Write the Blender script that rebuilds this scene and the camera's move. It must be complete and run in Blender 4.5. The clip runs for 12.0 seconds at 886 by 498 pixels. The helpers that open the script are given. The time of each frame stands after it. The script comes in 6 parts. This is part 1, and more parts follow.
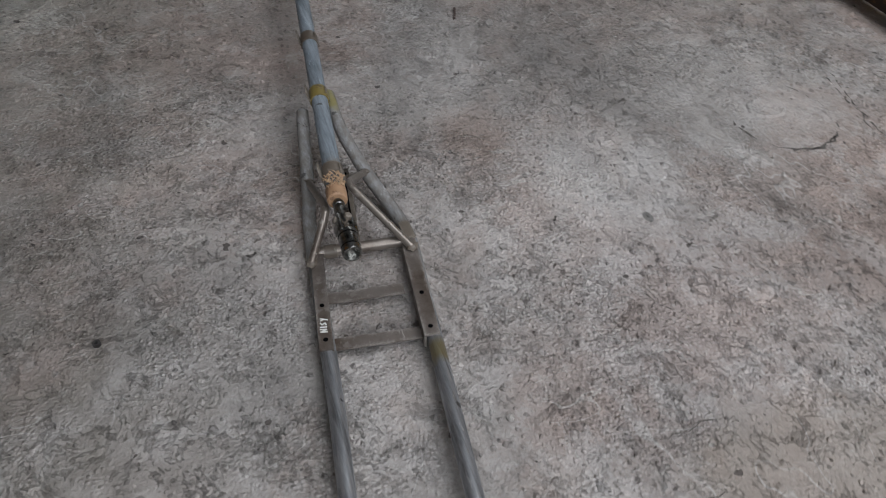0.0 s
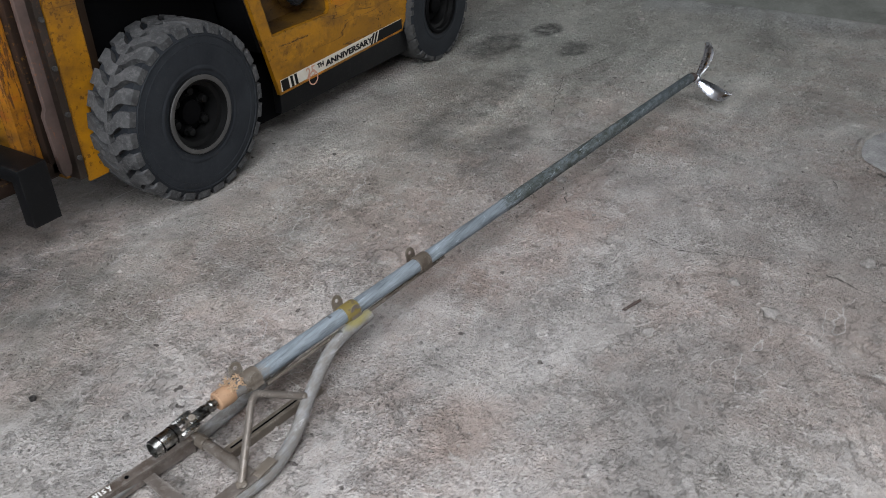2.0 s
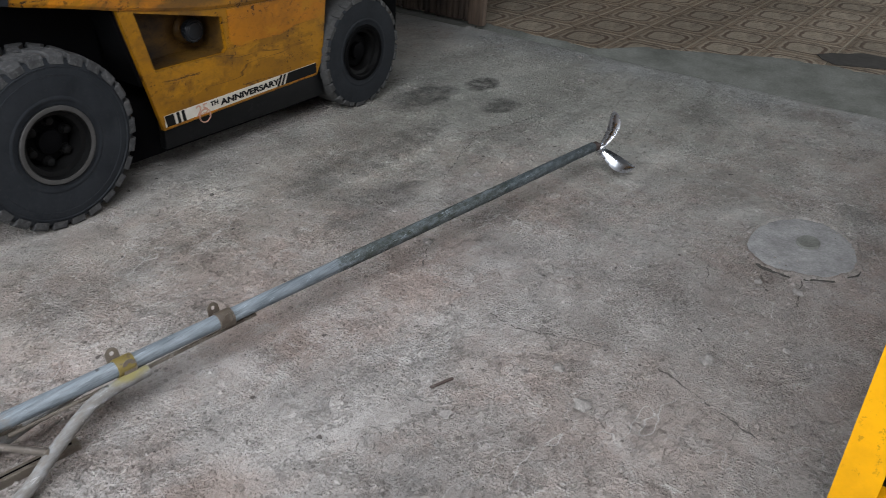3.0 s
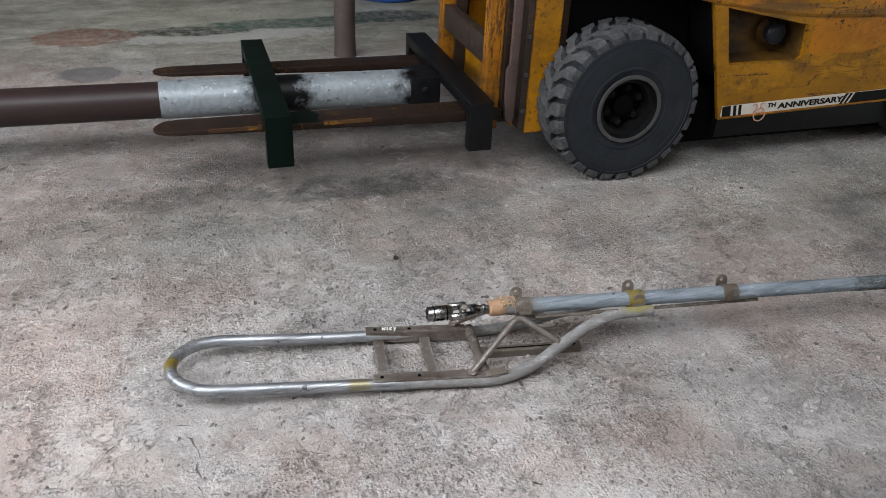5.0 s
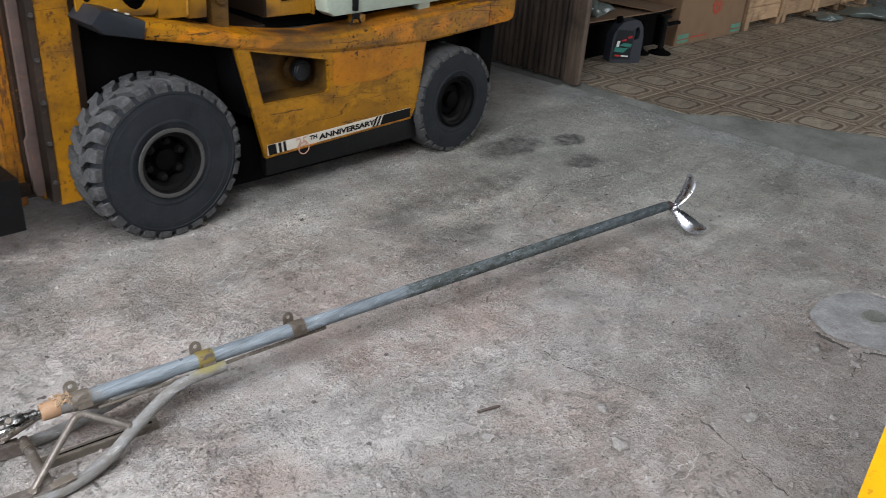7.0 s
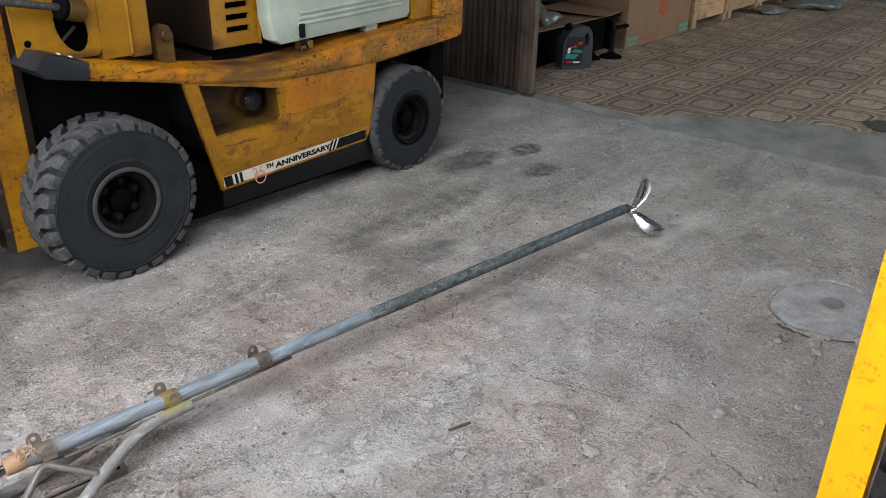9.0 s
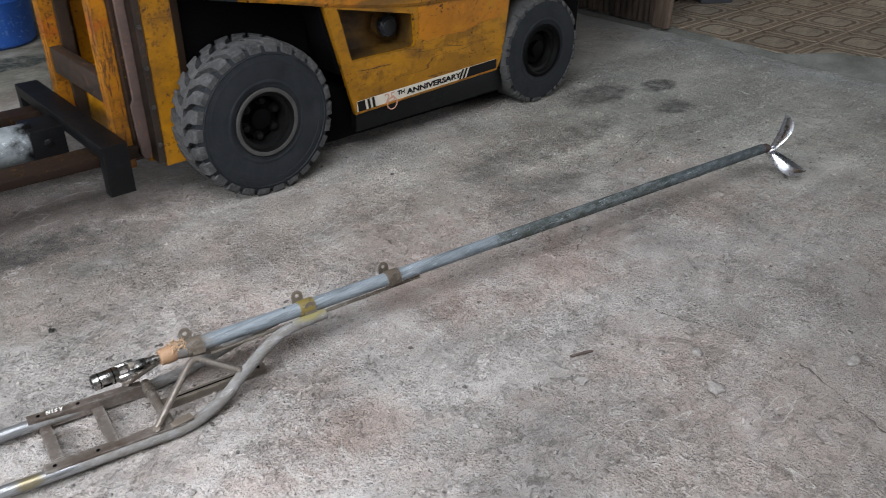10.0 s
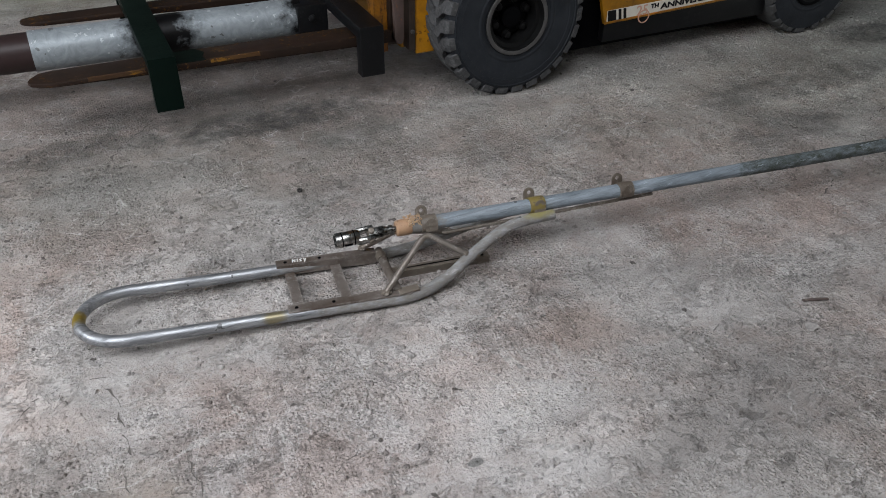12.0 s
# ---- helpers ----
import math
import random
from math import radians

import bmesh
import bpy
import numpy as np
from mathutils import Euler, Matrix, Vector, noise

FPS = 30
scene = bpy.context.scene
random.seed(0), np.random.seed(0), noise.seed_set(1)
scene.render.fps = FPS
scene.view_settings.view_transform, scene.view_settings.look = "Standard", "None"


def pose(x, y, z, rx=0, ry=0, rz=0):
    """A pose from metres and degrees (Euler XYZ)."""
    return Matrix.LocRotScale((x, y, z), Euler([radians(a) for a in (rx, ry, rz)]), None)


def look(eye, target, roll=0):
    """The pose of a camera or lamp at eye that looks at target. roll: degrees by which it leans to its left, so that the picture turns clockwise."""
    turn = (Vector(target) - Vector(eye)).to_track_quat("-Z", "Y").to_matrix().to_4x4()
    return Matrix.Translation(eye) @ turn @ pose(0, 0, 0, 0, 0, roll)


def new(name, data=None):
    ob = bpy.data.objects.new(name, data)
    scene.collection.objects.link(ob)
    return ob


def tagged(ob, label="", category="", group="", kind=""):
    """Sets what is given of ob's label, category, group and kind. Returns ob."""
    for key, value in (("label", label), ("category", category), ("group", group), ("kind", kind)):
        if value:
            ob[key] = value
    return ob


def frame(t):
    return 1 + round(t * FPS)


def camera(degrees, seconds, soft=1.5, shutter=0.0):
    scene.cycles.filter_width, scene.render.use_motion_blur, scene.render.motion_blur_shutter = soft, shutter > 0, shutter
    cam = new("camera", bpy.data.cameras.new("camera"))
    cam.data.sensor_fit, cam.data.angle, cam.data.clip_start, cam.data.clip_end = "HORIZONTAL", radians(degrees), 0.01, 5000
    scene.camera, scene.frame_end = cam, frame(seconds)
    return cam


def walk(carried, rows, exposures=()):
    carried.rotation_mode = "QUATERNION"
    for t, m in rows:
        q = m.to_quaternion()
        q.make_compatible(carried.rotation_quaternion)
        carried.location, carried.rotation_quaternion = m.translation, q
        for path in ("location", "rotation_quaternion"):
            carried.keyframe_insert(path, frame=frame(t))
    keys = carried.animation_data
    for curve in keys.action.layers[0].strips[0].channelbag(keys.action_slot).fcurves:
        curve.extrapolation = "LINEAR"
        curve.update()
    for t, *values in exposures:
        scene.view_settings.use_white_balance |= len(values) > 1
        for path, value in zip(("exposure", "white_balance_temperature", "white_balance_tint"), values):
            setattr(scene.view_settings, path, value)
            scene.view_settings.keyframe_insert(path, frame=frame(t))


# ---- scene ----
cam = camera(57.2, 12.0, soft=0.9, shutter=0.16)
PATH = [
    (0, (-2.339, -0.738, 1.317), (-0.956, -1.203, -0.05), 0.5),
    (0.5, (-2.333, -1.129, 1.343), (-0.817, -1.101, 0.038), -1.9),
    (1, (-2.173, -1.449, 1.375), (-0.637, -1.018, 0.168), 0.1),
    (1.5, (-1.998, -1.817, 1.407), (-0.475, -1.137, 0.304), -1.9),
    (2, (-1.84, -2.153, 1.429), (-0.405, -1.252, 0.367), -1.2),
    (2.5, (-1.496, -2.371, 1.469), (-0.035, -1.447, 0.463), 2.4),
    (2.7, (-1.394, -2.471, 1.468), (0.092, -1.57, 0.478), 3.0),
    (4.3, (-1.62, -2.732, 1.448), (-0.97, -1.117, 0.462), 1.3),
    (4.5, (-1.653, -2.729, 1.456), (-1.051, -1.103, 0.459), 1.5),
    (5, (-1.674, -2.727, 1.462), (-1.126, -1.094, 0.446), 2.9),
    (5.5, (-1.679, -2.722, 1.453), (-1.144, -1.121, 0.379), 3.7),
    (6, (-1.599, -2.727, 1.454), (-0.69, -1.275, 0.42), 6.7),
    (6.5, (-1.533, -2.756, 1.488), (-0.336, -1.463, 0.541), 5.3),
    (7, (-1.497, -2.772, 1.505), (-0.156, -1.583, 0.617), 4.6),
    (7.2, (-1.48, -2.778, 1.509), (-0.093, -1.629, 0.64), 4.0),
    (8.8, (-1.471, -2.798, 1.537), (-0.062, -1.669, 0.676), 1.5),
    (9, (-1.471, -2.804, 1.533), (-0.076, -1.655, 0.676), 1.3),
    (9.5, (-1.497, -2.793, 1.508), (-0.183, -1.592, 0.597), 1.2),
    (10, (-1.536, -2.797, 1.498), (-0.381, -1.497, 0.509), 0.1),
    (10.5, (-1.583, -2.811, 1.483), (-0.577, -1.424, 0.451), -0.6),
    (11, (-1.639, -2.796, 1.462), (-0.795, -1.349, 0.369), -0.1),
    (11.5, (-1.675, -2.784, 1.443), (-0.976, -1.308, 0.288), -0.3),
    (12, (-1.654, -2.777, 1.448), (-0.946, -1.301, 0.298), 0.7),
]
walk(cam, [(t, look(eye, target, roll)) for t, eye, target, roll in PATH], exposures=[(0, -1.28), (0.5, -1.15), (1, -0.85), (1.5, -0.60), (2, -0.50), (2.5, -0.50), (4.5, -0.58), (5.5, -0.56), (6, -0.60), (6.5, -0.39), (7, -0.17), (9, -0.15), (9.5, -0.23), (10, -0.29), (10.5, -0.48), (11, -0.66), (12, -0.86)])

# ---- world and light ----
world = bpy.data.worlds.new("world")
scene.world = world
world.use_nodes = True
wn = world.node_tree.nodes
sky = wn.new("ShaderNodeTexSky")
sky.sky_type, sky.sun_disc = "NISHITA", False
sky.sun_elevation, sky.sun_rotation = radians(50), radians(145)
sky.air_density, sky.dust_density = 1.0, 4.0
world.node_tree.links.new(sky.outputs[0], wn["Background"].inputs[0])
wn["Background"].inputs[1].default_value = 0.05

sun_data = bpy.data.lights.new("sun", "SUN")
sun_data.energy, sun_data.angle, sun_data.color = 0.7, radians(45), (1.0, 0.97, 0.93)
sun = new("sun", sun_data)
sun.matrix_world = look((5.7, -8.2, 12), (0, 0, 0))


def opening_light(name, eye, target, width, height, power, color):
    data = bpy.data.lights.new(name, "AREA")
    data.shape, data.size, data.size_y, data.energy, data.color = "RECTANGLE", width, height, power, color
    ob = new(name, data)
    ob.matrix_world = look(eye, target)
    return ob


# sky light at the assumed skylight and side doorway; room light is an added fill
opening_light("skylight", (-2.8, -2.8, 4.18), (-2.8, -2.8, 0), 4.6, 3.2, 470, (0.905, 0.94, 1.0))
opening_light("side_doorway_light", (-5.9, -1.3, 2.85), (-1.9, -1.3, 1.75), 5.4, 1.7, 430, (0.905, 0.94, 1.0))
opening_light("room_doorway_light", (8.2, -5.9, 2.0), (8.2, 0, 0.2), 5.5, 2.8, 275, (0.92, 0.96, 1.0))


# ---- materials ----
class Tree:
    """A material's nodes, with short calls."""

    def __init__(self, name):
        self.mat = bpy.data.materials.new(name)
        self.mat.use_nodes = True
        self.t = self.mat.node_tree
        self.b = self.t.nodes["Principled BSDF"]
        co = self.t.nodes.new("ShaderNodeTexCoord")
        self.co = co.outputs["Object"]

    def node(self, kind, **sets):
        n = self.t.nodes.new(kind)
        for key, value in sets.items():
            n.inputs[key].default_value = value
        return n

    def link(self, a, b):
        self.t.links.new(a, b)

    def scaled(self, sx, sy, sz, move=(0, 0, 0)):
        m = self.t.nodes.new("ShaderNodeMapping")
        m.inputs["Scale"].default_value = (sx, sy, sz)
        m.inputs["Location"].default_value = move
        self.link(self.co, m.inputs["Vector"])
        return m.outputs[0]

    def noise(self, scale, detail=4.0, rough=0.55, vector=None, distortion=0.0):
        n = self.node("ShaderNodeTexNoise", Scale=scale, Detail=detail, Roughness=rough, Distortion=distortion)
        self.link(vector or self.co, n.inputs["Vector"])
        return n.outputs["Fac"]

    def flecks(self, scale, radius, share, move=(0, 0, 0), jitter=0.012):
        """Small uneven dots: one in a share of the cells of a grid of the given scale."""
        warp = self.node("ShaderNodeTexNoise", Scale=scale * 1.6, Detail=3.0)
        self.link(self.co, warp.inputs["Vector"])
        add = self.t.nodes.new("ShaderNodeVectorMath")
        add.operation = "MULTIPLY_ADD"
        self.link(warp.outputs["Color"], add.inputs[0])
        add.inputs[1].default_value = (jitter, jitter, jitter)
        self.link(self.scaled(1, 1, 1, move), add.inputs[2])
        n = self.node("ShaderNodeTexVoronoi", Scale=scale)
        self.link(add.outputs[0], n.inputs["Vector"])
        sep = self.t.nodes.new("ShaderNodeSeparateColor")
        self.link(n.outputs["Color"], sep.inputs[0])
        size = self.math("MULTIPLY", sep.outputs[1], radius)
        dot = self.math("LESS_THAN", n.outputs["Distance"], size)
        return self.math("MULTIPLY", dot, self.math("LESS_THAN", sep.outputs[0], share))

    def lines(self, vector, scale, half, detail=3.0):
        """Thin lines along the level curves of a noise."""
        d = self.math("ABSOLUTE", self.math("SUBTRACT", self.noise(scale, detail, 0.5, vector), 0.5))
        return self.ramp(d, (0.0, 1.0), (half, 0.0))

    def ramp(self, fac, *stops):
        n = self.t.nodes.new("ShaderNodeValToRGB")
        e = n.color_ramp.elements
        while len(e) < len(stops):
            e.new(0.5)
        for el, (p, c) in zip(e, stops):
            el.position = p
            el.color = (c, c, c, 1) if isinstance(c, (int, float)) else (*c, 1)
        self.link(fac, n.inputs[0])
        return n.outputs[0]

    def mix(self, fac, a, b, mode="MIX"):
        n = self.t.nodes.new("ShaderNodeMix")
        n.data_type, n.blend_type = "RGBA", mode
        for sock, v in ((n.inputs[0], fac), (n.inputs[6], a), (n.inputs[7], b)):
            if isinstance(v, (int, float)):
                sock.default_value = v
            elif isinstance(v, tuple):
                sock.default_value = (*v, 1)
            else:
                self.link(v, sock)
        return n.outputs[2]

    def math(self, op, a, b=0.0, c=0.0):
        n = self.t.nodes.new("ShaderNodeMath")
        n.operation = op
        for sock, v in zip(n.inputs, (a, b, c)):
            if isinstance(v, (int, float)):
                sock.default_value = v
            else:
                self.link(v, sock)
        return n.outputs[0]

    def spot(self, x, y, rx, ry, edge=0.25, wobble=0.0, z=0.0, rz=1e3, scale=9):
        """1 inside an uneven ellipse on the floor (or an ellipsoid), 0 outside."""
        m = self.t.nodes.new("ShaderNodeMapping")
        m.vector_type = "TEXTURE"
        m.inputs["Location"].default_value = (x, y, z)
        m.inputs["Scale"].default_value = (rx, ry, rz)
        self.link(self.co, m.inputs["Vector"])
        ln = self.t.nodes.new("ShaderNodeVectorMath")
        ln.operation = "LENGTH"
        self.link(m.outputs[0], ln.inputs[0])
        d = ln.outputs["Value"]
        if wobble:
            d = self.math("ADD", d, self.math("MULTIPLY", self.math("SUBTRACT", self.noise(scale, 6, 0.65), 0.5), wobble))
        return self.ramp(d, (1 - edge, 1.0), (1.0, 0.0))

    def bump(self, height, strength, distance):
        n = self.node("ShaderNodeBump", Strength=strength, Distance=distance)
        self.link(height, n.inputs["Height"])
        self.link(n.outputs[0], self.b.inputs["Normal"])

    def set(self, color=None, rough=None, metal=None, **more):
        for key, v in (("Base Color", color), ("Roughness", rough), ("Metallic", metal), *more.items()):
            if v is None:
                continue
            s = self.b.inputs[key]
            if isinstance(v, (int, float)):
                s.default_value = v
            elif isinstance(v, tuple):
                s.default_value = (*v, 1)
            else:
                self.link(v, s)
        return self.mat


def concrete_material(name, crumbly=False):
    """The floor; crumbly gives each loose crumb a tone of its own."""
    m = Tree(name)
    hue = m.noise(1.0, 10, 0.66, distortion=0.35)
    tone = m.noise(2.4, 12, 0.70, m.scaled(1, 1, 1, (4.4, 2.9, 0)))
    skin = m.noise(6.0, 12, 0.72, m.scaled(1, 1, 1, (1.3, 9.2, 0)))
    relief = m.noise(42, 6, 0.66, m.scaled(1, 1, 1, (2.2, 0.6, 0)))
    grain = m.noise(95, 5, 0.66)
    rougher = m.ramp(m.noise(2.7, 7, 0.68, m.scaled(1, 1, 1, (6, 2, 0)), 0.3), (0.42, 0.12), (0.60, 1.0))
    base = m.mix(m.ramp(hue, (0.42, 0.0), (0.57, 1.0)), (0.380, 0.356, 0.336), (0.366, 0.300, 0.268))
    base = m.mix(1.0, base, m.ramp(tone, (0.30, 0.68), (0.45, 0.94), (0.56, 1.07), (0.70, 1.28)), "MULTIPLY")
    # skin worn off in patches with crisp edges, dusty or dark by turns
    base = m.mix(m.ramp(skin, (0.515, 0.0), (0.545, 0.34)), base, (0.52, 0.500, 0.485))
    base = m.mix(m.ramp(m.noise(6.8, 12, 0.74, m.scaled(1, 1, 1, (7.3, 4.2, 0))), (0.39, 0.16), (0.45, 0.0)), base, (0.245, 0.220, 0.203))
    base = m.mix(m.ramp(m.noise(2.9, 13, 0.76, m.scaled(1, 1, 1, (3.1, 1.7, 0))), (0.55, 0.0), (0.62, 0.34)), base, (0.310, 0.235, 0.198))
    base = m.mix(m.ramp(m.noise(2.3, 13, 0.76, m.scaled(1, 1, 1, (8.1, 6.7, 0))), (0.57, 0.0), (0.63, 0.34)), base, (0.215, 0.204, 0.195))
    # pale bluish bare cement in the open middle, lifted for brighter light there; greenish damp grey beside the
    # forklift and towards the tiled room
    base = m.mix(m.math("MULTIPLY", m.spot(-1.30, -1.60, 0.95, 0.50, 0.75, 1.5), 0.15), base, (0.600, 0.590, 0.600))
    # dimmer floor towards the second forklift, its shade painted as a dark tint
    base = m.mix(m.math("MULTIPLY", m.spot(0.75, -2.25, 1.45, 0.85, 0.8, 1.2), 0.60), base, (0.250, 0.232, 0.214))
    # brown and dark tints that lower the tone of single floor areas
    for x, y, rx, ry, f, c in ((-0.35, -1.78, 0.60, 0.32, 0.42, (0.245, 0.220, 0.204)), (-2.20, -1.45, 0.50, 0.42, 0.40, (0.270, 0.222, 0.195)),
                               (0.55, -0.95, 0.90, 0.36, 0.34, (0.235, 0.205, 0.185)), (-1.75, -0.45, 0.60, 0.25, 0.40, (0.275, 0.213, 0.184)), (-0.75, -0.30, 0.75, 0.22, 0.42, (0.262, 0.200, 0.174))):
        base = m.mix(m.math("MULTIPLY", m.spot(x, y, rx, ry, 0.8, 1.2), f), base, c)
    wet = m.math("MULTIPLY", m.spot(1.2, -0.25, 2.4, 0.75, 0.7, 1.3), 0.50)
    base = m.mix(wet, base, m.ramp(tone, (0.35, (0.190, 0.189, 0.160)), (0.65, (0.385, 0.382, 0.338))))
    grey = m.math("MULTIPLY", m.spot(2.7, -0.6, 1.9, 2.4, 0.75, 1.1), 0.75)
    base = m.mix(grey, base, m.ramp(tone, (0.3, (0.272, 0.282, 0.250)), (0.7, (0.475, 0.490, 0.446))))
    drift = m.noise(1.5, 9, 0.70, m.scaled(0.8, 1.7, 1, (3.3, 0.4, 0)), 0.6)
    base = m.mix(1.0, base, m.ramp(drift, (0.34, 0.74), (0.5, 1.0), (0.66, 1.22)), "MULTIPLY")
    # shadow and oil under the forks, and the dimmer floor before them, painted in
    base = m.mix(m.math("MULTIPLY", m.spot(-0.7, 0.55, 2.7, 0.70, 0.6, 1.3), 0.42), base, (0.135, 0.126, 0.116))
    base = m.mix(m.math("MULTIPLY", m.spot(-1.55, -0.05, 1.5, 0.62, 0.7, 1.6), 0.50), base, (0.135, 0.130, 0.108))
    base = m.mix(m.math("MULTIPLY", m.spot(-0.59, -1.41, 0.17, 0.13, 0.5, 1.2), 0.5), base, (0.27, 0.20, 0.165))
    base = m.mix(m.math("MULTIPLY", m.spot(-1.80, -1.66, 0.22, 0.30, 0.4, 1.3), 0.55), base, (0.29, 0.235, 0.190))
    sep = m.t.nodes.new("ShaderNodeSeparateXYZ")
    m.link(m.co, sep.inputs[0])
    near_end = m.ramp(m.math("ADD", m.math("MULTIPLY", sep.outputs[0], 0.25), m.math("MULTIPLY", m.math("SUBTRACT", drift, 0.5), 0.30)), (0.765, 0.0), (0.835, 0.75))
    base = m.mix(near_end, base, m.ramp(skin, (0.35, (0.300, 0.312, 0.302)), (0.65, (0.430, 0.442, 0.438))))
    # relief, dark pits, pale crumbs, hairline scratches
    zone = m.ramp(m.noise(1.9, 6, 0.66, m.scaled(1, 1, 1, (9, 3, 0))), (0.40, 0.25), (0.56, 1.0))
    flakes = m.math("MULTIPLY", m.ramp(m.noise(12, 12, 0.74, m.scaled(1, 1, 1, (4, 7, 0)), 0.5), (0.535, 0.0), (0.560, 1.0)), zone)
    scars = m.math("MULTIPLY", m.ramp(m.noise(11, 12, 0.76, m.scaled(1, 1, 1, (1, 2, 0)), 0.6), (0.395, 1.0), (0.43, 0.0)), zone)
    base = m.mix(m.math("MULTIPLY", flakes, 0.38), base, m.mix(1.0, base, (1.42, 1.42, 1.42), "MULTIPLY"))
    base = m.mix(m.math("MULTIPLY", scars, 0.34), base, m.mix(1.0, base, (0.58, 0.55, 0.53), "MULTIPLY"))
    knob = m.node("ShaderNodeTexVoronoi", Scale=105.0, Randomness=1.0)
    wob = m.t.nodes.new("ShaderNodeVectorMath")
    wob.operation = "MULTIPLY_ADD"
    bend = m.node("ShaderNodeTexNoise", Scale=60.0, Detail=3.0)
    m.link(m.co, bend.inputs["Vector"])
    m.link(bend.outputs["Color"], wob.inputs[0])
    wob.inputs[1].default_value = (0.006, 0.006, 0.006)
    m.link(m.co, wob.inputs[2])
    m.link(wob.outputs[0], knob.inputs["Vector"])
    pick = m.t.nodes.new("ShaderNodeSeparateColor")
    m.link(knob.outputs["Color"], pick.inputs[0])
    dome = m.math("MULTIPLY", m.ramp(knob.outputs["Distance"], (0.0, 1.0), (0.25, 0.85), (0.58, 0.0)), m.math("MULTIPLY", m.ramp(pick.outputs[0], (0.25, 0.0), (0.95, 1.0)), rougher))
    # knob tops painted lighter and gaps darker, like lit relief with small shadows
    gaps = m.math("MULTIPLY", m.ramp(knob.outputs["Distance"], (0.46, 0.0), (0.72, 0.36)), rougher)
    base = m.mix(gaps, base, m.mix(1.0, base, (0.46, 0.43, 0.40), "MULTIPLY"))
    base = m.mix(m.math("MULTIPLY", dome, 0.54), base, m.mix(1.0, base, (1.34, 1.33, 1.32), "MULTIPLY"))
    lumps = m.mix(rougher, (1.0, 1.0, 1.0), m.ramp(relief, (0.34, 0.86), (0.44, 0.98), (0.56, 1.02), (0.68, 1.10)))
    base = m.mix(1.0, base, lumps, "MULTIPLY")
    base = m.mix(1.0, base, m.ramp(grain, (0.32, 0.87), (0.46, 0.98), (0.54, 1.02), (0.68, 1.13)), "MULTIPLY")
    pits = m.math("MULTIPLY", m.flecks(95, 0.46, 0.42, (0, 0, 0), 0.010), rougher)
    dents = m.math("MULTIPLY", m.flecks(44, 0.40, 0.34, (3.1, 5.7, 0), 0.022), rougher)
    holes = m.flecks(21, 0.20, 0.14, (5.3, 2.2, 0), 0.04)
    crumbs = m.math("MULTIPLY", m.flecks(62, 0.40, 0.26, (1.3, 7.2, 0), 0.014), rougher)
    pit_tone = m.mix(1.0, base, (0.30, 0.275, 0.255), "MULTIPLY")
    base = m.mix(m.math("MULTIPLY", pits, 0.50), base, pit_tone)
    base = m.mix(m.math("MULTIPLY", dents, 0.48), base, pit_tone)
    base = m.mix(m.math("MULTIPLY", holes, 0.85), base, (0.065, 0.054, 0.048))
    base = m.mix(m.math("MULTIPLY", crumbs, 0.34), base, (0.64, 0.615, 0.59))
    some = m.ramp(m.noise(2.4, 4, 0.6, m.scaled(1, 1, 1, (2, 8, 0))), (0.50, 0.0), (0.60, 1.0))
    base = m.mix(m.math("MULTIPLY", m.math("MULTIPLY", m.lines(m.scaled(1, 1.6, 1, (7, 3, 0)), 2.6, 0.006), some), 0.55), base, (0.64, 0.62, 0.60))
    base = m.mix(m.math("MULTIPLY", m.math("MULTIPLY", m.lines(m.scaled(2.4, 0.8, 1, (1, 6, 0)), 3.1, 0.004, 2), m.ramp(rougher, (0.3, 0.0), (0.8, 1.0))), 0.50), base, (0.66, 0.64, 0.61))
    if crumbly:
        geo = m.t.nodes.new("ShaderNodeNewGeometry")
        base = m.mix(1.0, base, m.ramp(geo.outputs["Random Per Island"], (0.0, 0.58), (0.5, 0.90), (1.0, 1.16)), "MULTIPLY")
    # old oil and tyre stains, blotchy; patches below the forks also paint their shadow
    blotch = m.ramp(m.noise(13, 9, 0.76, m.scaled(1, 1, 1, (5, 9, 0))), (0.38, 0.25), (0.58, 1.0))
    for x, y, rx, ry, f in ((2.43, -0.22, 0.15, 0.10, 0.95), (2.17, -0.49, 0.16, 0.10, 0.85), (2.03, -0.09, 0.30, 0.15, 0.80),
                            (1.25, -0.42, 0.70, 0.13, 0.55), (0.85, -0.72, 0.30, 0.12, 0.50), (-1.0, 0.55, 0.9, 0.42, 0.40),
                            (-0.75, 0.05, 0.35, 0.22, 0.35), (-1.05, 0.17, 0.42, 0.13, 0.75), (-1.75, 0.22, 0.40, 0.10, 0.5), (3.05, -1.55, 0.25, 0.12, 0.25), (-1.22, -0.93, 0.07, 0.05, 0.45)):
        base = m.mix(m.math("MULTIPLY", m.math("MULTIPLY", m.spot(x, y, rx, ry, 0.35, 1.1), f), blotch), base, (0.042, 0.041, 0.038))
    base = m.mix(m.math("MULTIPLY", m.spot(-1.052, -1.707, 0.022, 0.014, 0.2, 0.6), 0.7), base, (0.10, 0.105, 0.098))
    olive = m.ramp(m.noise(3.3, 11, 0.76, m.scaled(1, 1.6, 1, (1, 5, 0))), (0.40, (0.19, 0.185, 0.125)), (0.52, (0.36, 0.355, 0.265)), (0.62, (0.60, 0.59, 0.50)))
    base = m.mix(m.math("MULTIPLY", m.spot(-1.2, 2.75, 3.0, 1.15, 0.5, 0.8), 0.62), base, olive)
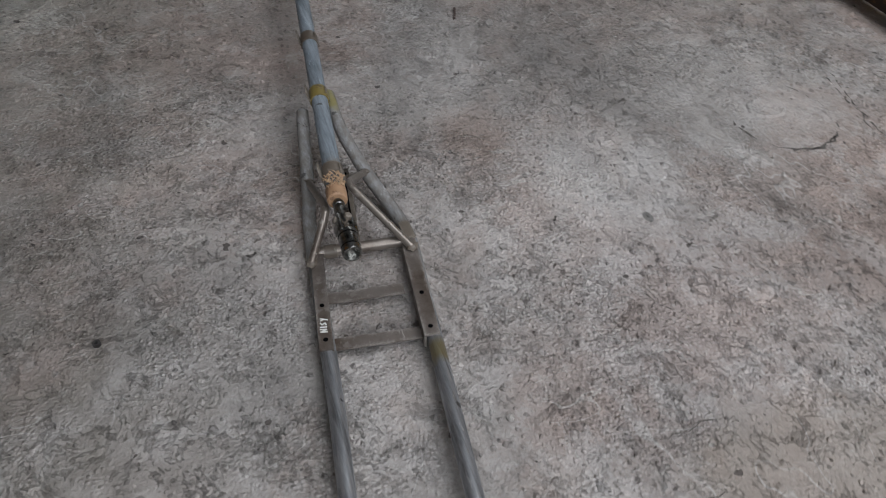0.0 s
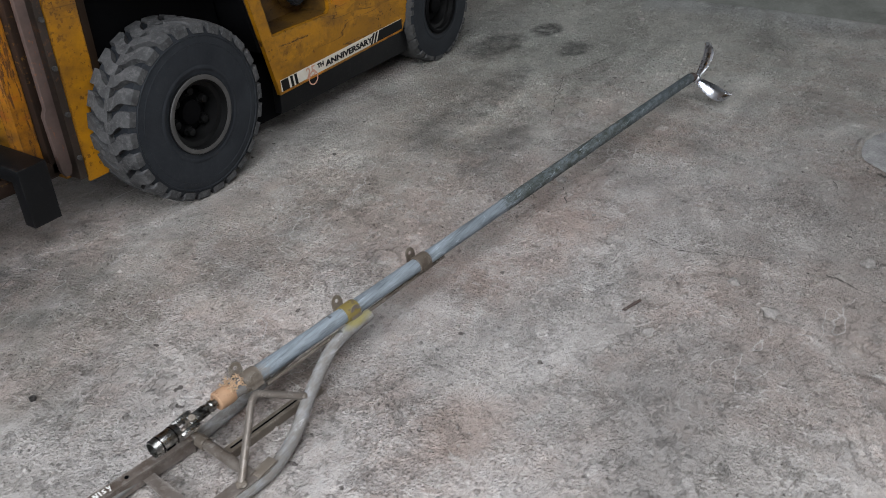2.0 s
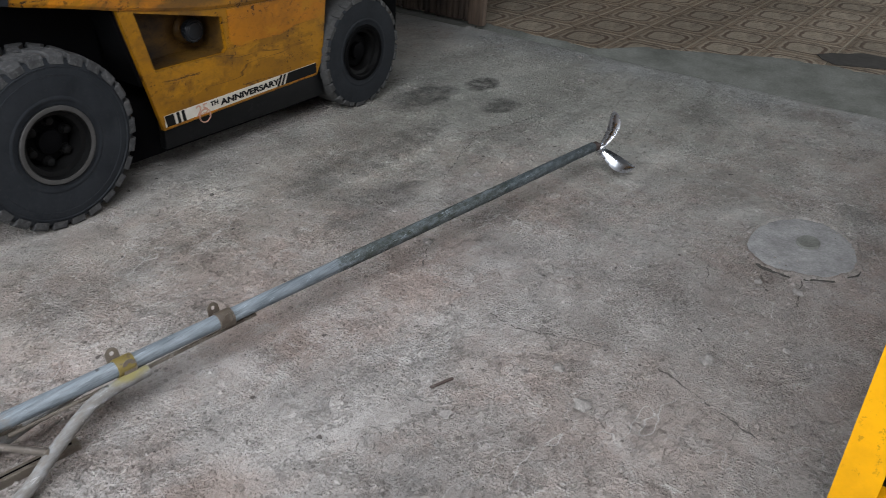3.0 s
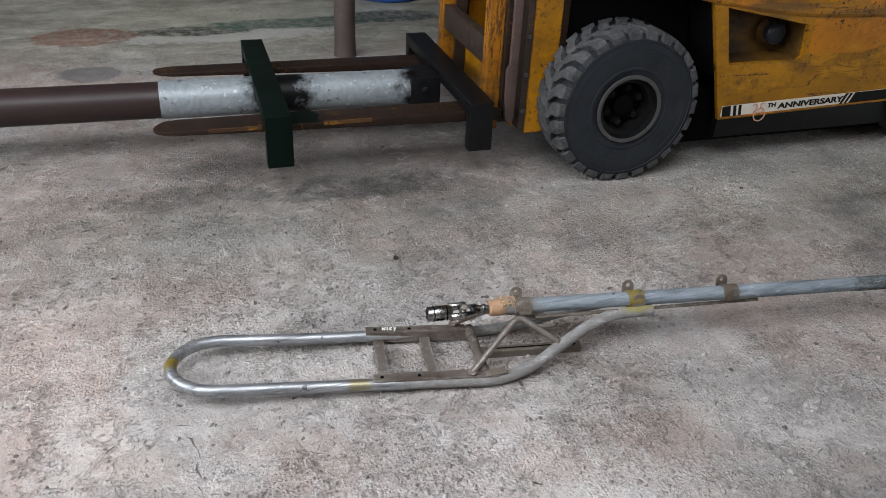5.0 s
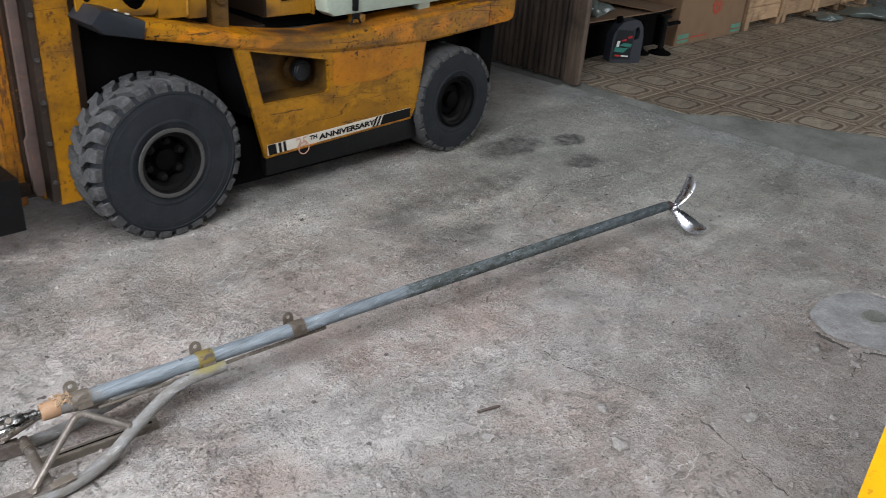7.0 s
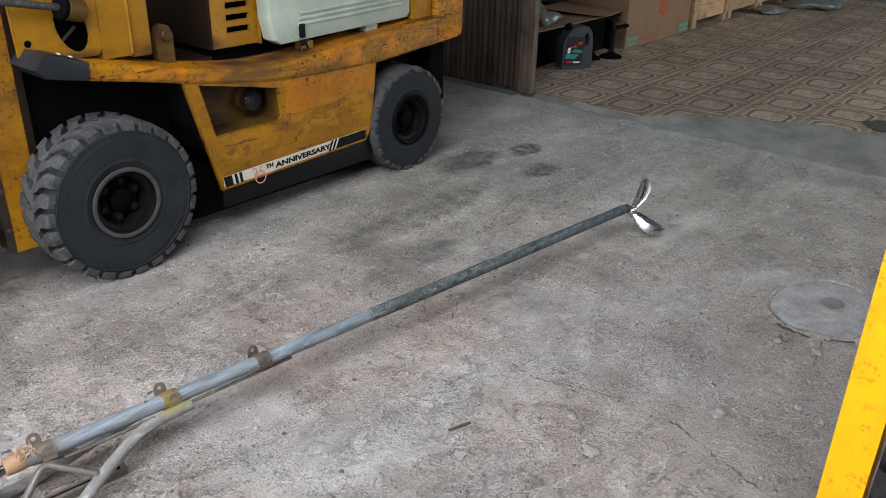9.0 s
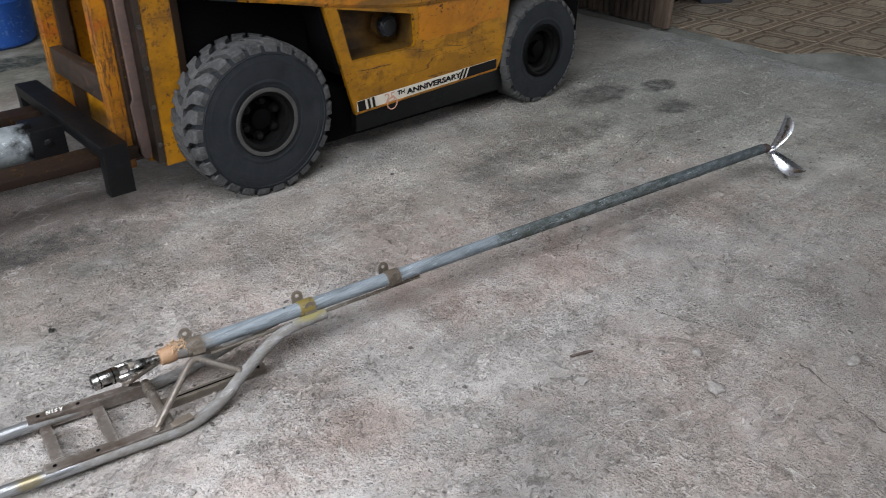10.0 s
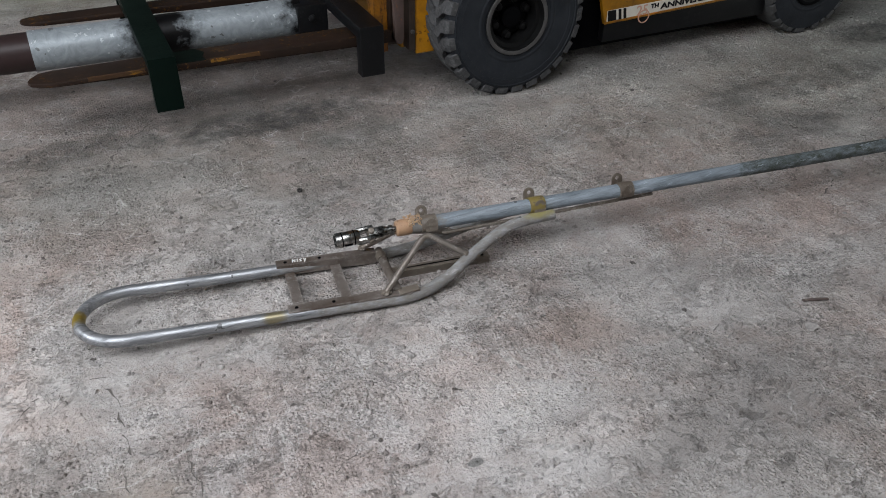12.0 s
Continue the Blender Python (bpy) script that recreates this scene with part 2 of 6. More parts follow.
    # wet seam, pale lime streaks, red and blue-grey patches near the back wall
    base = m.mix(m.math("MULTIPLY", m.spot(-1.30, 2.85, 1.2, 0.40, 0.6, 2.2, 0.0, 1e3, 5), 0.5), base, (0.50, 0.49, 0.37))
    base = m.mix(m.math("MULTIPLY", m.spot(-1.45, 2.40, 0.75, 0.16, 0.2, 1.6), 0.8), base, (0.54, 0.53, 0.48))
    base = m.mix(m.math("MULTIPLY", m.spot(-1.62, 2.50, 0.44, 0.11, 0.2, 1.0), blotch), base, (0.050, 0.054, 0.038))
    base = m.mix(m.math("MULTIPLY", m.spot(-0.95, 2.60, 0.72, 0.13, 0.2, 0.9), blotch), base, (0.085, 0.140, 0.105))
    base = m.mix(m.math("MULTIPLY", m.spot(-0.35, 2.68, 0.45, 0.16, 0.3, 1.0), blotch), base, (0.055, 0.070, 0.060))
    base = m.mix(m.math("MULTIPLY", m.spot(-2.24, 2.46, 0.30, 0.20, 0.10, 0.8), blotch), base, m.ramp(tone, (0.35, (0.20, 0.100, 0.065)), (0.65, (0.31, 0.175, 0.128))))
    base = m.mix(m.math("MULTIPLY", m.spot(-2.17, 1.76, 0.17, 0.13, 0.15, 0.8), 0.65), base, (0.125, 0.125, 0.132))
    rough = m.ramp(skin, (0.3, 0.70), (0.7, 0.92))
    h = m.math("ADD", m.math("MULTIPLY", m.math("MULTIPLY", relief, rougher), 0.8), m.math("MULTIPLY", tone, 1.4))
    h = m.math("ADD", m.math("ADD", h, m.math("MULTIPLY", skin, 0.9)), m.math("ADD", m.math("MULTIPLY", crumbs, 0.35), m.math("MULTIPLY", grain, 0.35)))
    h = m.math("SUBTRACT", h, m.math("ADD", m.math("MULTIPLY", m.math("MAXIMUM", pits, dents), 0.45), m.math("MULTIPLY", holes, 0.6)))
    h = m.math("ADD", h, m.math("MULTIPLY", dome, 0.60))
    h = m.math("ADD", h, m.math("MULTIPLY", m.math("SUBTRACT", flakes, scars), 0.24))
    m.bump(h, 1.0, 0.013)
    return m.set(base, rough)


def cement_material(name, dark, light, scale=9):
    m = Tree(name)
    n = m.noise(scale, 6, 0.65)
    g = m.noise(110, 3, 0.7)
    c = m.mix(1.0, m.ramp(n, (0.3, dark), (0.7, light)), m.ramp(g, (0.3, 0.75), (0.7, 1.2)), "MULTIPLY")
    m.bump(m.math("ADD", n, m.math("MULTIPLY", g, 0.4)), 0.4, 0.008)
    return m.set(c, 0.85)


def worn_paint(name, color, bare, amount=0.5, streak=(1.2, 1.2, 9.0), rough=0.42, dirt=(0.045, 0.032, 0.022), shade=0.5, second=None, spec=0.5, specks=0.0, edge=0.0, smears=(), pit=1.0, metallic=0.0):
    """Old enamel with scratches, chips and specks down to the bare metal, greasy dirt, and perhaps a second coat in patches."""
    m = Tree(name)
    tone = m.noise(3.2, 9, 0.68)
    c = m.mix(m.ramp(tone, (0.38, 0.0), (0.64, 1.0)), color, tuple(v * 0.70 for v in color))
    if second:
        c = m.mix(m.ramp(m.noise(2.2, 9, 0.70, m.scaled(0.9, 1, 1.8, (2.6, 1.4, 0.7)), 0.4), (0.50, 0.0), (0.54, 1.0)), c, second)
    grime = m.ramp(m.noise(3.4, 10, 0.72, m.scaled(1, 1, 1.5, (1, 4, 2))), (0.48, 0.0), (0.68, shade))
    c = m.mix(grime, c, dirt)
    for x, y, z, rx, ry, rz, f in smears:
        c = m.mix(m.math("MULTIPLY", m.spot(x, y, rx, ry, 0.75, 1.2, z, rz, 6), f), c, dirt)
    scratch = m.noise(4.0, 9, 0.78, m.scaled(*streak))
    worn = m.ramp(scratch, (0.70 - 0.10 * amount, 0.0), (0.715 - 0.10 * amount, 1.0))
    spread = m.ramp(m.noise(2.6, 5, 0.65, m.scaled(1, 1, 1, (7, 2, 5))), (0.46, 0.0), (0.62, 1.0))
    pits = m.math("MULTIPLY", m.ramp(m.noise(48, 6, 0.72), (0.575, 0.0), (0.60, pit)), spread)
    worn = m.math("MAXIMUM", m.math("MULTIPLY", worn, 0.85), pits)
    if specks:
        group = m.ramp(m.noise(5.0, 5, 0.7, m.scaled(1, 1, 1, (3, 6, 1))), (0.47, 0.12), (0.60, 1.0))
        dots = m.math("MULTIPLY", m.flecks(60, 0.55, 0.45, (1, 2, 3), 0.02), group)
        big = m.math("MULTIPLY", m.flecks(22, 0.36, 0.34, (4, 1, 6), 0.05), group)
        long_cut = m.math("MULTIPLY", m.lines(m.scaled(0.55, 0.55, 5.0, (1, 1, 4)), 2.4, 0.010, 2), m.ramp(m.noise(2.0, 3, 0.5, m.scaled(1, 1, 1, (9, 1, 1))), (0.54, 0.0), (0.58, 0.9)))
        worn = m.math("MAXIMUM", worn, m.math("MULTIPLY", m.math("MAXIMUM", m.math("MAXIMUM", dots, big), long_cut), specks))
    if edge:
        bev = m.node("ShaderNodeBevel", Radius=0.011)
        bev.samples = 3
        geo = m.t.nodes.new("ShaderNodeNewGeometry")
        dot = m.t.nodes.new("ShaderNodeVectorMath")
        dot.operation = "DOT_PRODUCT"
        m.link(bev.outputs[0], dot.inputs[0])
        m.link(geo.outputs["Normal"], dot.inputs[1])
        rim = m.math("MULTIPLY", m.ramp(dot.outputs["Value"], (0.80, 1.0), (0.97, 0.0)), m.ramp(m.noise(13, 8, 0.75, m.scaled(1, 1, 1, (2, 2, 9))), (0.46, 0.0), (0.56, edge)))
        worn = m.math("MAXIMUM", worn, rim)
    c = m.mix(worn, c, bare)
    r = m.math("ADD", m.math("MULTIPLY", tone, 0.25), rough - 0.1)
    r = m.math("ADD", r, m.math("MULTIPLY", worn, 0.25))
    m.bump(m.math("SUBTRACT", m.math("MULTIPLY", m.noise(25, 4), 0.4), worn), 0.25, 0.003)
    return m.set(c, r, metallic, **{"Specular IOR Level": spec})


def metal(name, low, high, rough=0.4, metallic=0.85, scale=14, spots=None, stretch=(1, 1, 1)):
    m = Tree(name)
    n = m.noise(scale, 6, 0.65, m.scaled(*stretch))
    c = m.ramp(n, (0.32, low), (0.68, high))
    if spots:
        c = m.mix(m.ramp(m.noise(scale * 0.45, 6, 0.7, m.scaled(1, 1, 1, (4, 1, 8))), (0.54, 0.0), (0.64, 0.85)), c, spots)
    m.bump(m.noise(160, 3), 0.12, 0.002)
    return m.set(c, m.ramp(n, (0.3, rough + 0.12), (0.7, rough - 0.06)), metallic)


def plain(name, color, rough=0.6, metallic=0.0, vary=0.25, scale=18, bump=0.15, spec=0.5):
    m = Tree(name)
    n = m.noise(scale, 5, 0.6)
    c = m.mix(n, tuple(v * (1 - vary) for v in color), tuple(min(1, v * (1 + vary)) for v in color))
    if bump:
        m.bump(m.noise(scale * 6, 3), bump, 0.002)
    return m.set(c, rough, metallic, **{"Specular IOR Level": spec})


def rubber_material():
    m = Tree("dusty_tyre_rubber")
    n = m.noise(9, 8, 0.7)
    f = m.noise(70, 4, 0.7)
    c = m.ramp(n, (0.3, (0.0085, 0.0104, 0.0135)), (0.72, (0.027, 0.0308, 0.0360)))
    c = m.mix(m.ramp(f, (0.56, 0.0), (0.72, 0.22)), c, (0.060, 0.060, 0.060))
    m.bump(f, 0.3, 0.004)
    return m.set(c, m.ramp(n, (0.3, 0.58), (0.7, 0.80)), **{"Specular IOR Level": 0.22})


def tread_material():
    m = Tree("scuffed_tread_rubber")
    oi = m.t.nodes.new("ShaderNodeObjectInfo")
    shift = m.t.nodes.new("ShaderNodeVectorMath")
    shift.operation = "MULTIPLY_ADD"
    m.link(oi.outputs["Random"], shift.inputs[0])
    shift.inputs[1].default_value = (9.0, 7.0, 5.0)
    m.link(m.co, shift.inputs[2])
    m.co = shift.outputs[0]
    n = m.noise(14, 8, 0.7)
    c = m.ramp(n, (0.3, (0.026, 0.0265, 0.0275)), (0.7, (0.088, 0.088, 0.089)))
    c = m.mix(m.ramp(m.noise(60, 5, 0.7), (0.50, 0.0), (0.64, 0.42)), c, (0.145, 0.143, 0.140))
    m.bump(m.noise(60, 4), 0.4, 0.004)
    return m.set(c, 0.85, **{"Specular IOR Level": 0.2})


def wood_material(name, dark, light, across=(14, 14, 0.9)):
    m = Tree(name)
    oi = m.t.nodes.new("ShaderNodeObjectInfo")
    n = m.noise(3.0, 7, 0.65, m.scaled(*across), 1.0)
    c = m.ramp(n, (0.3, dark), (0.7, light))
    c = m.mix(1.0, c, m.ramp(oi.outputs["Random"], (0.0, 0.65), (1.0, 1.25)), "MULTIPLY")
    stain = m.ramp(m.noise(3.5, 5, 0.65), (0.5, 0.0), (0.72, 0.75))
    c = m.mix(stain, c, tuple(v * 0.3 for v in dark))
    m.bump(n, 0.35, 0.004)
    return m.set(c, 0.75)


def tile_material():
    """A square floor tile: brown chamfered ring round a mottled pale field, thin pale and brown border lines, worn."""
    m = Tree("patterned_floor_tile")
    sep = m.t.nodes.new("ShaderNodeSeparateXYZ")
    m.link(m.co, sep.inputs[0])
    ax = m.math("ABSOLUTE", m.math("DIVIDE", sep.outputs[0], TILE / 2))
    ay = m.math("ABSOLUTE", m.math("DIVIDE", sep.outputs[1], TILE / 2))
    square = m.math("MAXIMUM", ax, ay)
    octo = m.math("MAXIMUM", square, m.math("MULTIPLY", m.math("ADD", ax, ay), 0.59))
    octo = m.math("ADD", octo, m.math("MULTIPLY", m.math("SUBTRACT", m.noise(38, 6, 0.72, m.scaled(1, 1, 1, (1, 5, 0))), 0.5), 0.16))
    oi = m.t.nodes.new("ShaderNodeObjectInfo")
    tint = m.ramp(oi.outputs["Random"], (0.0, 0.80), (1.0, 1.12))
    pale, tan, brown = (0.470, 0.400, 0.305), (0.345, 0.268, 0.192), (0.128, 0.076, 0.050)
    n = m.t.nodes.new("ShaderNodeValToRGB")
    n.color_ramp.interpolation = "CONSTANT"
    e = n.color_ramp.elements
    stops = ((0.0, pale), (0.53, brown), (0.66, pale), (0.74, tan), (0.80, brown), (0.825, tan), (0.90, brown), (0.92, tan))
    while len(e) < len(stops):
        e.new(0.5)
    for el, (p, c) in zip(e, stops):
        el.position, el.color = p, (*c, 1)
    m.link(octo, n.inputs[0])
    c = n.outputs[0]
    motif = m.math("MULTIPLY", m.ramp(m.noise(26, 7, 0.72, None, 1.2), (0.50, 0.0), (0.56, 1.0)), m.ramp(octo, (0.44, 1.0), (0.47, 0.0)))
    c = m.mix(m.math("MULTIPLY", motif, 0.65), c, (0.235, 0.165, 0.118))
    corner = m.ramp(m.math("ABSOLUTE", m.math("SUBTRACT", ax, ay)), (0.06, 1.0), (0.08, 0.0))
    c = m.mix(m.math("MULTIPLY", corner, m.ramp(octo, (0.86, 0.0), (0.87, 1.0))), c, brown)
    c = m.mix(m.ramp(square, (0.955, 0.0), (0.965, 0.8)), c, pale)
    wear = m.ramp(m.noise(7, 9, 0.74), (0.40, 0.0), (0.68, 0.70))
    c = m.mix(wear, c, (0.275, 0.245, 0.200))
    c = m.mix(m.ramp(m.noise(16, 9, 0.78, m.scaled(1, 1, 1, (3, 8, 0))), (0.55, 0.0), (0.60, 0.6)), c, (0.090, 0.072, 0.055))
    c = m.mix(m.math("MULTIPLY", m.lines(m.scaled(1, 1, 1, (4, 2, 0)), 4.0, 0.006, 5), 0.55), c, (0.060, 0.050, 0.040))
    c = m.mix(1.0, c, tint, "MULTIPLY")
    return m.set(c, m.ramp(m.noise(11, 6, 0.7), (0.3, 0.42), (0.7, 0.66)))


def patchy_pipe(name, base_low, base_high, dark, where):
    """Galvanised pipe with overspray of dark paint round given stretches of x."""
    m = Tree(name)
    n = m.noise(20, 9, 0.66, distortion=1.5)
    c = m.ramp(n, (0.3, base_low), (0.7, base_high))
    c = m.mix(m.math("MULTIPLY", m.flecks(55, 0.50, 0.20, (2, 1, 4), 0.03), 0.6), c, (0.56, 0.59, 0.61))
    c = m.mix(m.math("MULTIPLY", m.flecks(30, 0.40, 0.12, (6, 1, 2), 0.03), 0.8), c, (0.10, 0.10, 0.10))
    sep = m.t.nodes.new("ShaderNodeSeparateXYZ")
    m.link(m.co, sep.inputs[0])
    wob = m.math("MULTIPLY", m.math("SUBTRACT", m.noise(11, 7, 0.66), 0.5), 0.34)
    x = m.math("ADD", sep.outputs[0], wob)
    for x0, half in where:
        f = m.ramp(m.math("ABSOLUTE", m.math("SUBTRACT", x, x0)), (max(0.001, half - 0.05), 1.0), (half + 0.03, 0.0))
        c = m.mix(f, c, dark)
    m.bump(m.noise(45, 4), 0.2, 0.003)
    return m.set(c, 0.45, 0.25, **{"Specular IOR Level": 0.25})


def banded_tube(name, low, high, bands, rough=0.42, metallic=0.6, spots=()):
    """Bare tube with bands of rubbed paint along x: (start, end, colour, strength), nicks, and dabs of marker paint."""
    m = Tree(name)
    n = m.noise(7, 10, 0.74, m.scaled(0.7, 7, 7))
    c = m.ramp(n, (0.32, low), (0.66, high))
    c = m.mix(1.0, c, m.ramp(m.noise(14, 7, 0.72, m.scaled(0.16, 5, 5, (3, 1, 7))), (0.36, 0.52), (0.49, 0.97), (0.58, 1.06), (0.68, 1.42)), "MULTIPLY")
    sep = m.t.nodes.new("ShaderNodeSeparateXYZ")
    m.link(m.co, sep.inputs[0])
    x = m.math("ADD", sep.outputs[0], m.math("MULTIPLY", m.math("SUBTRACT", m.noise(16, 7, 0.75), 0.5), 0.40))
    mottle = m.ramp(m.noise(30, 8, 0.74, m.scaled(1, 2, 2, (5, 3, 1))), (0.38, 0.35), (0.60, 1.0))
    bare = None
    for x0, x1, color, strength in bands:
        f = m.ramp(m.math("ABSOLUTE", m.math("SUBTRACT", x, (x0 + x1) / 2)), (max(0.0005, (x1 - x0) / 2 - 0.03), strength), ((x1 - x0) / 2 + 0.03, 0.0))
        c = m.mix(m.math("MULTIPLY", f, mottle), c, color)
        bare = f if bare is None else m.math("MAXIMUM", bare, f)
    nick = m.flecks(24, 0.30, 0.20, (1, 5, 2), 0.05)
    c = m.mix(m.math("MULTIPLY", nick, 0.75), c, (0.030, 0.030, 0.028))
    rub = m.ramp(m.noise(22, 8, 0.76, m.scaled(0.6, 3, 3, (8, 3, 2))), (0.60, 0.0), (0.64, 0.5))
    c = m.mix(rub, c, tuple(min(0.6, v * 1.7) for v in high))
    for sx, sy, sz, rx, ry, rz, f, color in spots:
        c = m.mix(m.math("MULTIPLY", m.spot(sx, sy, rx, ry, 0.5, 0.9, sz, rz, 45), f), c, color)
    m.bump(m.noise(90, 3), 0.15, 0.002)
    dull = m.math("MULTIPLY", bare, 0.25)
    shine = m.math("MULTIPLY", m.math("SUBTRACT", 1.0, bare), metallic)
    return m.set(c, m.math("ADD", m.ramp(n, (0.3, rough + 0.1), (0.7, rough - 0.08)), dull), shine)


TILE = 0.42
CONCRETE = concrete_material("worn_concrete")
GRIT = concrete_material("concrete_crumbs", True)
CEMENT = cement_material("smooth_cement", (0.130, 0.133, 0.118), (0.225, 0.229, 0.208))
PATCH = cement_material("cement_patch", (0.215, 0.213, 0.212), (0.400, 0.397, 0.394), 11)
STONE = cement_material("loose_stone", (0.17, 0.158, 0.148), (0.40, 0.375, 0.352), 45)
SMEARED = cement_material("smeared_cement", (0.135, 0.142, 0.124), (0.300, 0.310, 0.284), 3.2)
CRACK = plain("crack_dirt", (0.060, 0.056, 0.050), 0.95, 0.0, 0.5)
WALL = cement_material("old_plaster", (0.10, 0.098, 0.090), (0.17, 0.166, 0.155), 4)
LEDGE = cement_material("pale_ledge_plaster", (0.26, 0.25, 0.235), (0.40, 0.39, 0.37), 6)
ROOF = plain("roof_sheet", (0.06, 0.062, 0.064), 0.6, 0.2)
YELLOW = worn_paint("worn_yellow_paint", (0.345, 0.150, 0.003), (0.032, 0.012, 0.008), 0.75, (0.6, 0.6, 8.0), 0.38, (0.050, 0.028, 0.012), 0.80, (0.400, 0.176, 0.004), 0.4, 0.95, 0.9)
# first two smears paint the shade between cowl and engine cover
COWLP = worn_paint("greasy_shaded_yellow_paint", (0.400, 0.185, 0.006), (0.032, 0.012, 0.008), 0.35, (0.7, 0.7, 6.0), 0.34, (0.060, 0.030, 0.010), 0.55, None, 0.5, 0.05, 0.9,
                   ((0.60, 0.24, 0.80, 0.10, 0.6, 0.05, 0.9), (0.30, 0.24, 0.84, 0.10, 0.4, 0.05, 0.8), (-0.03, 0.15, 0.86, 0.20, 0.3, 0.03, 0.8)), 0.25)
ORANGE = worn_paint("repainted_orange", (0.440, 0.185, 0.004), (0.026, 0.011, 0.007), 0.95, (0.6, 0.6, 8.0), 0.40, (0.045, 0.030, 0.020), 0.70, (0.580, 0.205, 0.004), 0.4, 0.8, 0.9,
                    ((0.66, 0.08, 0.690, 0.34, 0.3, 0.035, 0.6), (0.72, 0.16, 0.730, 0.85, 0.14, 0.030, 0.95), (1.30, 0.12, 0.765, 0.5, 0.12, 0.020, 0.7), (1.05, 0.08, 0.650, 0.30, 0.3, 0.02, 0.5)))
PATCHED = worn_paint("bright_orange_touch_up", (0.500, 0.180, 0.004), (0.030, 0.012, 0.007), 0.9, (0.7, 0.7, 9.0), 0.36, (0.10, 0.045, 0.010), 0.70, (0.42, 0.175, 0.005), 0.4, 0.35, 0.9)
MAST = worn_paint("scraped_mast_paint", (0.42, 0.160, 0.005), (0.055, 0.021, 0.011), 1.6, (7.0, 7.0, 0.9), 0.45, (0.040, 0.020, 0.010), 0.85, (0.36, 0.10, 0.006), 0.4, 0.8, 0.9)
BRIGHT = worn_paint("bright_yellow_paint", (0.92, 0.44, 0.001), (0.50, 0.23, 0.01), 0.1, (1, 1, 1), 0.4, (0.5, 0.22, 0.01), 0.25, None, 0.3)
DARKRUST = worn_paint("dark_greasy_rust", (0.034, 0.022, 0.016), (0.105, 0.045, 0.020), 1.0, (4, 4, 1.5), 0.5, (0.010, 0.008, 0.006), 0.8)
MASTY = worn_paint("speckled_mast_yellow", (0.385, 0.165, 0.004), (0.045, 0.016, 0.009), 0.7, (2.5, 2.5, 1.2), 0.38, (0.060, 0.030, 0.012), 0.70, None, 0.4, 0.8, 0.9)
RUSTPLATE = worn_paint("rusty_primer", (0.092, 0.060, 0.051), (0.20, 0.075, 0.030), 1.0, (5, 5, 1.2), 0.55, (0.030, 0.020, 0.016), 0.7)
MINT = worn_paint("pale_green_paint", (0.47, 0.54, 0.45), (0.14, 0.065, 0.04), 0.05, (1, 1, 4), 0.4, (0.27, 0.30, 0.25), 0.30, None, 0.5, 0.06, 0.15, (), 0.12)
BLACKP = worn_paint("black_enamel", (0.0032, 0.0036, 0.0045), (0.03, 0.03, 0.03), 0.05, (3, 1, 3), 0.45, (0.006, 0.006, 0.006), 0.5, None, 0.25, 0.2, 0.5, (), 0.2)
GREENP = worn_paint("dark_green_enamel", (0.0020, 0.0072, 0.0052), (0.004, 0.005, 0.0045), 0.05, (2, 1, 2), 0.42, (0.003, 0.007, 0.005), 0.5, None, 0.08, 0.2, 0.4, (), 0.2)
FORKP = worn_paint("rusted_fork_steel", (0.027, 0.0160, 0.0115), (0.30, 0.14, 0.02), 0.30, (0.9, 5, 9.0), 0.5, (0.010, 0.008, 0.006), 0.6, None, 0.15, 0.0, 0.0, (), 0.5)
SCRAPED = worn_paint("scraped_yellow_edge", (0.34, 0.155, 0.010), (0.030, 0.0145, 0.009), 2.5, (2.0, 6, 6), 0.5, (0.020, 0.011, 0.008), 1.0, None, 0.3, 1.0, 0.0)
BROWNPIPE = worn_paint("brown_primer_pipe", (0.032, 0.0190, 0.0185), (0.065, 0.040, 0.034), 0.15, (1, 1, 1), 0.40, (0.022, 0.014, 0.013), 0.5, None, 0.3, 0.0, 0.0, (), 0.2)
POSTPIPE = worn_paint("faded_brown_post_paint", (0.090, 0.066, 0.058), (0.26, 0.23, 0.20), 0.25, (2, 2, 2), 0.6)
NUTM = metal("dull_steel_nut", (0.045, 0.042, 0.040), (0.14, 0.135, 0.13), 0.5, 0.6, 40)
RUBBER, TREAD = rubber_material(), tread_material()
GREYTYRE = plain("grey_worn_rubber", (0.070, 0.070, 0.069), 0.85, 0.0, 0.7, 30, 1.0, 0.12)
# grease on the floor plate, painted shade on the engine cover's front
GREASESHADE = plain("greasy_shaded_brown", (0.016, 0.009, 0.005), 0.55, 0.0, 0.6, 12, 0.4, 0.15)
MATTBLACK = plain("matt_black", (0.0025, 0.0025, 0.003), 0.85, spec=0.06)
RIMDARK = plain("greasy_rim", (0.0025, 0.0025, 0.003), 0.6, 0.0, 0.4, spec=0.05)
RIMEDGE = plain("worn_rim_edge", (0.006, 0.006, 0.006), 0.55, 0.0, 0.75, 14, spec=0.12)
FENDER = plain("faded_black_rubber", (0.016, 0.0195, 0.025), 0.42, 0.0, 0.5, 14, 0.3, 0.35)
GLOSSBLACK = plain("black_plastic", (0.008, 0.008, 0.008), 0.4, 0.0, 0.2, 8, 0, spec=0.15)
GALV = patchy_pipe("flaking_galvanised", (0.205, 0.232, 0.248), (0.345, 0.378, 0.395), (0.004, 0.004, 0.0045), ((-1.31, 0.13), (-0.71, 0.07)))
DECKM = metal("oily_deck_plate", (0.07, 0.07, 0.07), (0.20, 0.20, 0.20), 0.5, 0.4)
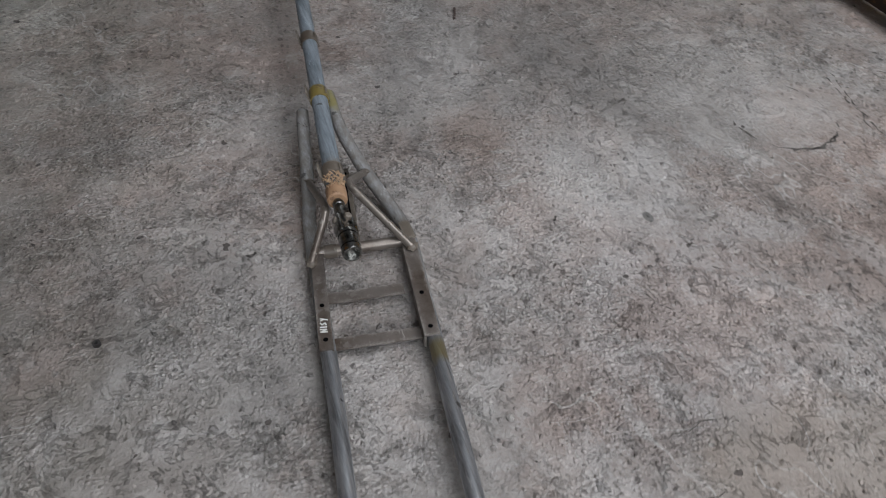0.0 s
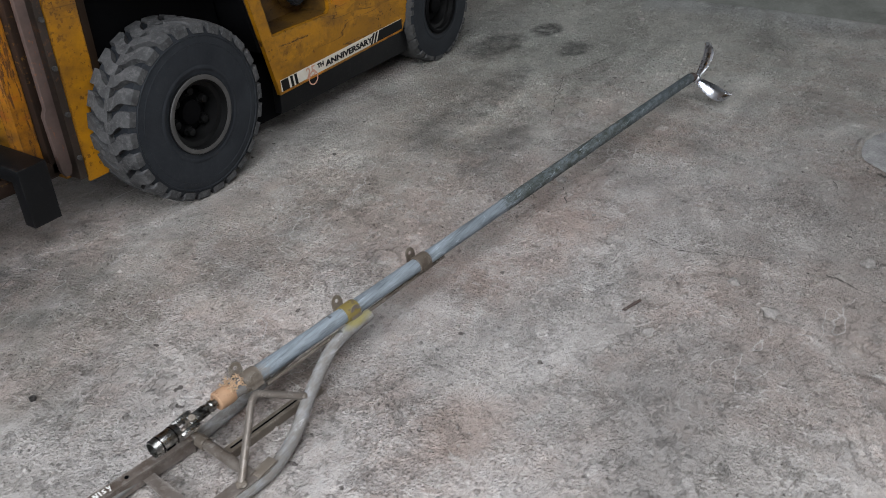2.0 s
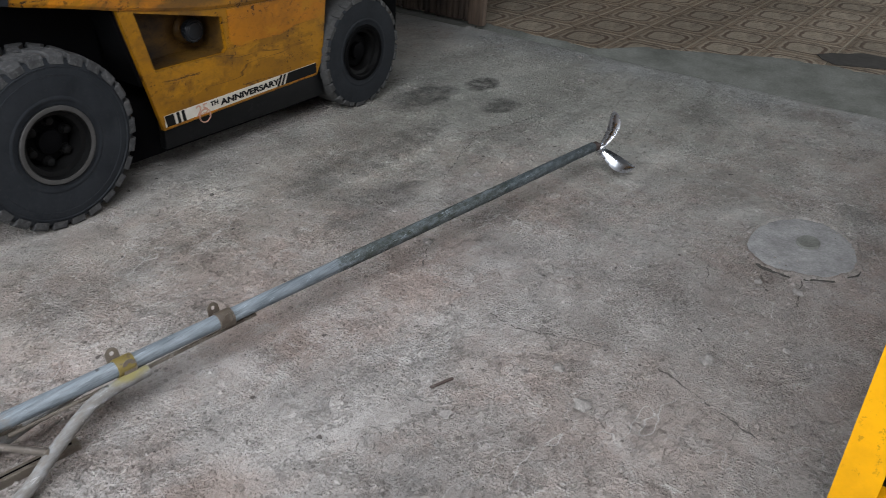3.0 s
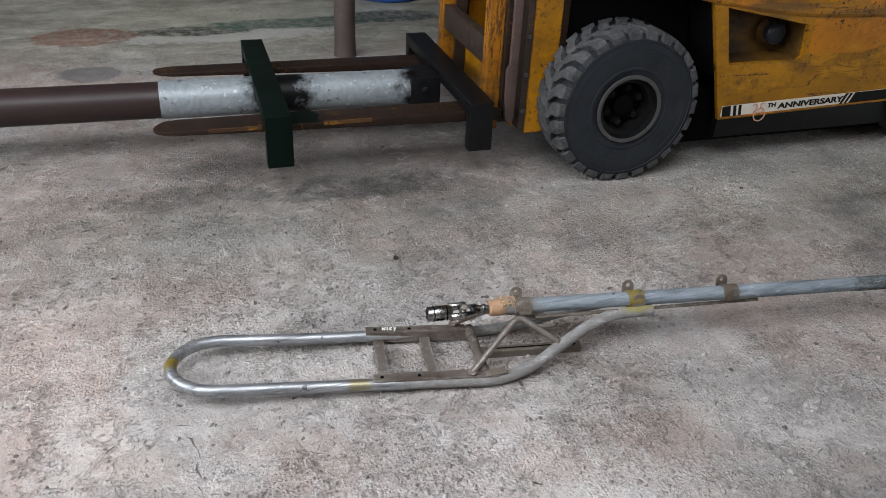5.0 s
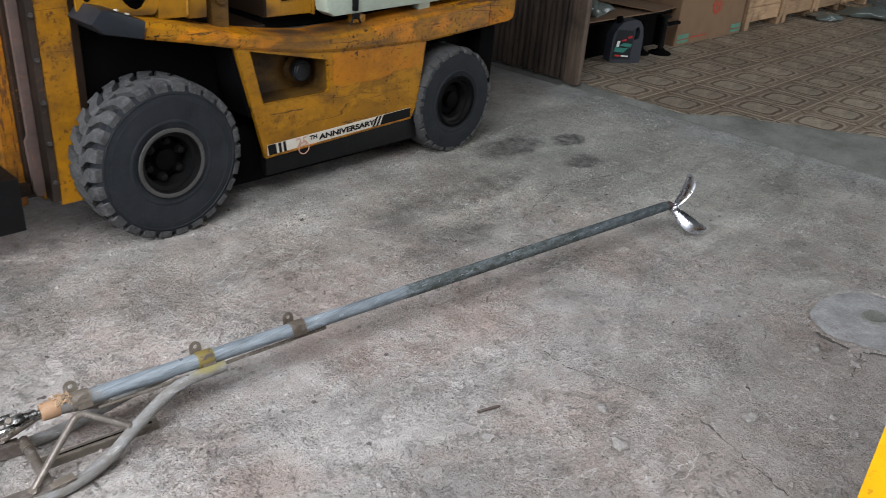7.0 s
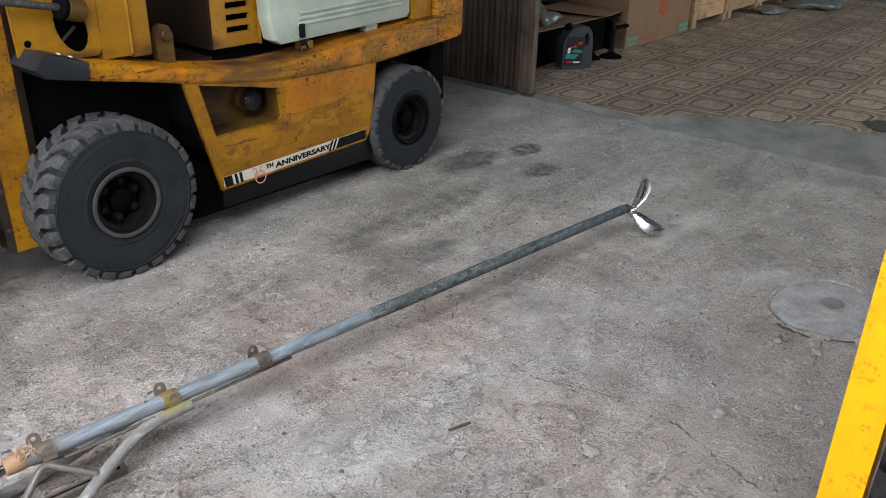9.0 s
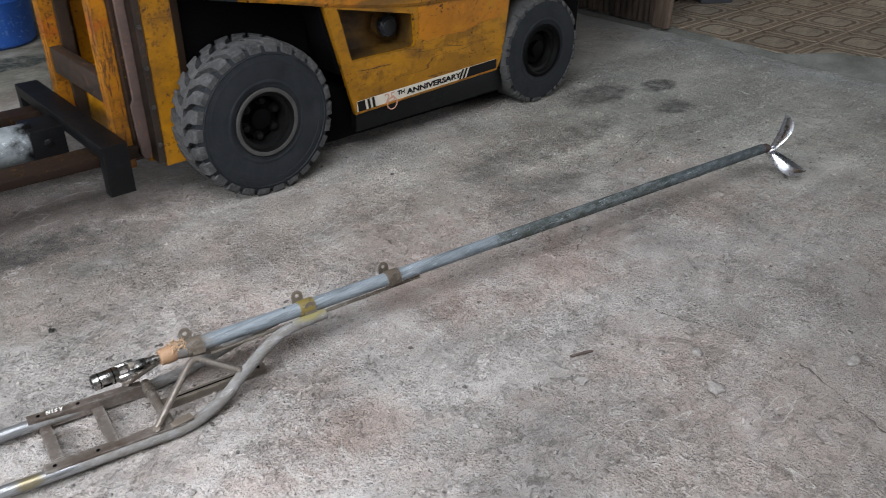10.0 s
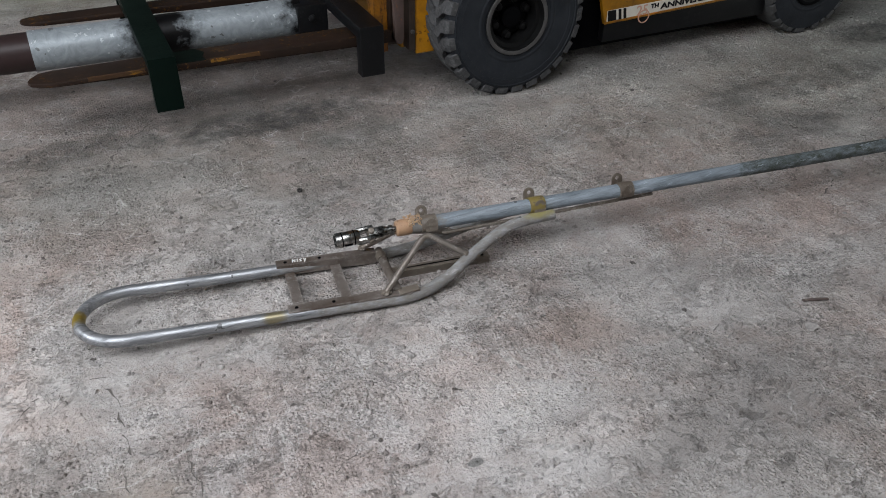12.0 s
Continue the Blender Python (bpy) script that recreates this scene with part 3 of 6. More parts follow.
TUBE = banded_tube("drawn_steel_tube", (0.190, 0.197, 0.208), (0.410, 0.420, 0.435), ((-1.24, -0.40, (0.165, 0.150, 0.132), 0.95),), 0.42, 0.70,
                   ((-1.815, -0.900, 0.055, 0.040, 0.032, 0.05, 0.95, (0.36, 0.26, 0.035)), (-1.335, -1.070, 0.045, 0.038, 0.05, 0.022, 0.6, (0.26, 0.20, 0.05)),
                    (-0.500, -1.050, 0.142, 0.075, 0.05, 0.020, 0.8, (0.25, 0.215, 0.06))))
ANGLE = worn_paint("tarnished_angle_iron", (0.250, 0.218, 0.195), (0.46, 0.43, 0.40), 0.6, (1, 6, 6), 0.42, (0.090, 0.062, 0.044), 0.95, None, 0.4, 0.3, 0.9, (), 0.6, 0.55)
STRUT = worn_paint("welded_strut_steel", (0.30, 0.265, 0.232), (0.56, 0.53, 0.49), 0.5, (4, 4, 4), 0.36, (0.080, 0.052, 0.036), 0.85, None, 0.5, 0.3, 0.0, (), 1.0, 0.6)
POLE = banded_tube("painted_shaft_tube", (0.092, 0.112, 0.128), (0.250, 0.286, 0.318),
                   ((0.22, 1.12, (0.031, 0.037, 0.027), 0.97), (1.05, 1.80, (0.028, 0.043, 0.043), 0.88), (-0.925, -0.80, (0.16, 0.14, 0.12), 0.9)), 0.55, 0.0)
CLAMPM = worn_paint("grimy_clamp_steel", (0.150, 0.125, 0.100), (0.30, 0.27, 0.23), 0.4, (3, 3, 3), 0.45, (0.050, 0.036, 0.026), 0.8, None, 0.5, 0.3, 0.7)
CLAMPY = worn_paint("yellow_passivated_clamp", (0.215, 0.165, 0.050), (0.12, 0.09, 0.05), 0.5, (3, 3, 3), 0.45, (0.09, 0.065, 0.03), 0.8, None, 0.5, 0.3, 0.6)
CHROME = metal("oily_chrome", (0.060, 0.060, 0.057), (0.52, 0.52, 0.50), 0.26, 1.0, 42, (0.020, 0.018, 0.016))
BRONZE = worn_paint("copper_bush", (0.46, 0.285, 0.170), (0.17, 0.100, 0.062), 0.9, (4, 4, 4), 0.5, (0.22, 0.115, 0.06), 0.85, None, 0.4, 0.5)
ROPE = plain("frayed_rope", (0.47, 0.325, 0.205), 0.95, 0, 0.35, 60, 0.5)
ALLOY = metal("polished_aluminium", (0.58, 0.60, 0.65), (0.74, 0.76, 0.81), 0.24, 1.0, 20)
MARK = plain("white_marker", (0.75, 0.75, 0.72), 0.7, 0, 0.1)
DECALW = plain("off_white_sticker", (0.62, 0.58, 0.50), 0.5, 0, 0.2, 30, 0)
DECALR = plain("faded_red_print", (0.52, 0.29, 0.21), 0.5, 0, 0.2, 30, 0)
BARREL = worn_paint("scuffed_blue_plastic", (0.024, 0.120, 0.50), (0.14, 0.24, 0.52), 0.0, (4, 4, 3), 0.45, (0.015, 0.05, 0.18))
GATE = wood_material("rust_brown_boards", (0.014, 0.009, 0.0065), (0.078, 0.053, 0.038), (22, 22, 0.9))
GATEPOST = wood_material("stained_brown_timber", (0.050, 0.034, 0.024), (0.165, 0.118, 0.086), (10, 10, 0.8))
CRATE = wood_material("pale_crate_timber", (0.30, 0.18, 0.095), (0.50, 0.335, 0.20), (1.5, 12, 12))
CARD = plain("brown_cardboard", (0.215, 0.132, 0.075), 0.9, 0, 0.2, 6)
CARDGREEN = plain("green_print", (0.10, 0.24, 0.17), 0.8)
CARDRED = plain("red_print", (0.42, 0.06, 0.03), 0.8)
CANM = plain("grey_plastic_bottle", (0.040, 0.045, 0.056), 0.38, 0, 0.2, 8, 0)
LABEL = plain("dark_label_print", (0.012, 0.016, 0.02), 0.35)
LABELG = plain("teal_label_print", (0.04, 0.22, 0.18), 0.35)
LABELR = plain("red_label_print", (0.48, 0.03, 0.03), 0.35)
FILM = plain("clear_plastic_bag", (0.13, 0.155, 0.145), 0.2, 0, 0.5, 8, 0.4)
TILES = tile_material()
# grime plus the recess's shade, both in one dark paint colour
RECESS = worn_paint("grimy_shaded_paint", (0.150, 0.076, 0.012), (0.03, 0.016, 0.010), 0.7, (1, 1, 3), 0.5, (0.016, 0.011, 0.008), 1.0, None, 0.3, 0.5, 0.0,
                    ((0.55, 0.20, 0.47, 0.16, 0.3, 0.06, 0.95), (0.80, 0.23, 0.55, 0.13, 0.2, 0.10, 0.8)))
# paler than the rim, for its scuffs and for its lit edge
RIMLIP = plain("scuffed_lit_rim_lip", (0.060, 0.058, 0.056), 0.5, 0.0, 0.6, 20, spec=0.3)

CRACKLINE = plain("hairline_crack", (0.105, 0.094, 0.085), 0.95, 0.0, 0.7, 60)


# ---- mesh helpers ----
def thing(name, at, label, category, group="", kind=""):
    """An Empty at a thing's base, which parents its parts."""
    ob = new(name)
    ob.location = at
    ob.empty_display_size = 0.1
    return tagged(ob, label, category, group, kind)


def linked(name, bm, material, smooth):
    me = bpy.data.meshes.new(name)
    bmesh.ops.recalc_face_normals(bm, faces=bm.faces)
    bm.to_mesh(me)
    bm.free()
    me.materials.append(material)
    if smooth:
        me.shade_smooth()
        me.set_sharp_from_angle(angle=radians(smooth))
    return new(name, me)


def part(name, bm, material, parent, label="", smooth=35):
    """One mesh, built in world coordinates, under a thing or a part."""
    ob = linked(name, bm, material, smooth)
    ob.parent = parent
    if parent.type == "EMPTY":
        ob.matrix_parent_inverse = Matrix.Translation(-parent.location)
    return tagged(ob, label)


def solid(name, bm, material, label, category, group="", kind="", smooth=35):
    """A thing that is one mesh."""
    return tagged(linked(name, bm, material, smooth), label, category, group, kind)


def add_box(bm, x0, x1, y0, y1, z0, z1, bevel=0.0, m=None):
    geo = bmesh.ops.create_cube(bm, size=1.0)["verts"]
    for v in geo:
        v.co = Vector(((x0 + x1) / 2 + v.co.x * (x1 - x0), (y0 + y1) / 2 + v.co.y * (y1 - y0), (z0 + z1) / 2 + v.co.z * (z1 - z0)))
    if bevel:
        edges = list({e for v in geo for e in v.link_edges})
        out = bmesh.ops.bevel(bm, geom=edges, offset=bevel, segments=2, profile=0.6, affect="EDGES")
        geo = list({v for f in out["faces"] for v in f.verts} | {v for v in geo if v.is_valid})
    if m is not None:
        for v in geo:
            v.co = m @ v.co
    return geo


def box(x0, x1, y0, y1, z0, z1, bevel=0.0, m=None):
    bm = bmesh.new()
    add_box(bm, x0, x1, y0, y1, z0, z1, bevel, m)
    return bm


def add_lathe(bm, profile, seg, m, closed=False, caps=True):
    """Turns (radius, height) pairs round the local z axis, then places them with m."""
    rings = []
    for r, h in profile:
        rings.append([bm.verts.new(m @ Vector((r * math.cos(2 * math.pi * i / seg), r * math.sin(2 * math.pi * i / seg), h))) for i in range(seg)])
    pairs = list(zip(rings, rings[1:])) + ([(rings[-1], rings[0])] if closed else [])
    for a, b in pairs:
        for i in range(seg):
            j = (i + 1) % seg
            bm.faces.new((a[i], a[j], b[j], b[i]))
    if caps and not closed:
        for ring in (rings[0], rings[-1]):
            bm.faces.new(ring)
    return bm


def lathe(profile, seg=32, m=None, closed=False):
    return add_lathe(bmesh.new(), profile, seg, m or Matrix.Identity(4), closed)


def along(a, b):
    """The pose whose z axis runs from a to b, with the distance."""
    a, b = Vector(a), Vector(b)
    d = b - a
    return Matrix.Translation(a) @ d.to_track_quat("Z", "Y").to_matrix().to_4x4(), d.length


def add_rod(bm, a, b, r0, r1=None, seg=16, ends=0.0):
    m, n = along(a, b)
    r1 = r0 if r1 is None else r1
    e = min(ends, n / 3)
    prof = [(r0, 0), (r1, n)] if not e else [(r0 - e, 0), (r0, e), (r1, n - e), (r1 - e, n)]
    return add_lathe(bm, prof, seg, m)


def rod(a, b, r0, r1=None, seg=16, ends=0.0):
    return add_rod(bmesh.new(), a, b, r0, r1, seg, ends)


def smoothed(points, steps=8):
    """A Catmull-Rom curve through points."""
    p = [Vector(q) for q in points]
    p = [2 * p[0] - p[1], *p, 2 * p[-1] - p[-2]]
    out = []
    for i in range(1, len(p) - 2):
        for s in range(steps):
            t = s / steps
            out.append(0.5 * (2 * p[i] + (p[i + 1] - p[i - 1]) * t + (2 * p[i - 1] - 5 * p[i] + 4 * p[i + 1] - p[i + 2]) * t * t
                              + (3 * p[i] - p[i - 1] - 3 * p[i + 1] + p[i + 2]) * t ** 3))
    out.append(p[-2])
    return out


def tube(points, r, seg=14, flat=None):
    """A tube along a line of points; flat=(t0, factor) squashes its end."""
    bm = bmesh.new()
    rings = []
    n = len(points)
    side = None
    for i, p in enumerate(points):
        d = (points[min(i + 1, n - 1)] - points[max(i - 1, 0)]).normalized()
        if side is None:
            side = d.orthogonal().normalized()
        side = (side - d * side.dot(d)).normalized()
        other = d.cross(side)
        rings.append([bm.verts.new(p + r * (math.cos(2 * math.pi * k / seg) * side + math.sin(2 * math.pi * k / seg) * other)) for k in range(seg)])
    for a, b in zip(rings, rings[1:]):
        for k in range(seg):
            j = (k + 1) % seg
            bm.faces.new((a[k], a[j], b[j], b[k]))
    bm.faces.new(rings[0])
    bm.faces.new(rings[-1])
    return bm


def add_prism(bm, outline, axis, lo, hi, m=None, bevel=0.0):
    """An outline of pairs, drawn out along axis ('x', 'y' or 'z') from lo to hi."""
    place = {"x": lambda p, h: (h, p[0], p[1]), "y": lambda p, h: (p[0], h, p[1]), "z": lambda p, h: (p[0], p[1], h)}[axis]
    a = [bm.verts.new(place(p, lo)) for p in outline]
    b = [bm.verts.new(place(p, hi)) for p in outline]
    faces = [bm.faces.new(a), bm.faces.new(b)]
    for i in range(len(a)):
        j = (i + 1) % len(a)
        faces.append(bm.faces.new((a[i], a[j], b[j], b[i])))
    verts = a + b
    if bevel:
        edges = list({e for f in faces[:2] for e in f.edges})
        bmesh.ops.recalc_face_normals(bm, faces=faces)
        out = bmesh.ops.bevel(bm, geom=edges, offset=bevel, segments=2, profile=0.6, affect="EDGES")
        verts = list({v for f in out["faces"] for v in f.verts} | {v for v in verts if v.is_valid})
    if m is not None:
        for v in verts:
            v.co = m @ v.co
    return bm


def prism(outline, axis, lo, hi, m=None, bevel=0.0):
    return add_prism(bmesh.new(), outline, axis, lo, hi, m, bevel)


def holed_panel(outline, hole, y0, y1):
    """A plate with one opening through it."""
    bm = bmesh.new()
    layers = []
    for y in (y0, y1):
        o = [bm.verts.new((x, y, z)) for x, z in outline]
        h = [bm.verts.new((x, y, z)) for x, z in hole]
        layers.append((o, h))
        eo = [bm.edges.new((o[i], o[(i + 1) % len(o)])) for i in range(len(o))]
        eh = [bm.edges.new((h[i], h[(i + 1) % len(h)])) for i in range(len(h))]
        bmesh.ops.triangle_fill(bm, edges=eo + eh, use_beauty=True)
    for k in (0, 1):
        a, b = layers[0][k], layers[1][k]
        for i in range(len(a)):
            j = (i + 1) % len(a)
            bm.faces.new((a[i], a[j], b[j], b[i]))
    return bm


def lump(center, size, seed, squash=0.6, sub=2):
    rng = random.Random(seed)
    bm = bmesh.new()
    geo = bmesh.ops.create_icosphere(bm, subdivisions=sub, radius=1.0)["verts"]
    off = Vector((rng.random() * 9, rng.random() * 9, rng.random() * 9))
    turn = rng.random() * 6.3
    for v in geo:
        k = 1 + 0.60 * noise.noise(v.co * 1.4 + off) + 0.22 * noise.noise(v.co * 4.0 + off)
        p = v.co * k
        p = Vector((p.x * math.cos(turn) - p.y * math.sin(turn), p.x * math.sin(turn) + p.y * math.cos(turn) * 1.0, max(p.z, -0.35) * squash))
        v.co = Vector(center) + p * size
    return bm


def text_on(name, words, size, m, material, parent, extrude=0.0006, stretch=1.0, bold=0.0):
    """Words in the built-in font as a mesh, placed by m."""
    cu = bpy.data.curves.new(name, "FONT")
    cu.body, cu.size, cu.extrude, cu.offset, cu.align_x, cu.align_y = words, size, extrude, bold, "CENTER", "CENTER"
    tmp = bpy.data.objects.new(name, cu)
    me = bpy.data.meshes.new_from_object(tmp)
    bpy.data.objects.remove(tmp)
    for v in me.vertices:
        v.co = m @ Vector((v.co.x * stretch, v.co.y, v.co.z))
    me.materials.append(material)
    ob = new(name, me)
    ob.parent = parent
    if parent.type == "EMPTY":
        ob.matrix_parent_inverse = Matrix.Translation(-parent.location)
    return ob


# ---- the hall: floor, walls, roof ----
def slab(name, x0, x1, y0, y1, z0, z1, material, label, category):
    return solid(name, box(x0, x1, y0, y1, z0, z1), material, label, category, kind="structure", smooth=0)


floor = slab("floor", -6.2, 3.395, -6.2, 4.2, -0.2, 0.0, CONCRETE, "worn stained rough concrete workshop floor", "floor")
slab("ground", -40, 40, -60, -6.2, -0.25, -0.03, CEMENT, "pale concrete yard in front of the hall", "ground")
slab("ground", -40, -6.2, -6.2, 60, -0.25, -0.03, CEMENT, "pale concrete yard outside the side doorway", "ground")


def roof_with_skylight():
    """Unseen roof sheets round one long open skylight, placed to shape the light."""
    bm = bmesh.new()
    for x0, x1, y0, y1 in ((-6.2, 11.4, -1.2, 4.2), (-6.2, 11.4, -6.2, -4.4), (-6.2, -5.1, -4.4, -1.2), (-0.5, 11.4, -4.4, -1.2)):
        add_box(bm, x0, x1, y0, y1, 4.2, 4.3)
    return bm


solid("ceiling", roof_with_skylight(), ROOF, "unseen grey sheet roof with a long open skylight", "ceiling", kind="structure", smooth=0)
slab("wall_back", -6.2, 3.4, 4.0, 4.2, 0.0, 4.2, WALL, "old grey plaster wall behind the forklift", "wall")
# unseen front wall, closed to keep low sky light out
slab("wall_front_left", -6.2, 3.4, -6.2, -6.0, 0.0, 4.2, WALL, "unseen old grey plaster front wall that blocks low sky light", "wall")
slab("wall_front", 3.4, 4.2, -6.2, -6.0, 0.0, 4.2, WALL, "unseen old grey plaster pier beside the room's added opening", "wall")
slab("wall_front_room_lintel", 4.2, 11.4, -6.2, -6.0, 3.6, 4.2, WALL, "unseen plaster lintel over the opening added for the fill light", "wall")
# side wall round a doorway
slab("wall_side", -6.2, -6.0, 1.5, 4.0, 0.0, 4.2, WALL, "old grey plaster side wall", "wall")
slab("wall_side_front", -6.2, -6.0, -6.0, -4.1, 0.0, 4.2, WALL, "old grey plaster side wall", "wall")
slab("wall_side_lintel", -6.2, -6.0, -4.1, 1.5, 3.7, 4.2, WALL, "plaster lintel over the side doorway", "wall")
# the tiled room
slab("floor_tiled_room_base", 3.395, 11.4, -6.0, 4.2, -0.2, -0.06, CEMENT, "cement floor of the tiled room", "floor")
slab("wall_tiled_room", 11.2, 11.4, -6.0, 4.2, -0.06, 4.2, WALL, "plaster wall of the tiled room", "wall")
slab("wall_tiled_room_back", 3.62, 11.2, 1.75, 1.9, -0.06, 4.2, WALL, "plaster wall behind the crates", "wall")
slab("wall_partition", 3.4, 3.62, 2.4, 4.0, -0.06, 4.2, WALL, "plaster partition beside the board gate", "wall")
slab("wall_partition_front", 3.4, 3.62, -6.0, -4.2, -0.06, 4.2, WALL, "plaster partition beside the tiled room's opening", "wall")


TILE_EDGE = ((0.60, 3.60), (0.49, 3.59), (0.10, 3.56), (-0.36, 3.54), (-0.59, 3.78), (-0.90, 3.95), (-1.19, 4.11), (-1.44, 4.22), (-1.65, 4.27), (-2.60, 4.36), (-4.30, 4.42))


def tile_edge(y):
    """Where the broken edge of the tiles lies."""
    for (y0, x0), (y1, x1) in zip(TILE_EDGE, TILE_EDGE[1:]):
        if y >= y1:
            return x0 + (x1 - x0) * min(1.0, max(0.0, (y0 - y) / (y0 - y1)))
    return TILE_EDGE[-1][1]


def slab_edge(y):
    """The wavering edge of the hall's concrete."""
    return 3.415 + 0.045 * max(0.0, y) + 0.022 * noise.noise(Vector((y * 1.9, 2.0, 5.0))) + 0.010 * noise.noise(Vector((y * 9.0, 7.0, 1.0)))


def ribbon(rows):
    bm = bmesh.new()
    made = [[bm.verts.new(p) for p in row] for row in rows]
    for a, b in zip(made, made[1:]):
        for k in range(len(a) - 1):
            bm.faces.new((a[k], a[k + 1], b[k + 1], b[k]))
    return bm


def slab_lip():
    """The rounded, worn end of the hall's slab."""
    rows = []
    for i in range(190):
        y = 0.55 - i * 0.025
        x = slab_edge(y)
        z = 0.003 + 0.004 * noise.noise(Vector((y * 6, 1.0, 9.0)))
        rows.append(((3.30, y, 0.0005), (x - 0.05, y, 0.003 + z), (x - 0.014, y, 0.003 + z), (x, y, z - 0.006), (x + 0.004, y, -0.06)))
    return ribbon(rows)


def channel():
    """Cement trowelled between the slab's end and the broken tiles, lower than both."""
    rows = []
    for i in range(190):
        y = 0.55 - i * 0.025
        x0, x1 = slab_edge(y) - 0.02, tile_edge(y) + 0.075 * noise.noise(Vector((y * 4.0, 3.0, 2.0))) + 0.030 * noise.noise(Vector((y * 17.0, 8.0, 4.0)))
        x1 = max(x1, x0 + 0.10)
        lift = 0.004 * noise.noise(Vector((y * 4, 6.0, 3.0)))
        rows.append(((x0, y, -0.056), (x0 + 0.25 * (x1 - x0), y, -0.046 + lift), (x0 + 0.75 * (x1 - x0), y, -0.010 + lift), (x1 - 0.012, y, 0.006), (x1, y, 0.0055), (x1 + 0.004, y, -0.003)))
    return ribbon(rows)


solid("kerb", slab_lip(), CONCRETE, "worn rounded end of the concrete slab", "kerb", kind="structure", smooth=60)
solid("cement_channel", channel(), SMEARED, "greenish cement strip along the broken tiles", "cement strip", kind="structure", smooth=60)
bm = prism([(tile_edge(y), y) for y in (0.56, 0.10, -0.36, -0.59, -0.90, -1.19, -1.44, -1.65, -2.60, -4.30)] + [(tile_edge(-4.3), -6.0), (11.2, -6.0), (11.2, 1.75), (3.62, 1.75), (3.62, 0.56)], "z", -0.058, -0.006)
slab("gate_threshold", 3.395, 3.62, 0.552, 2.4, -0.06, -0.001, CEMENT, "cement threshold under the board gate", "threshold")
solid("tile_bed", bm, CEMENT, "cement bed under the patterned tiles", "floor", kind="structure", smooth=0)


def back_ledge():
    bm = bmesh.new()
    for i in range(24):
        x = -6.0 + i * 0.39
        add_box(bm, x, x + 0.389, 3.66 + 0.012 * math.sin(i * 2.1) + max(0, -0.11 * (x + 0.6)) * 0.5, 4.0, 0.0, 0.10 + 0.004 * math.sin(i), 0.006)
    return bm


solid("back_ledge", back_ledge(), LEDGE, "pale low plastered ledge along the back wall", "ledge", kind="structure", smooth=30)


def ragged(a):
    """How far the torn rim of the patch lies out at the angle a."""
    e = Vector((math.cos(a), math.sin(a), 0.0))
    return 1 + 0.04 * math.sin(3 * a + 1) + 0.05 * noise.noise(e * 3.0) + 0.03 * noise.noise(e * 9.0)


def floor_patch(cx, cy, r, lift=1.0, wide=1.06):
    """A round cement patch a little proud of the floor, with a chipped rim and a shallow dimple."""
    bm = bmesh.new()
    rng = random.Random(11)
    seg = 90
    ks = [ragged(6.2832 * i / seg) for i in range(seg)]
    prev = None
    for f, z in ((1.06, -0.002), (1.0, 0.002), (0.9, 0.003), (0.55, 0.004), (0.30, 0.004), (0.24, 0.004)):
        ring = [bm.verts.new((cx + r * f * ks[i] * wide * math.cos(6.2832 * i / seg), cy + r * f * ks[i] * 0.92 * math.sin(6.2832 * i / seg), z * lift + 0.006 * (rng.random() - 0.5) * (z > 0.008))) for i in range(seg)]
        if prev:
            for i in range(seg):
                j = (i + 1) % seg
                bm.faces.new((prev[i], prev[j], ring[j], ring[i]))
        prev = ring
    bm.faces.new(prev)
    return bm


def crack_line(points, width, seed):
    """A thin jagged dirt-filled crack."""
    rng = random.Random(seed)
    bm = bmesh.new()
    line = []
    for (ax, ay), (bx, by) in zip(points, points[1:]):
        n = max(2, int(math.hypot(bx - ax, by - ay) / 0.016))
        for i in range(n):
            t = i / n
            line.append((ax + (bx - ax) * t + rng.uniform(-1, 1) * 0.0065, ay + (by - ay) * t + rng.uniform(-1, 1) * 0.0065))
    line.append(points[-1])
    prev = None
    for i, (x, y) in enumerate(line):
        x2, y2 = line[min(i + 1, len(line) - 1)]
        x1, y1 = line[max(i - 1, 0)]
        dx, dy = x2 - x1, y2 - y1
        n = math.hypot(dx, dy) or 1
        w = width * (0.15 + 1.5 * rng.random() ** 2) * (0.4 if i in (0, len(line) - 1) else 1)
        cur = [bm.verts.new((x - dy / n * w, y + dx / n * w, 0.0012)), bm.verts.new((x + dy / n * w, y - dx / n * w, 0.0012))]
        if prev and rng.random() > 0.22:
            bm.faces.new((prev[0], prev[1], cur[1], cur[0]))
        prev = cur
    return bm


part("cement_patch", floor_patch(1.615, -2.195, 0.207, 1.0, 1.19), PATCH, floor, "round pale cement patch in the floor")


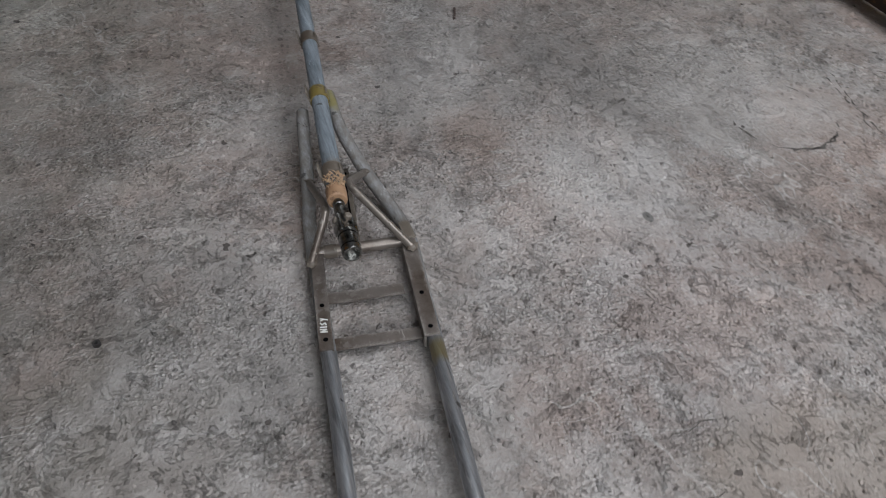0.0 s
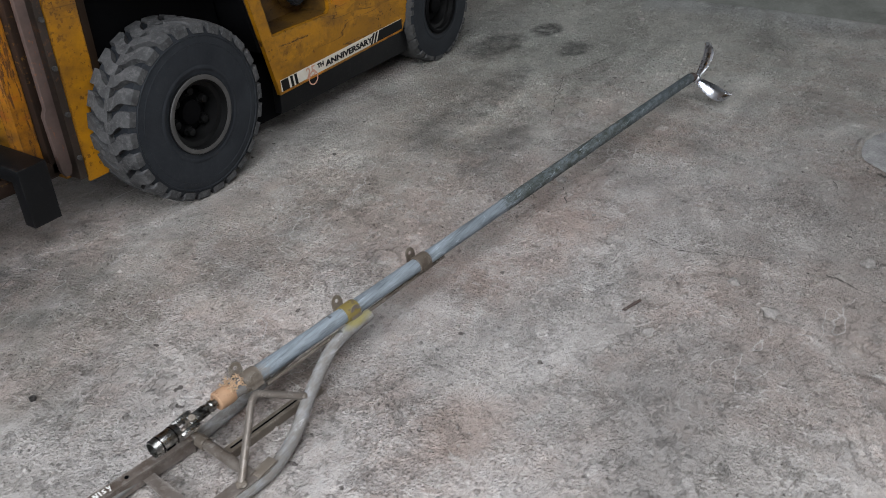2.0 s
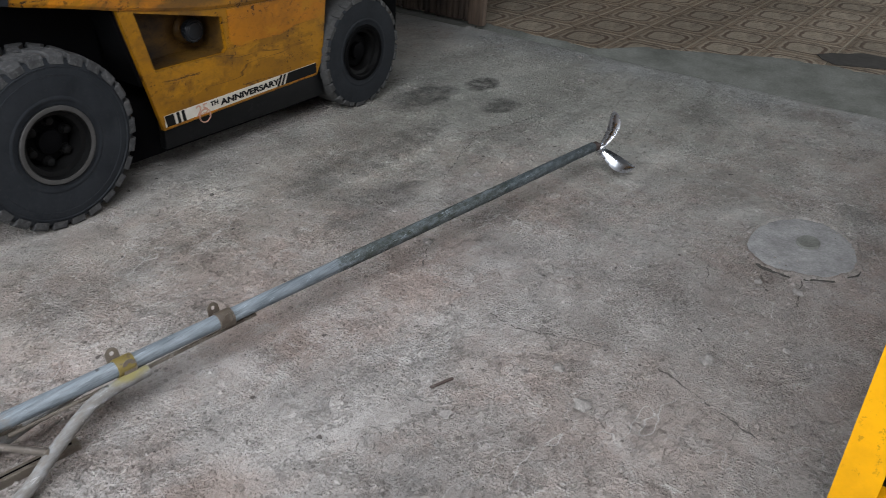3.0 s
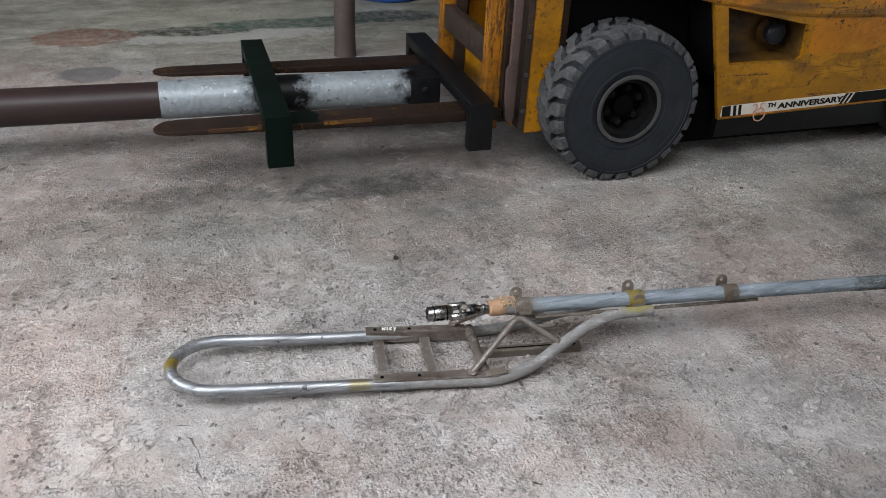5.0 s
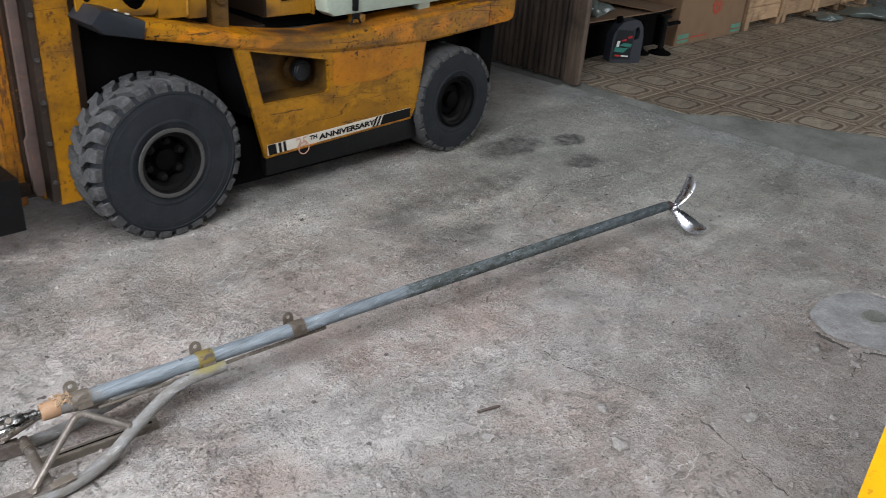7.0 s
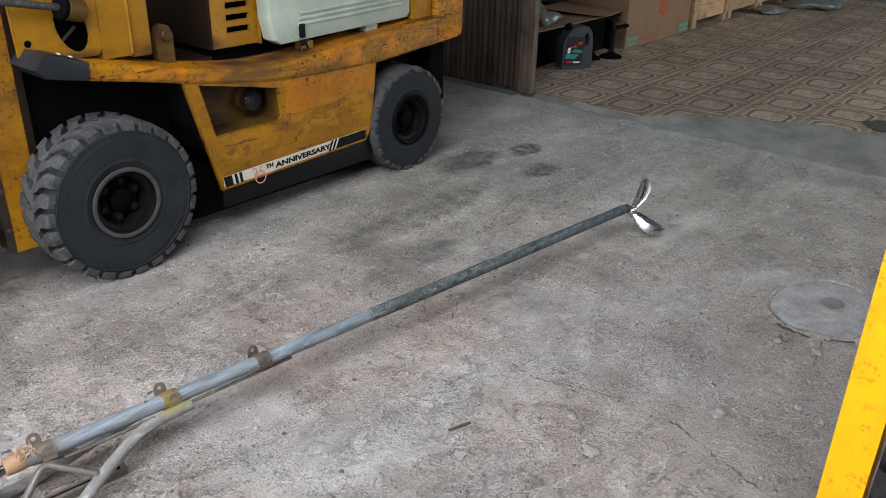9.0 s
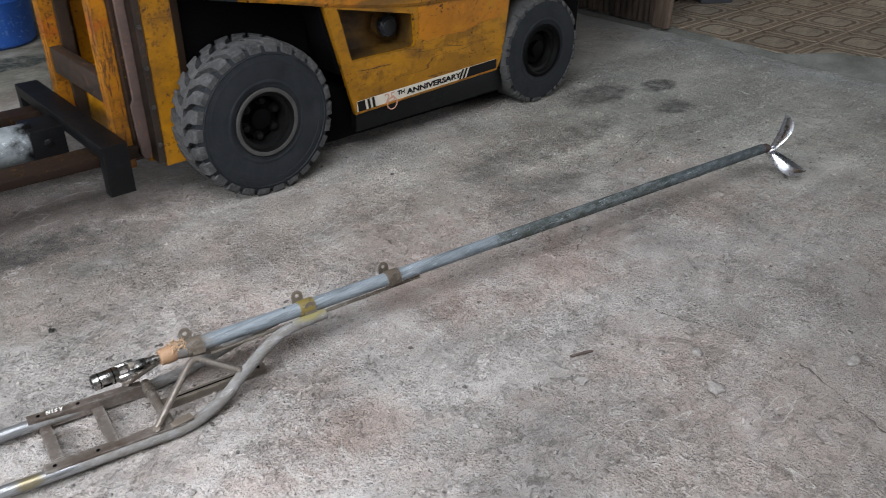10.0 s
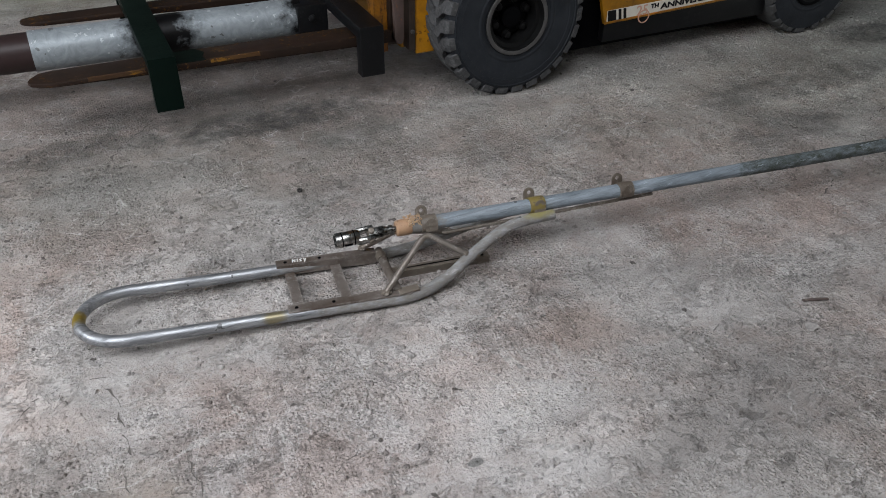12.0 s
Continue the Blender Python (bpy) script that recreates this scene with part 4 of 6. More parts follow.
def torn_lip(cx, cy, r):
    """The floor's raised, chipped lip round the patch."""
    rng = random.Random(6)
    bm = bmesh.new()
    seg = 90
    loops = []
    for i in range(seg):
        a = 6.2832 * i / seg
        k = ragged(a)
        n = noise.noise(Vector((math.cos(a) * 2.6, math.sin(a) * 2.6, 4.0)))
        high = 0.005 + 0.011 * max(0.0, 0.35 + n) + 0.003 * rng.random()
        wide = 0.006 + 0.012 * max(0.0, 0.3 + n) + 0.004 * rng.random()
        ring = []
        for d, z in ((0.012, -0.001), (0.006 + 0.008 * rng.random(), high), (-0.002, high * 0.9), (-0.008, 0.001)):
            ring.append(bm.verts.new((cx + (r * k * 1.225 + d + (wide if z < 0 else 0)) * math.cos(a), cy + (r * k * 0.945 + d + (wide if z < 0 else 0)) * math.sin(a), z)))
        loops.append(ring)
    for i in range(seg):
        p, q = loops[i], loops[(i + 1) % seg]
        for j in range(3):
            bm.faces.new((p[j], p[j + 1], q[j + 1], q[j]))
    return bm


def crevice(cx, cy, r, start=2.2):
    """The dark gap under the torn lip, on one side only."""
    bm = bmesh.new()
    prev = None
    for i in range(60):
        a = start + 2.4 * i / 59
        k = ragged(a)
        n = noise.noise(Vector((math.cos(a) * 3.6, math.sin(a) * 3.6, 9.0)))
        w = (0.004 + 0.026 * abs(n)) * math.sin(math.pi * i / 59) ** 0.7
        d0 = 0.019 + 0.008 * n
        cur = [bm.verts.new((cx + (r * k * 1.225 + d) * math.cos(a), cy + (r * k * 0.945 + d) * math.sin(a), z)) for d, z in ((d0, 0.006), (d0 + w, 0.0022))]
        if prev:
            bm.faces.new((prev[0], prev[1], cur[1], cur[0]))
        prev = cur
    return bm


part("patch_crevice", crevice(1.615, -2.195, 0.207), CRACK, floor, smooth=0)
part("patch_lip", torn_lip(1.615, -2.195, 0.207), CONCRETE, floor, "torn raised lip round the cement patch", smooth=20)
part("patch_seam", crack_line([(1.615 + 0.254 * ragged(0.1 * k) * math.cos(0.1 * k), -2.195 + 0.196 * ragged(0.1 * k) * math.sin(0.1 * k)) for k in range(64)], 0.0050, 40), CRACK, floor, smooth=0)
part("cement_patch", floor_patch(-0.765, -2.29, 0.158, 0.6), CONCRETE, floor, "smaller round cement patch in the floor")
for k0, k1, w, seed in ((5, 14, 0.0050, 41), (8, 13, 0.0030, 43), (15, 20, 0.0012, 47)):
    part("patch_seam", crack_line([(-0.765 + 0.172 * math.cos(0.3 * k), -2.29 + 0.150 * math.sin(0.3 * k)) for k in range(k0, k1 + 1)], w, seed), CRACKLINE, floor, smooth=0)
part("dimple", lathe([(0.058, 0.002), (0.050, 0.0075), (0.043, 0.0065), (0.030, 0.0035), (0.0, 0.003)], 26, pose(-0.727, -2.27, 0) @ Matrix.Diagonal((0.9, 1.05, 1, 1))), CONCRETE, floor)
dimple = lathe([(0.052, 0.0045), (0.046, 0.0105), (0.040, 0.0095), (0.030, 0.0055), (0.0, 0.005)], 26, pose(1.660, -2.205, 0) @ Matrix.Diagonal((1.15, 0.85, 1, 1)))
part("dimple", dimple, CEMENT, floor, "small oval dimple in the patch")
CRACKS = (
    (((-0.630, -2.549), (-0.744, -2.532), (-0.820, -2.525), (-0.903, -2.499)), 0.0028),
    (((1.60, -1.40), (2.10, -1.22), (2.70, -1.14), (3.40, -1.06)), 0.0012),
    (((1.16, -2.29), (1.30, -2.27), (1.43, -2.24)), 0.002),
    (((0.490, -1.493), (0.462, -1.610), (0.540, -1.838), (0.572, -1.998), (0.492, -2.224), (0.424, -2.388)), 0.0030),
    (((0.882, -0.639), (0.855, -0.774), (0.811, -0.882)), 0.0016),
    (((0.713, -1.096), (0.61, -1.144), (0.541, -1.21)), 0.0016),
    (((-0.62, -2.58), (-0.80, -2.53), (-0.95, -2.51)), 0.0025),
    (((-2.454, 0.608), (-2.40, 0.665), (-2.334, 0.643)), 0.006), (((-1.747, 0.406), (-1.765, 0.135), (-1.915, 0.095), (-2.10, 0.02)), 0.0035), (((-1.415, 0.375), (-1.564, 0.194), (-1.691, -0.014), (-1.74, -0.11)), 0.0035),
    (((-1.790, -1.100), (-1.754, -1.177), (-1.766, -1.214), (-1.756, -1.273), (-1.760, -1.317), (-1.749, -1.346), (-1.776, -1.391), (-1.770, -1.47)), 0.0030),
    (((-1.640, -1.379), (-1.633, -1.463), (-1.626, -1.559)), 0.0014),
    (((-1.276, -1.561), (-1.322, -1.588), (-1.406, -1.645)), 0.0014),
    (((-1.987, -1.160), (-1.946, -1.088), (-1.847, -1.070), (-1.756, -1.079)), 0.0016),
    (((-1.0, 0.20), (-0.85, 0.12), (-0.75, 0.16)), 0.004),
    (((1.20, -0.80), (1.75, -0.62), (2.3, -0.75)), 0.002),
    (((1.10, -2.0), (1.25, -1.96)), 0.0014),
)
for i, (pts, w) in enumerate(CRACKS):
    part("crack", crack_line(pts, w, i), CRACK if w > 0.006 else CRACKLINE, floor, smooth=0)

STONES = ((1.422, -1.406, 0.013), (0.674, -1.365, 0.008), (0.369, -1.816, 0.016), (0.676, -2.154, 0.021), (0.906, -2.206, 0.010), (0.888, -2.334, 0.012), (0.849, -2.410, 0.012),
          (1.244, -2.140, 0.013), (1.258, -2.273, 0.017), (0.944, -1.852, 0.010), (0.259, -1.950, 0.021), (1.625, -1.849, 0.010), (1.360, -1.700, 0.010), (1.792, -1.858, 0.009),
          (1.351, -0.886, 0.019), (0.731, -1.077, 0.016), (-0.002, -1.675, 0.016), (0.545, -1.286, 0.007), (-0.047, -1.459, 0.008), (-0.027, -1.522, 0.010), (0.020, -1.488, 0.007),
          (-1.502, -1.160, 0.008), (-1.045, -1.326, 0.010), (-1.202, -1.406, 0.007), (2.860, -0.620, 0.016), (3.300, -0.391, 0.014), (2.244, -1.848, 0.012), (2.331, -2.021, 0.011),
          (-0.808, -1.479, 0.009), (-0.361, -1.613, 0.010), (-0.307, -1.592, 0.010), (-0.578, -0.373, 0.007))
for i, (x, y, s) in enumerate(STONES):
    solid("stone", lump((x, y, s * 0.22), s * 1.15, i + 3, 0.62, 1 if s < 0.012 else 2), STONE, "small pale stone chip stuck on the concrete floor", "stone", "stone chips on the floor", smooth=25)

solid("rust_flake", tube([Vector((0.062, -1.578, 0.003)), Vector((0.098, -1.592, 0.005)), Vector((0.135, -1.604, 0.003))], 0.0045, 7), POSTPIPE, "thin rusty scrap lying on the concrete", "scrap")


def grit(count):
    """Exposed aggregate: low pointed bumps of the concrete itself, thicker where its skin has worn off."""
    rng = np.random.default_rng(5)
    x, y = rng.uniform(-2.9, 3.3, count * 2), rng.uniform(-2.95, 0.35, count * 2)
    keep = [noise.noise(Vector((a * 1.7, b * 1.7, 3.0))) + 0.5 * noise.noise(Vector((a * 6, b * 6, 7.0))) + 0.25 > r for a, b, r in zip(x, y, rng.random(count * 2) - 0.25)]
    x, y = x[keep][:count], y[keep][:count]
    n = len(x)
    size = 0.0030 + 0.0070 * rng.random(n) ** 2.5
    turn = rng.random(n) * 6.2832
    co = np.zeros((n, 6, 3))
    for k in range(5):
        a = turn + k * 1.25664
        r = size * (0.6 + 0.8 * rng.random(n))
        co[:, k, 0], co[:, k, 1], co[:, k, 2] = x + r * np.cos(a), y + r * np.sin(a), -0.0004
    co[:, 5, 0], co[:, 5, 1], co[:, 5, 2] = x + size * (rng.random(n) - 0.5) * 0.9, y + size * (rng.random(n) - 0.5) * 0.9, size * (0.40 + 0.55 * rng.random(n))
    base = np.arange(n)[:, None] * 6
    faces = np.concatenate([base + np.array([[k, (k + 1) % 5, 5]]) for k in range(5)])
    me = bpy.data.meshes.new("grit")
    me.from_pydata(co.reshape(-1, 3).tolist(), [], faces.tolist())
    me.materials.append(GRIT)
    return tagged(new("grit", me), "exposed aggregate and loose grit all over the concrete floor", "grit", "", "stuff")


grit(30000)


def hex_nut():
    bm = lathe([(0.0045, 0.0), (0.0095, 0.0), (0.0095, 0.008), (0.0045, 0.008)], 6, pose(-1.064, -0.403, 0.0, 0, 0, 20), closed=True)
    return bm


solid("nut", hex_nut(), NUTM, "small dark steel nut lying on the concrete", "nut", smooth=0)


# ---- the propeller shaft with its handle frame ----
shaft = thing("propeller_shaft", (-0.95, -0.98, 0.0), "long-tail boat propeller shaft with tubular steel handle frame lying on concrete", "boat propeller")
P0, P1 = Vector((-0.925, -0.961, 0.148)), Vector((1.700, -1.258, 0.129))
PD = (P1 - P0).normalized()
HUB = Vector((1.742, -1.272, 0.115))


def on_pole(x):
    return P0 + PD * ((x - P0.x) / PD.x)


part("shaft_tube", lathe([(0.0205, 0), (0.0215, 0.002), (0.0212, 1.14), (0.0228, 1.16), (0.0226, 1.9), (0.0215, 2.63), (0.018, 2.635)], 28, along(P0, P1)[0]), POLE, shaft, "grey-blue painted tube with olive worn stretch")
part("stern_bush", tube([on_pole(1.690), on_pole(1.715), HUB + Vector((-0.018, 0.003, 0.006))], 0.0185, 16), RUSTPLATE, shaft, "rusty brown bush at the propeller")

# three clamps round the tube, each with a bolted ear on top
for x, matl, lab in ((-0.838, CLAMPM, "brown tarnished clamp"), (-0.497, CLAMPY, "yellow passivated clamp"), (-0.197, CLAMPM, "brown tarnished clamp")):
    m = along(on_pole(x - 0.024), on_pole(x + 0.024))[0]
    clamp = part("clamp", lathe([(0.0215, 0), (0.0250, 0.0), (0.0257, 0.006), (0.0257, 0.042), (0.0250, 0.048), (0.0215, 0.048)], 28, m, closed=True), matl, shaft, lab)
    for k in (-1, 1):
        base = on_pole(x) + (Vector((-0.009, 0.027, 0.006)) if k > 0 else Vector((0.002, -0.0265, -0.012)))
        w = 0.018
        outline = [(-w, 0.0), (w, 0.0), (w, 0.021)] + [(w * math.cos(a), 0.021 + w * math.sin(a)) for a in (0.4, 0.8, 1.2, 1.57, 1.94, 2.34, 2.74)] + [(-w, 0.021)]
        ring = [(0.0065 * math.cos(a * 0.6283), 0.023 + 0.0065 * math.sin(a * 0.6283)) for a in range(10)]
        mm = Matrix.Translation(base) @ Matrix.Rotation(PD.to_2d().angle_signed(Vector((1, 0))), 4, "Z") @ Matrix.Rotation(radians(-12), 4, "X")
        bm = holed_panel(outline, ring, -0.0018, 0.0018)
        for v in bm.verts:
            v.co = mm @ v.co
        part("ear", bm, CLAMPM, clamp, smooth=0)

# thin rod and flat bar under the tube
bm = rod(on_pole(-0.80) + Vector((0, -0.014, -0.034)), on_pole(-0.095) + Vector((0, -0.004, -0.030)), 0.0055, seg=10)
part("under_rod", bm, CLAMPM, shaft, "thin rusty rod under the tube")

# bush, rope wrap and universal joint
part("copper_bush", lathe([(0.0195, 0), (0.0230, 0.003), (0.0240, 0.02), (0.0235, 0.042), (0.0215, 0.045)], 24, along(on_pole(-0.935), on_pole(-0.85))[0]), BRONZE, shaft, "bare copper-coloured bush")


def rope_wrap():
    """A loose tuft of fibre knotted over the bush."""
    rng = random.Random(8)
    bm = bmesh.new()
    for i in range(90):
        a = rng.uniform(0.7, 2.6)
        x = rng.uniform(-0.905, -0.862)
        p = on_pole(x) + Vector((0, math.cos(a) * 0.025, math.sin(a) * 0.025))
        q = p + Vector((rng.uniform(-0.010, 0.009), rng.uniform(-0.008, 0.011), rng.uniform(-0.002, 0.010)))
        add_rod(bm, p, p.lerp(q, 0.5) + Vector((0, 0, 0.003)), 0.0014, 0.0012, 5)
        add_rod(bm, p.lerp(q, 0.5) + Vector((0, 0, 0.003)), q, 0.0011, 0.0006, 5)
    return bm


part("rope_wrap", rope_wrap(), ROPE, shaft, "frayed straw-coloured fibre wrapping")

UJ = Vector((-1.115, -0.951, 0.149))
UD = (on_pole(-0.93) - UJ).normalized()


def uj(d):
    return UJ + UD * d


m = along(uj(0), uj(1))[0] @ Matrix.Diagonal((1.02, 1.02, 1, 1))
joint = part("universal_joint", lathe([(0.0165, 0.014), (0.0165, 0.0), (0.0195, 0.0), (0.0210, 0.003), (0.0210, 0.066), (0.0190, 0.070), (0.012, 0.072), (0.0, 0.072)], 28, m), CHROME, shaft, "oily chromed universal joint")
for d in (0.016, 0.052):
    part("groove", lathe([(0.0200, d), (0.0213, d + 0.0005), (0.0213, d + 0.0035), (0.0200, d + 0.004)], 28, m, closed=True), MATTBLACK, joint)
part("keyway", box(0.0195, 0.0222, -0.0035, 0.0035, 0.022, 0.046, 0.001, m @ pose(0, 0, 0, 0, 0, 200)), MATTBLACK, joint)
bm = bmesh.new()
for ang in (0, 180):
    mm = m @ pose(0, 0, 0.070, 0, 0, ang + 30)
    add_box(bm, 0.0100, 0.0215, -0.015, 0.015, -0.006, 0.044, 0.004, mm)
    mm2 = m @ pose(0, 0, 0.136, 180, 0, ang - 60)
    add_box(bm, 0.0080, 0.0165, -0.011, 0.011, -0.006, 0.040, 0.003, mm2)
part("yoke", bm, CHROME, joint)
bm = bmesh.new()
for ang in (30, 120):
    mm = m @ pose(0, 0, 0.104, 0, 90, 0)
    a = m @ pose(0, 0, 0.104, 0, 0, ang) @ Vector((-0.025, 0, 0))
    b = m @ pose(0, 0, 0.104, 0, 0, ang) @ Vector((0.025, 0, 0))
    add_rod(bm, a, b, 0.0085, seg=14, ends=0.002)
part("cross_pin", bm, CLAMPM, joint, "brass-coloured cross pin")
part("joint_socket", lathe([(0.010, 0.132), (0.0135, 0.134), (0.0135, 0.150), (0.0115, 0.152), (0.0115, 0.160), (0.0135, 0.162), (0.0135, 0.170), (0.009, 0.172), (0.009, 0.19), (0.0, 0.19)], 20, m), CHROME, joint)

# the long U of tube
NEAR = [(-1.70, -1.022, 0.052), (-1.543, -1.042, 0.045), (-1.366, -1.065, 0.037), (-1.17, -1.090, 0.028), (-1.03, -1.109, 0.0215), (-0.966, -1.116, 0.019),
        (-0.897, -1.111, 0.023), (-0.823, -1.093, 0.037), (-0.746, -1.068, 0.065), (-0.651, -1.045, 0.099), (-0.595, -1.038, 0.114), (-0.542, -1.038, 0.119), (-0.452, -1.042, 0.118)]
FAR = [(-1.67, -0.808, 0.052), (-1.516, -0.828, 0.044), (-1.357, -0.847, 0.036), (-1.15, -0.868, 0.027), (-1.00, -0.884, 0.019), (-0.93, -0.890, 0.017),
       (-0.851, -0.900, 0.026), (-0.787, -0.913, 0.044), (-0.712, -0.926, 0.066), (-0.636, -0.938, 0.085), (-0.56, -0.950, 0.101), (-0.50, -0.960, 0.107)]
ax = Vector((-0.991, 0.125, 0.040)).normalized()
ay = Vector((-ax.y, ax.x, 0))
mid = (Vector(NEAR[0]) + Vector(FAR[0])) / 2
arc = [mid + ax * (0.126 * math.sin(math.pi * i / 24)) + ay * (0.1078 * math.cos(math.pi * i / 24)) for i in range(1, 24)]
near_line, far_line = smoothed(NEAR, 6), smoothed(FAR, 6)
if (arc[0] - near_line[0]).length > (arc[-1] - near_line[0]).length:
    arc.reverse()
part("hoop_tube", tube(near_line[::-1] + arc + far_line, 0.0165, 16), TUBE, shaft, "long bent U of bare steel tube")

# two angle irons along the tubes with their cross bars
def angle_iron(a, b, width, height, inward):
    """An L section with its flat leg on top, the other leg hanging on the inner side."""
    a, b = Vector(a), Vector(b)
    d = (b - a).normalized()
    n = Vector((-d.y, d.x, 0)) * inward
    up = Vector((0, 0, 1))
    bm = bmesh.new()
    t = 0.004
    prof = [(0, 0), (width, 0), (width, -height), (width - t, -height), (width - t, -t), (0, -t)]
    rings = [[bm.verts.new(p + n * u + up * v) for u, v in prof] for p in (a, b)]
    for i in range(6):
        j = (i + 1) % 6
        bm.faces.new((rings[0][i], rings[0][j], rings[1][j], rings[1][i]))
    bm.faces.new(rings[0])
    bm.faces.new(rings[1])
    return bm


iron_far = part("angle_iron", angle_iron((-1.267, -0.839, 0.0525), (-0.975, -0.878, 0.0410), 0.029, 0.036, -1), ANGLE, shaft, "olive-brown angle iron with a white hand mark", smooth=0)
iron_near = part("angle_iron", angle_iron((-1.298, -1.084, 0.0525), (-0.955, -1.126, 0.0395), 0.033, 0.036, 1), ANGLE, shaft, "olive-brown angle iron", smooth=0)
for bm_at in ((-1.242, -0.857, 0.0518), (-1.143, -0.870, 0.0479)):
    part("bolt_hole", lathe([(0.0001, 0.0), (0.0052, 0.0), (0.0052, 0.0008), (0.0001, 0.0008)], 12, pose(*bm_at)), MATTBLACK, iron_far)
for bm_at in ((-1.272, -1.071, 0.0519), (-1.171, -1.083, 0.0481)):
    part("bolt_hole", lathe([(0.0001, 0.0), (0.0052, 0.0), (0.0052, 0.0008), (0.0001, 0.0008)], 12, pose(*bm_at)), MATTBLACK, iron_near)


def scribble():
    """An unreadable hand-painted mark as short strokes."""
    bm = bmesh.new()
    strokes = (((0, 0), (0.001, 0.015)), ((0.001, 0.015), (0.007, 0.001)), ((0.007, 0.001), (0.009, 0.016)), ((0.014, 0.0), (0.015, 0.015)),
               ((0.020, 0.002), (0.027, 0.003)), ((0.027, 0.003), (0.021, 0.010)), ((0.021, 0.010), (0.028, 0.014)), ((0.033, 0.014), (0.036, 0.007)), ((0.040, 0.014), (0.034, -0.003)))
    for (ax_, ay_), (bx, by) in strokes:
        d = Vector((bx - ax_, by - ay_, 0))
        n = Vector((-d.y, d.x, 0)).normalized() * 0.0015
        quad = [Vector((ax_, ay_, 0)) + n, Vector((bx, by, 0)) + n, Vector((bx, by, 0)) - n, Vector((ax_, ay_, 0)) - n]
        m2 = pose(-1.222, -0.8655, 0.0512, 0, 2.2, -8)
        lo = [bm.verts.new(m2 @ p) for p in quad]
        hi = [bm.verts.new(m2 @ (p + Vector((0, 0, 0.0006)))) for p in quad]
        bm.faces.new(hi)
        for i in range(4):
            bm.faces.new((lo[i], lo[(i + 1) % 4], hi[(i + 1) % 4], hi[i]))
    return bm


part("painted_mark", scribble(), MARK, iron_far, "white paint-pen strokes", smooth=0)


def flat_bar(a, b, width, thick):
    a, b = Vector(a), Vector(b)
    m = Matrix.Translation(a) @ (b - a).to_track_quat("X", "Z").to_matrix().to_4x4()
    return box(0, (b - a).length, -width / 2, width / 2, -thick / 2, thick / 2, 0.001, m)


for x in (-1.251, -1.116):
    part("cross_bar", angle_iron((x, -0.866, 0.0245), (x - 0.023, -1.054, 0.0245), 0.030, 0.022, 1), ANGLE, shaft, smooth=0)
cross = part("cross_tube", rod((-0.964, -0.888, 0.033), (-0.988, -1.104, 0.035), 0.0135, seg=20), STRUT, shaft, "bright worn cross tube")
part("collar", rod((-0.967, -0.912, 0.033), (-0.970, -0.940, 0.033), 0.0165, seg=20), CLAMPM, cross)
skid = part("skid_bar", flat_bar((-0.972, -0.985, 0.0125), (-0.662, -1.026, 0.0125), 0.026, 0.024), CLAMPM, shaft, "rusty lower square bar", smooth=0)
part("bolt_hole", lathe([(0.0001, 0.0), (0.0065, 0.0), (0.0065, 0.0008), (0.0001, 0.0008)], 12, pose(-0.684, -1.024, 0.0245)), MATTBLACK, skid)
part("groove", flat_bar((-0.945, -0.9886, 0.0247), (-0.710, -1.0197, 0.0247), 0.005, 0.001), MATTBLACK, skid, smooth=0)
part("tab", box(-0.990, -0.930, -1.124, -1.098, 0.038, 0.044, 0.001), CLAMPM, shaft)
# inverted V struts on both sides
for base, apex, end in (((-1.026, -1.104, 0.048), (-0.858, -0.998, 0.134), (-0.758, -1.062, 0.074)), ((-1.010, -0.874, 0.048), (-0.926, -0.935, 0.124), (-0.745, -0.924, 0.066))):
    a, b, c = Vector(base), Vector(apex), Vector(end)
    l1, l2 = a.lerp(b, 0.86), b.lerp(c, 0.16)
    line = [a, a.lerp(b, 0.5), l1] + [l1.lerp(b, t).lerp(b.lerp(l2, t), t) for t in (0.25, 0.5, 0.75)] + [l2, b.lerp(c, 0.6), c]
    part("strut", tube(line, 0.0092, 12), STRUT, shaft)
    part("weld", lump(tuple(a), 0.014, 31, 0.6), CLAMPM, shaft, smooth=60)
    part("weld", lump(tuple(c), 0.013, 33, 0.8), CLAMPM, shaft, smooth=60)


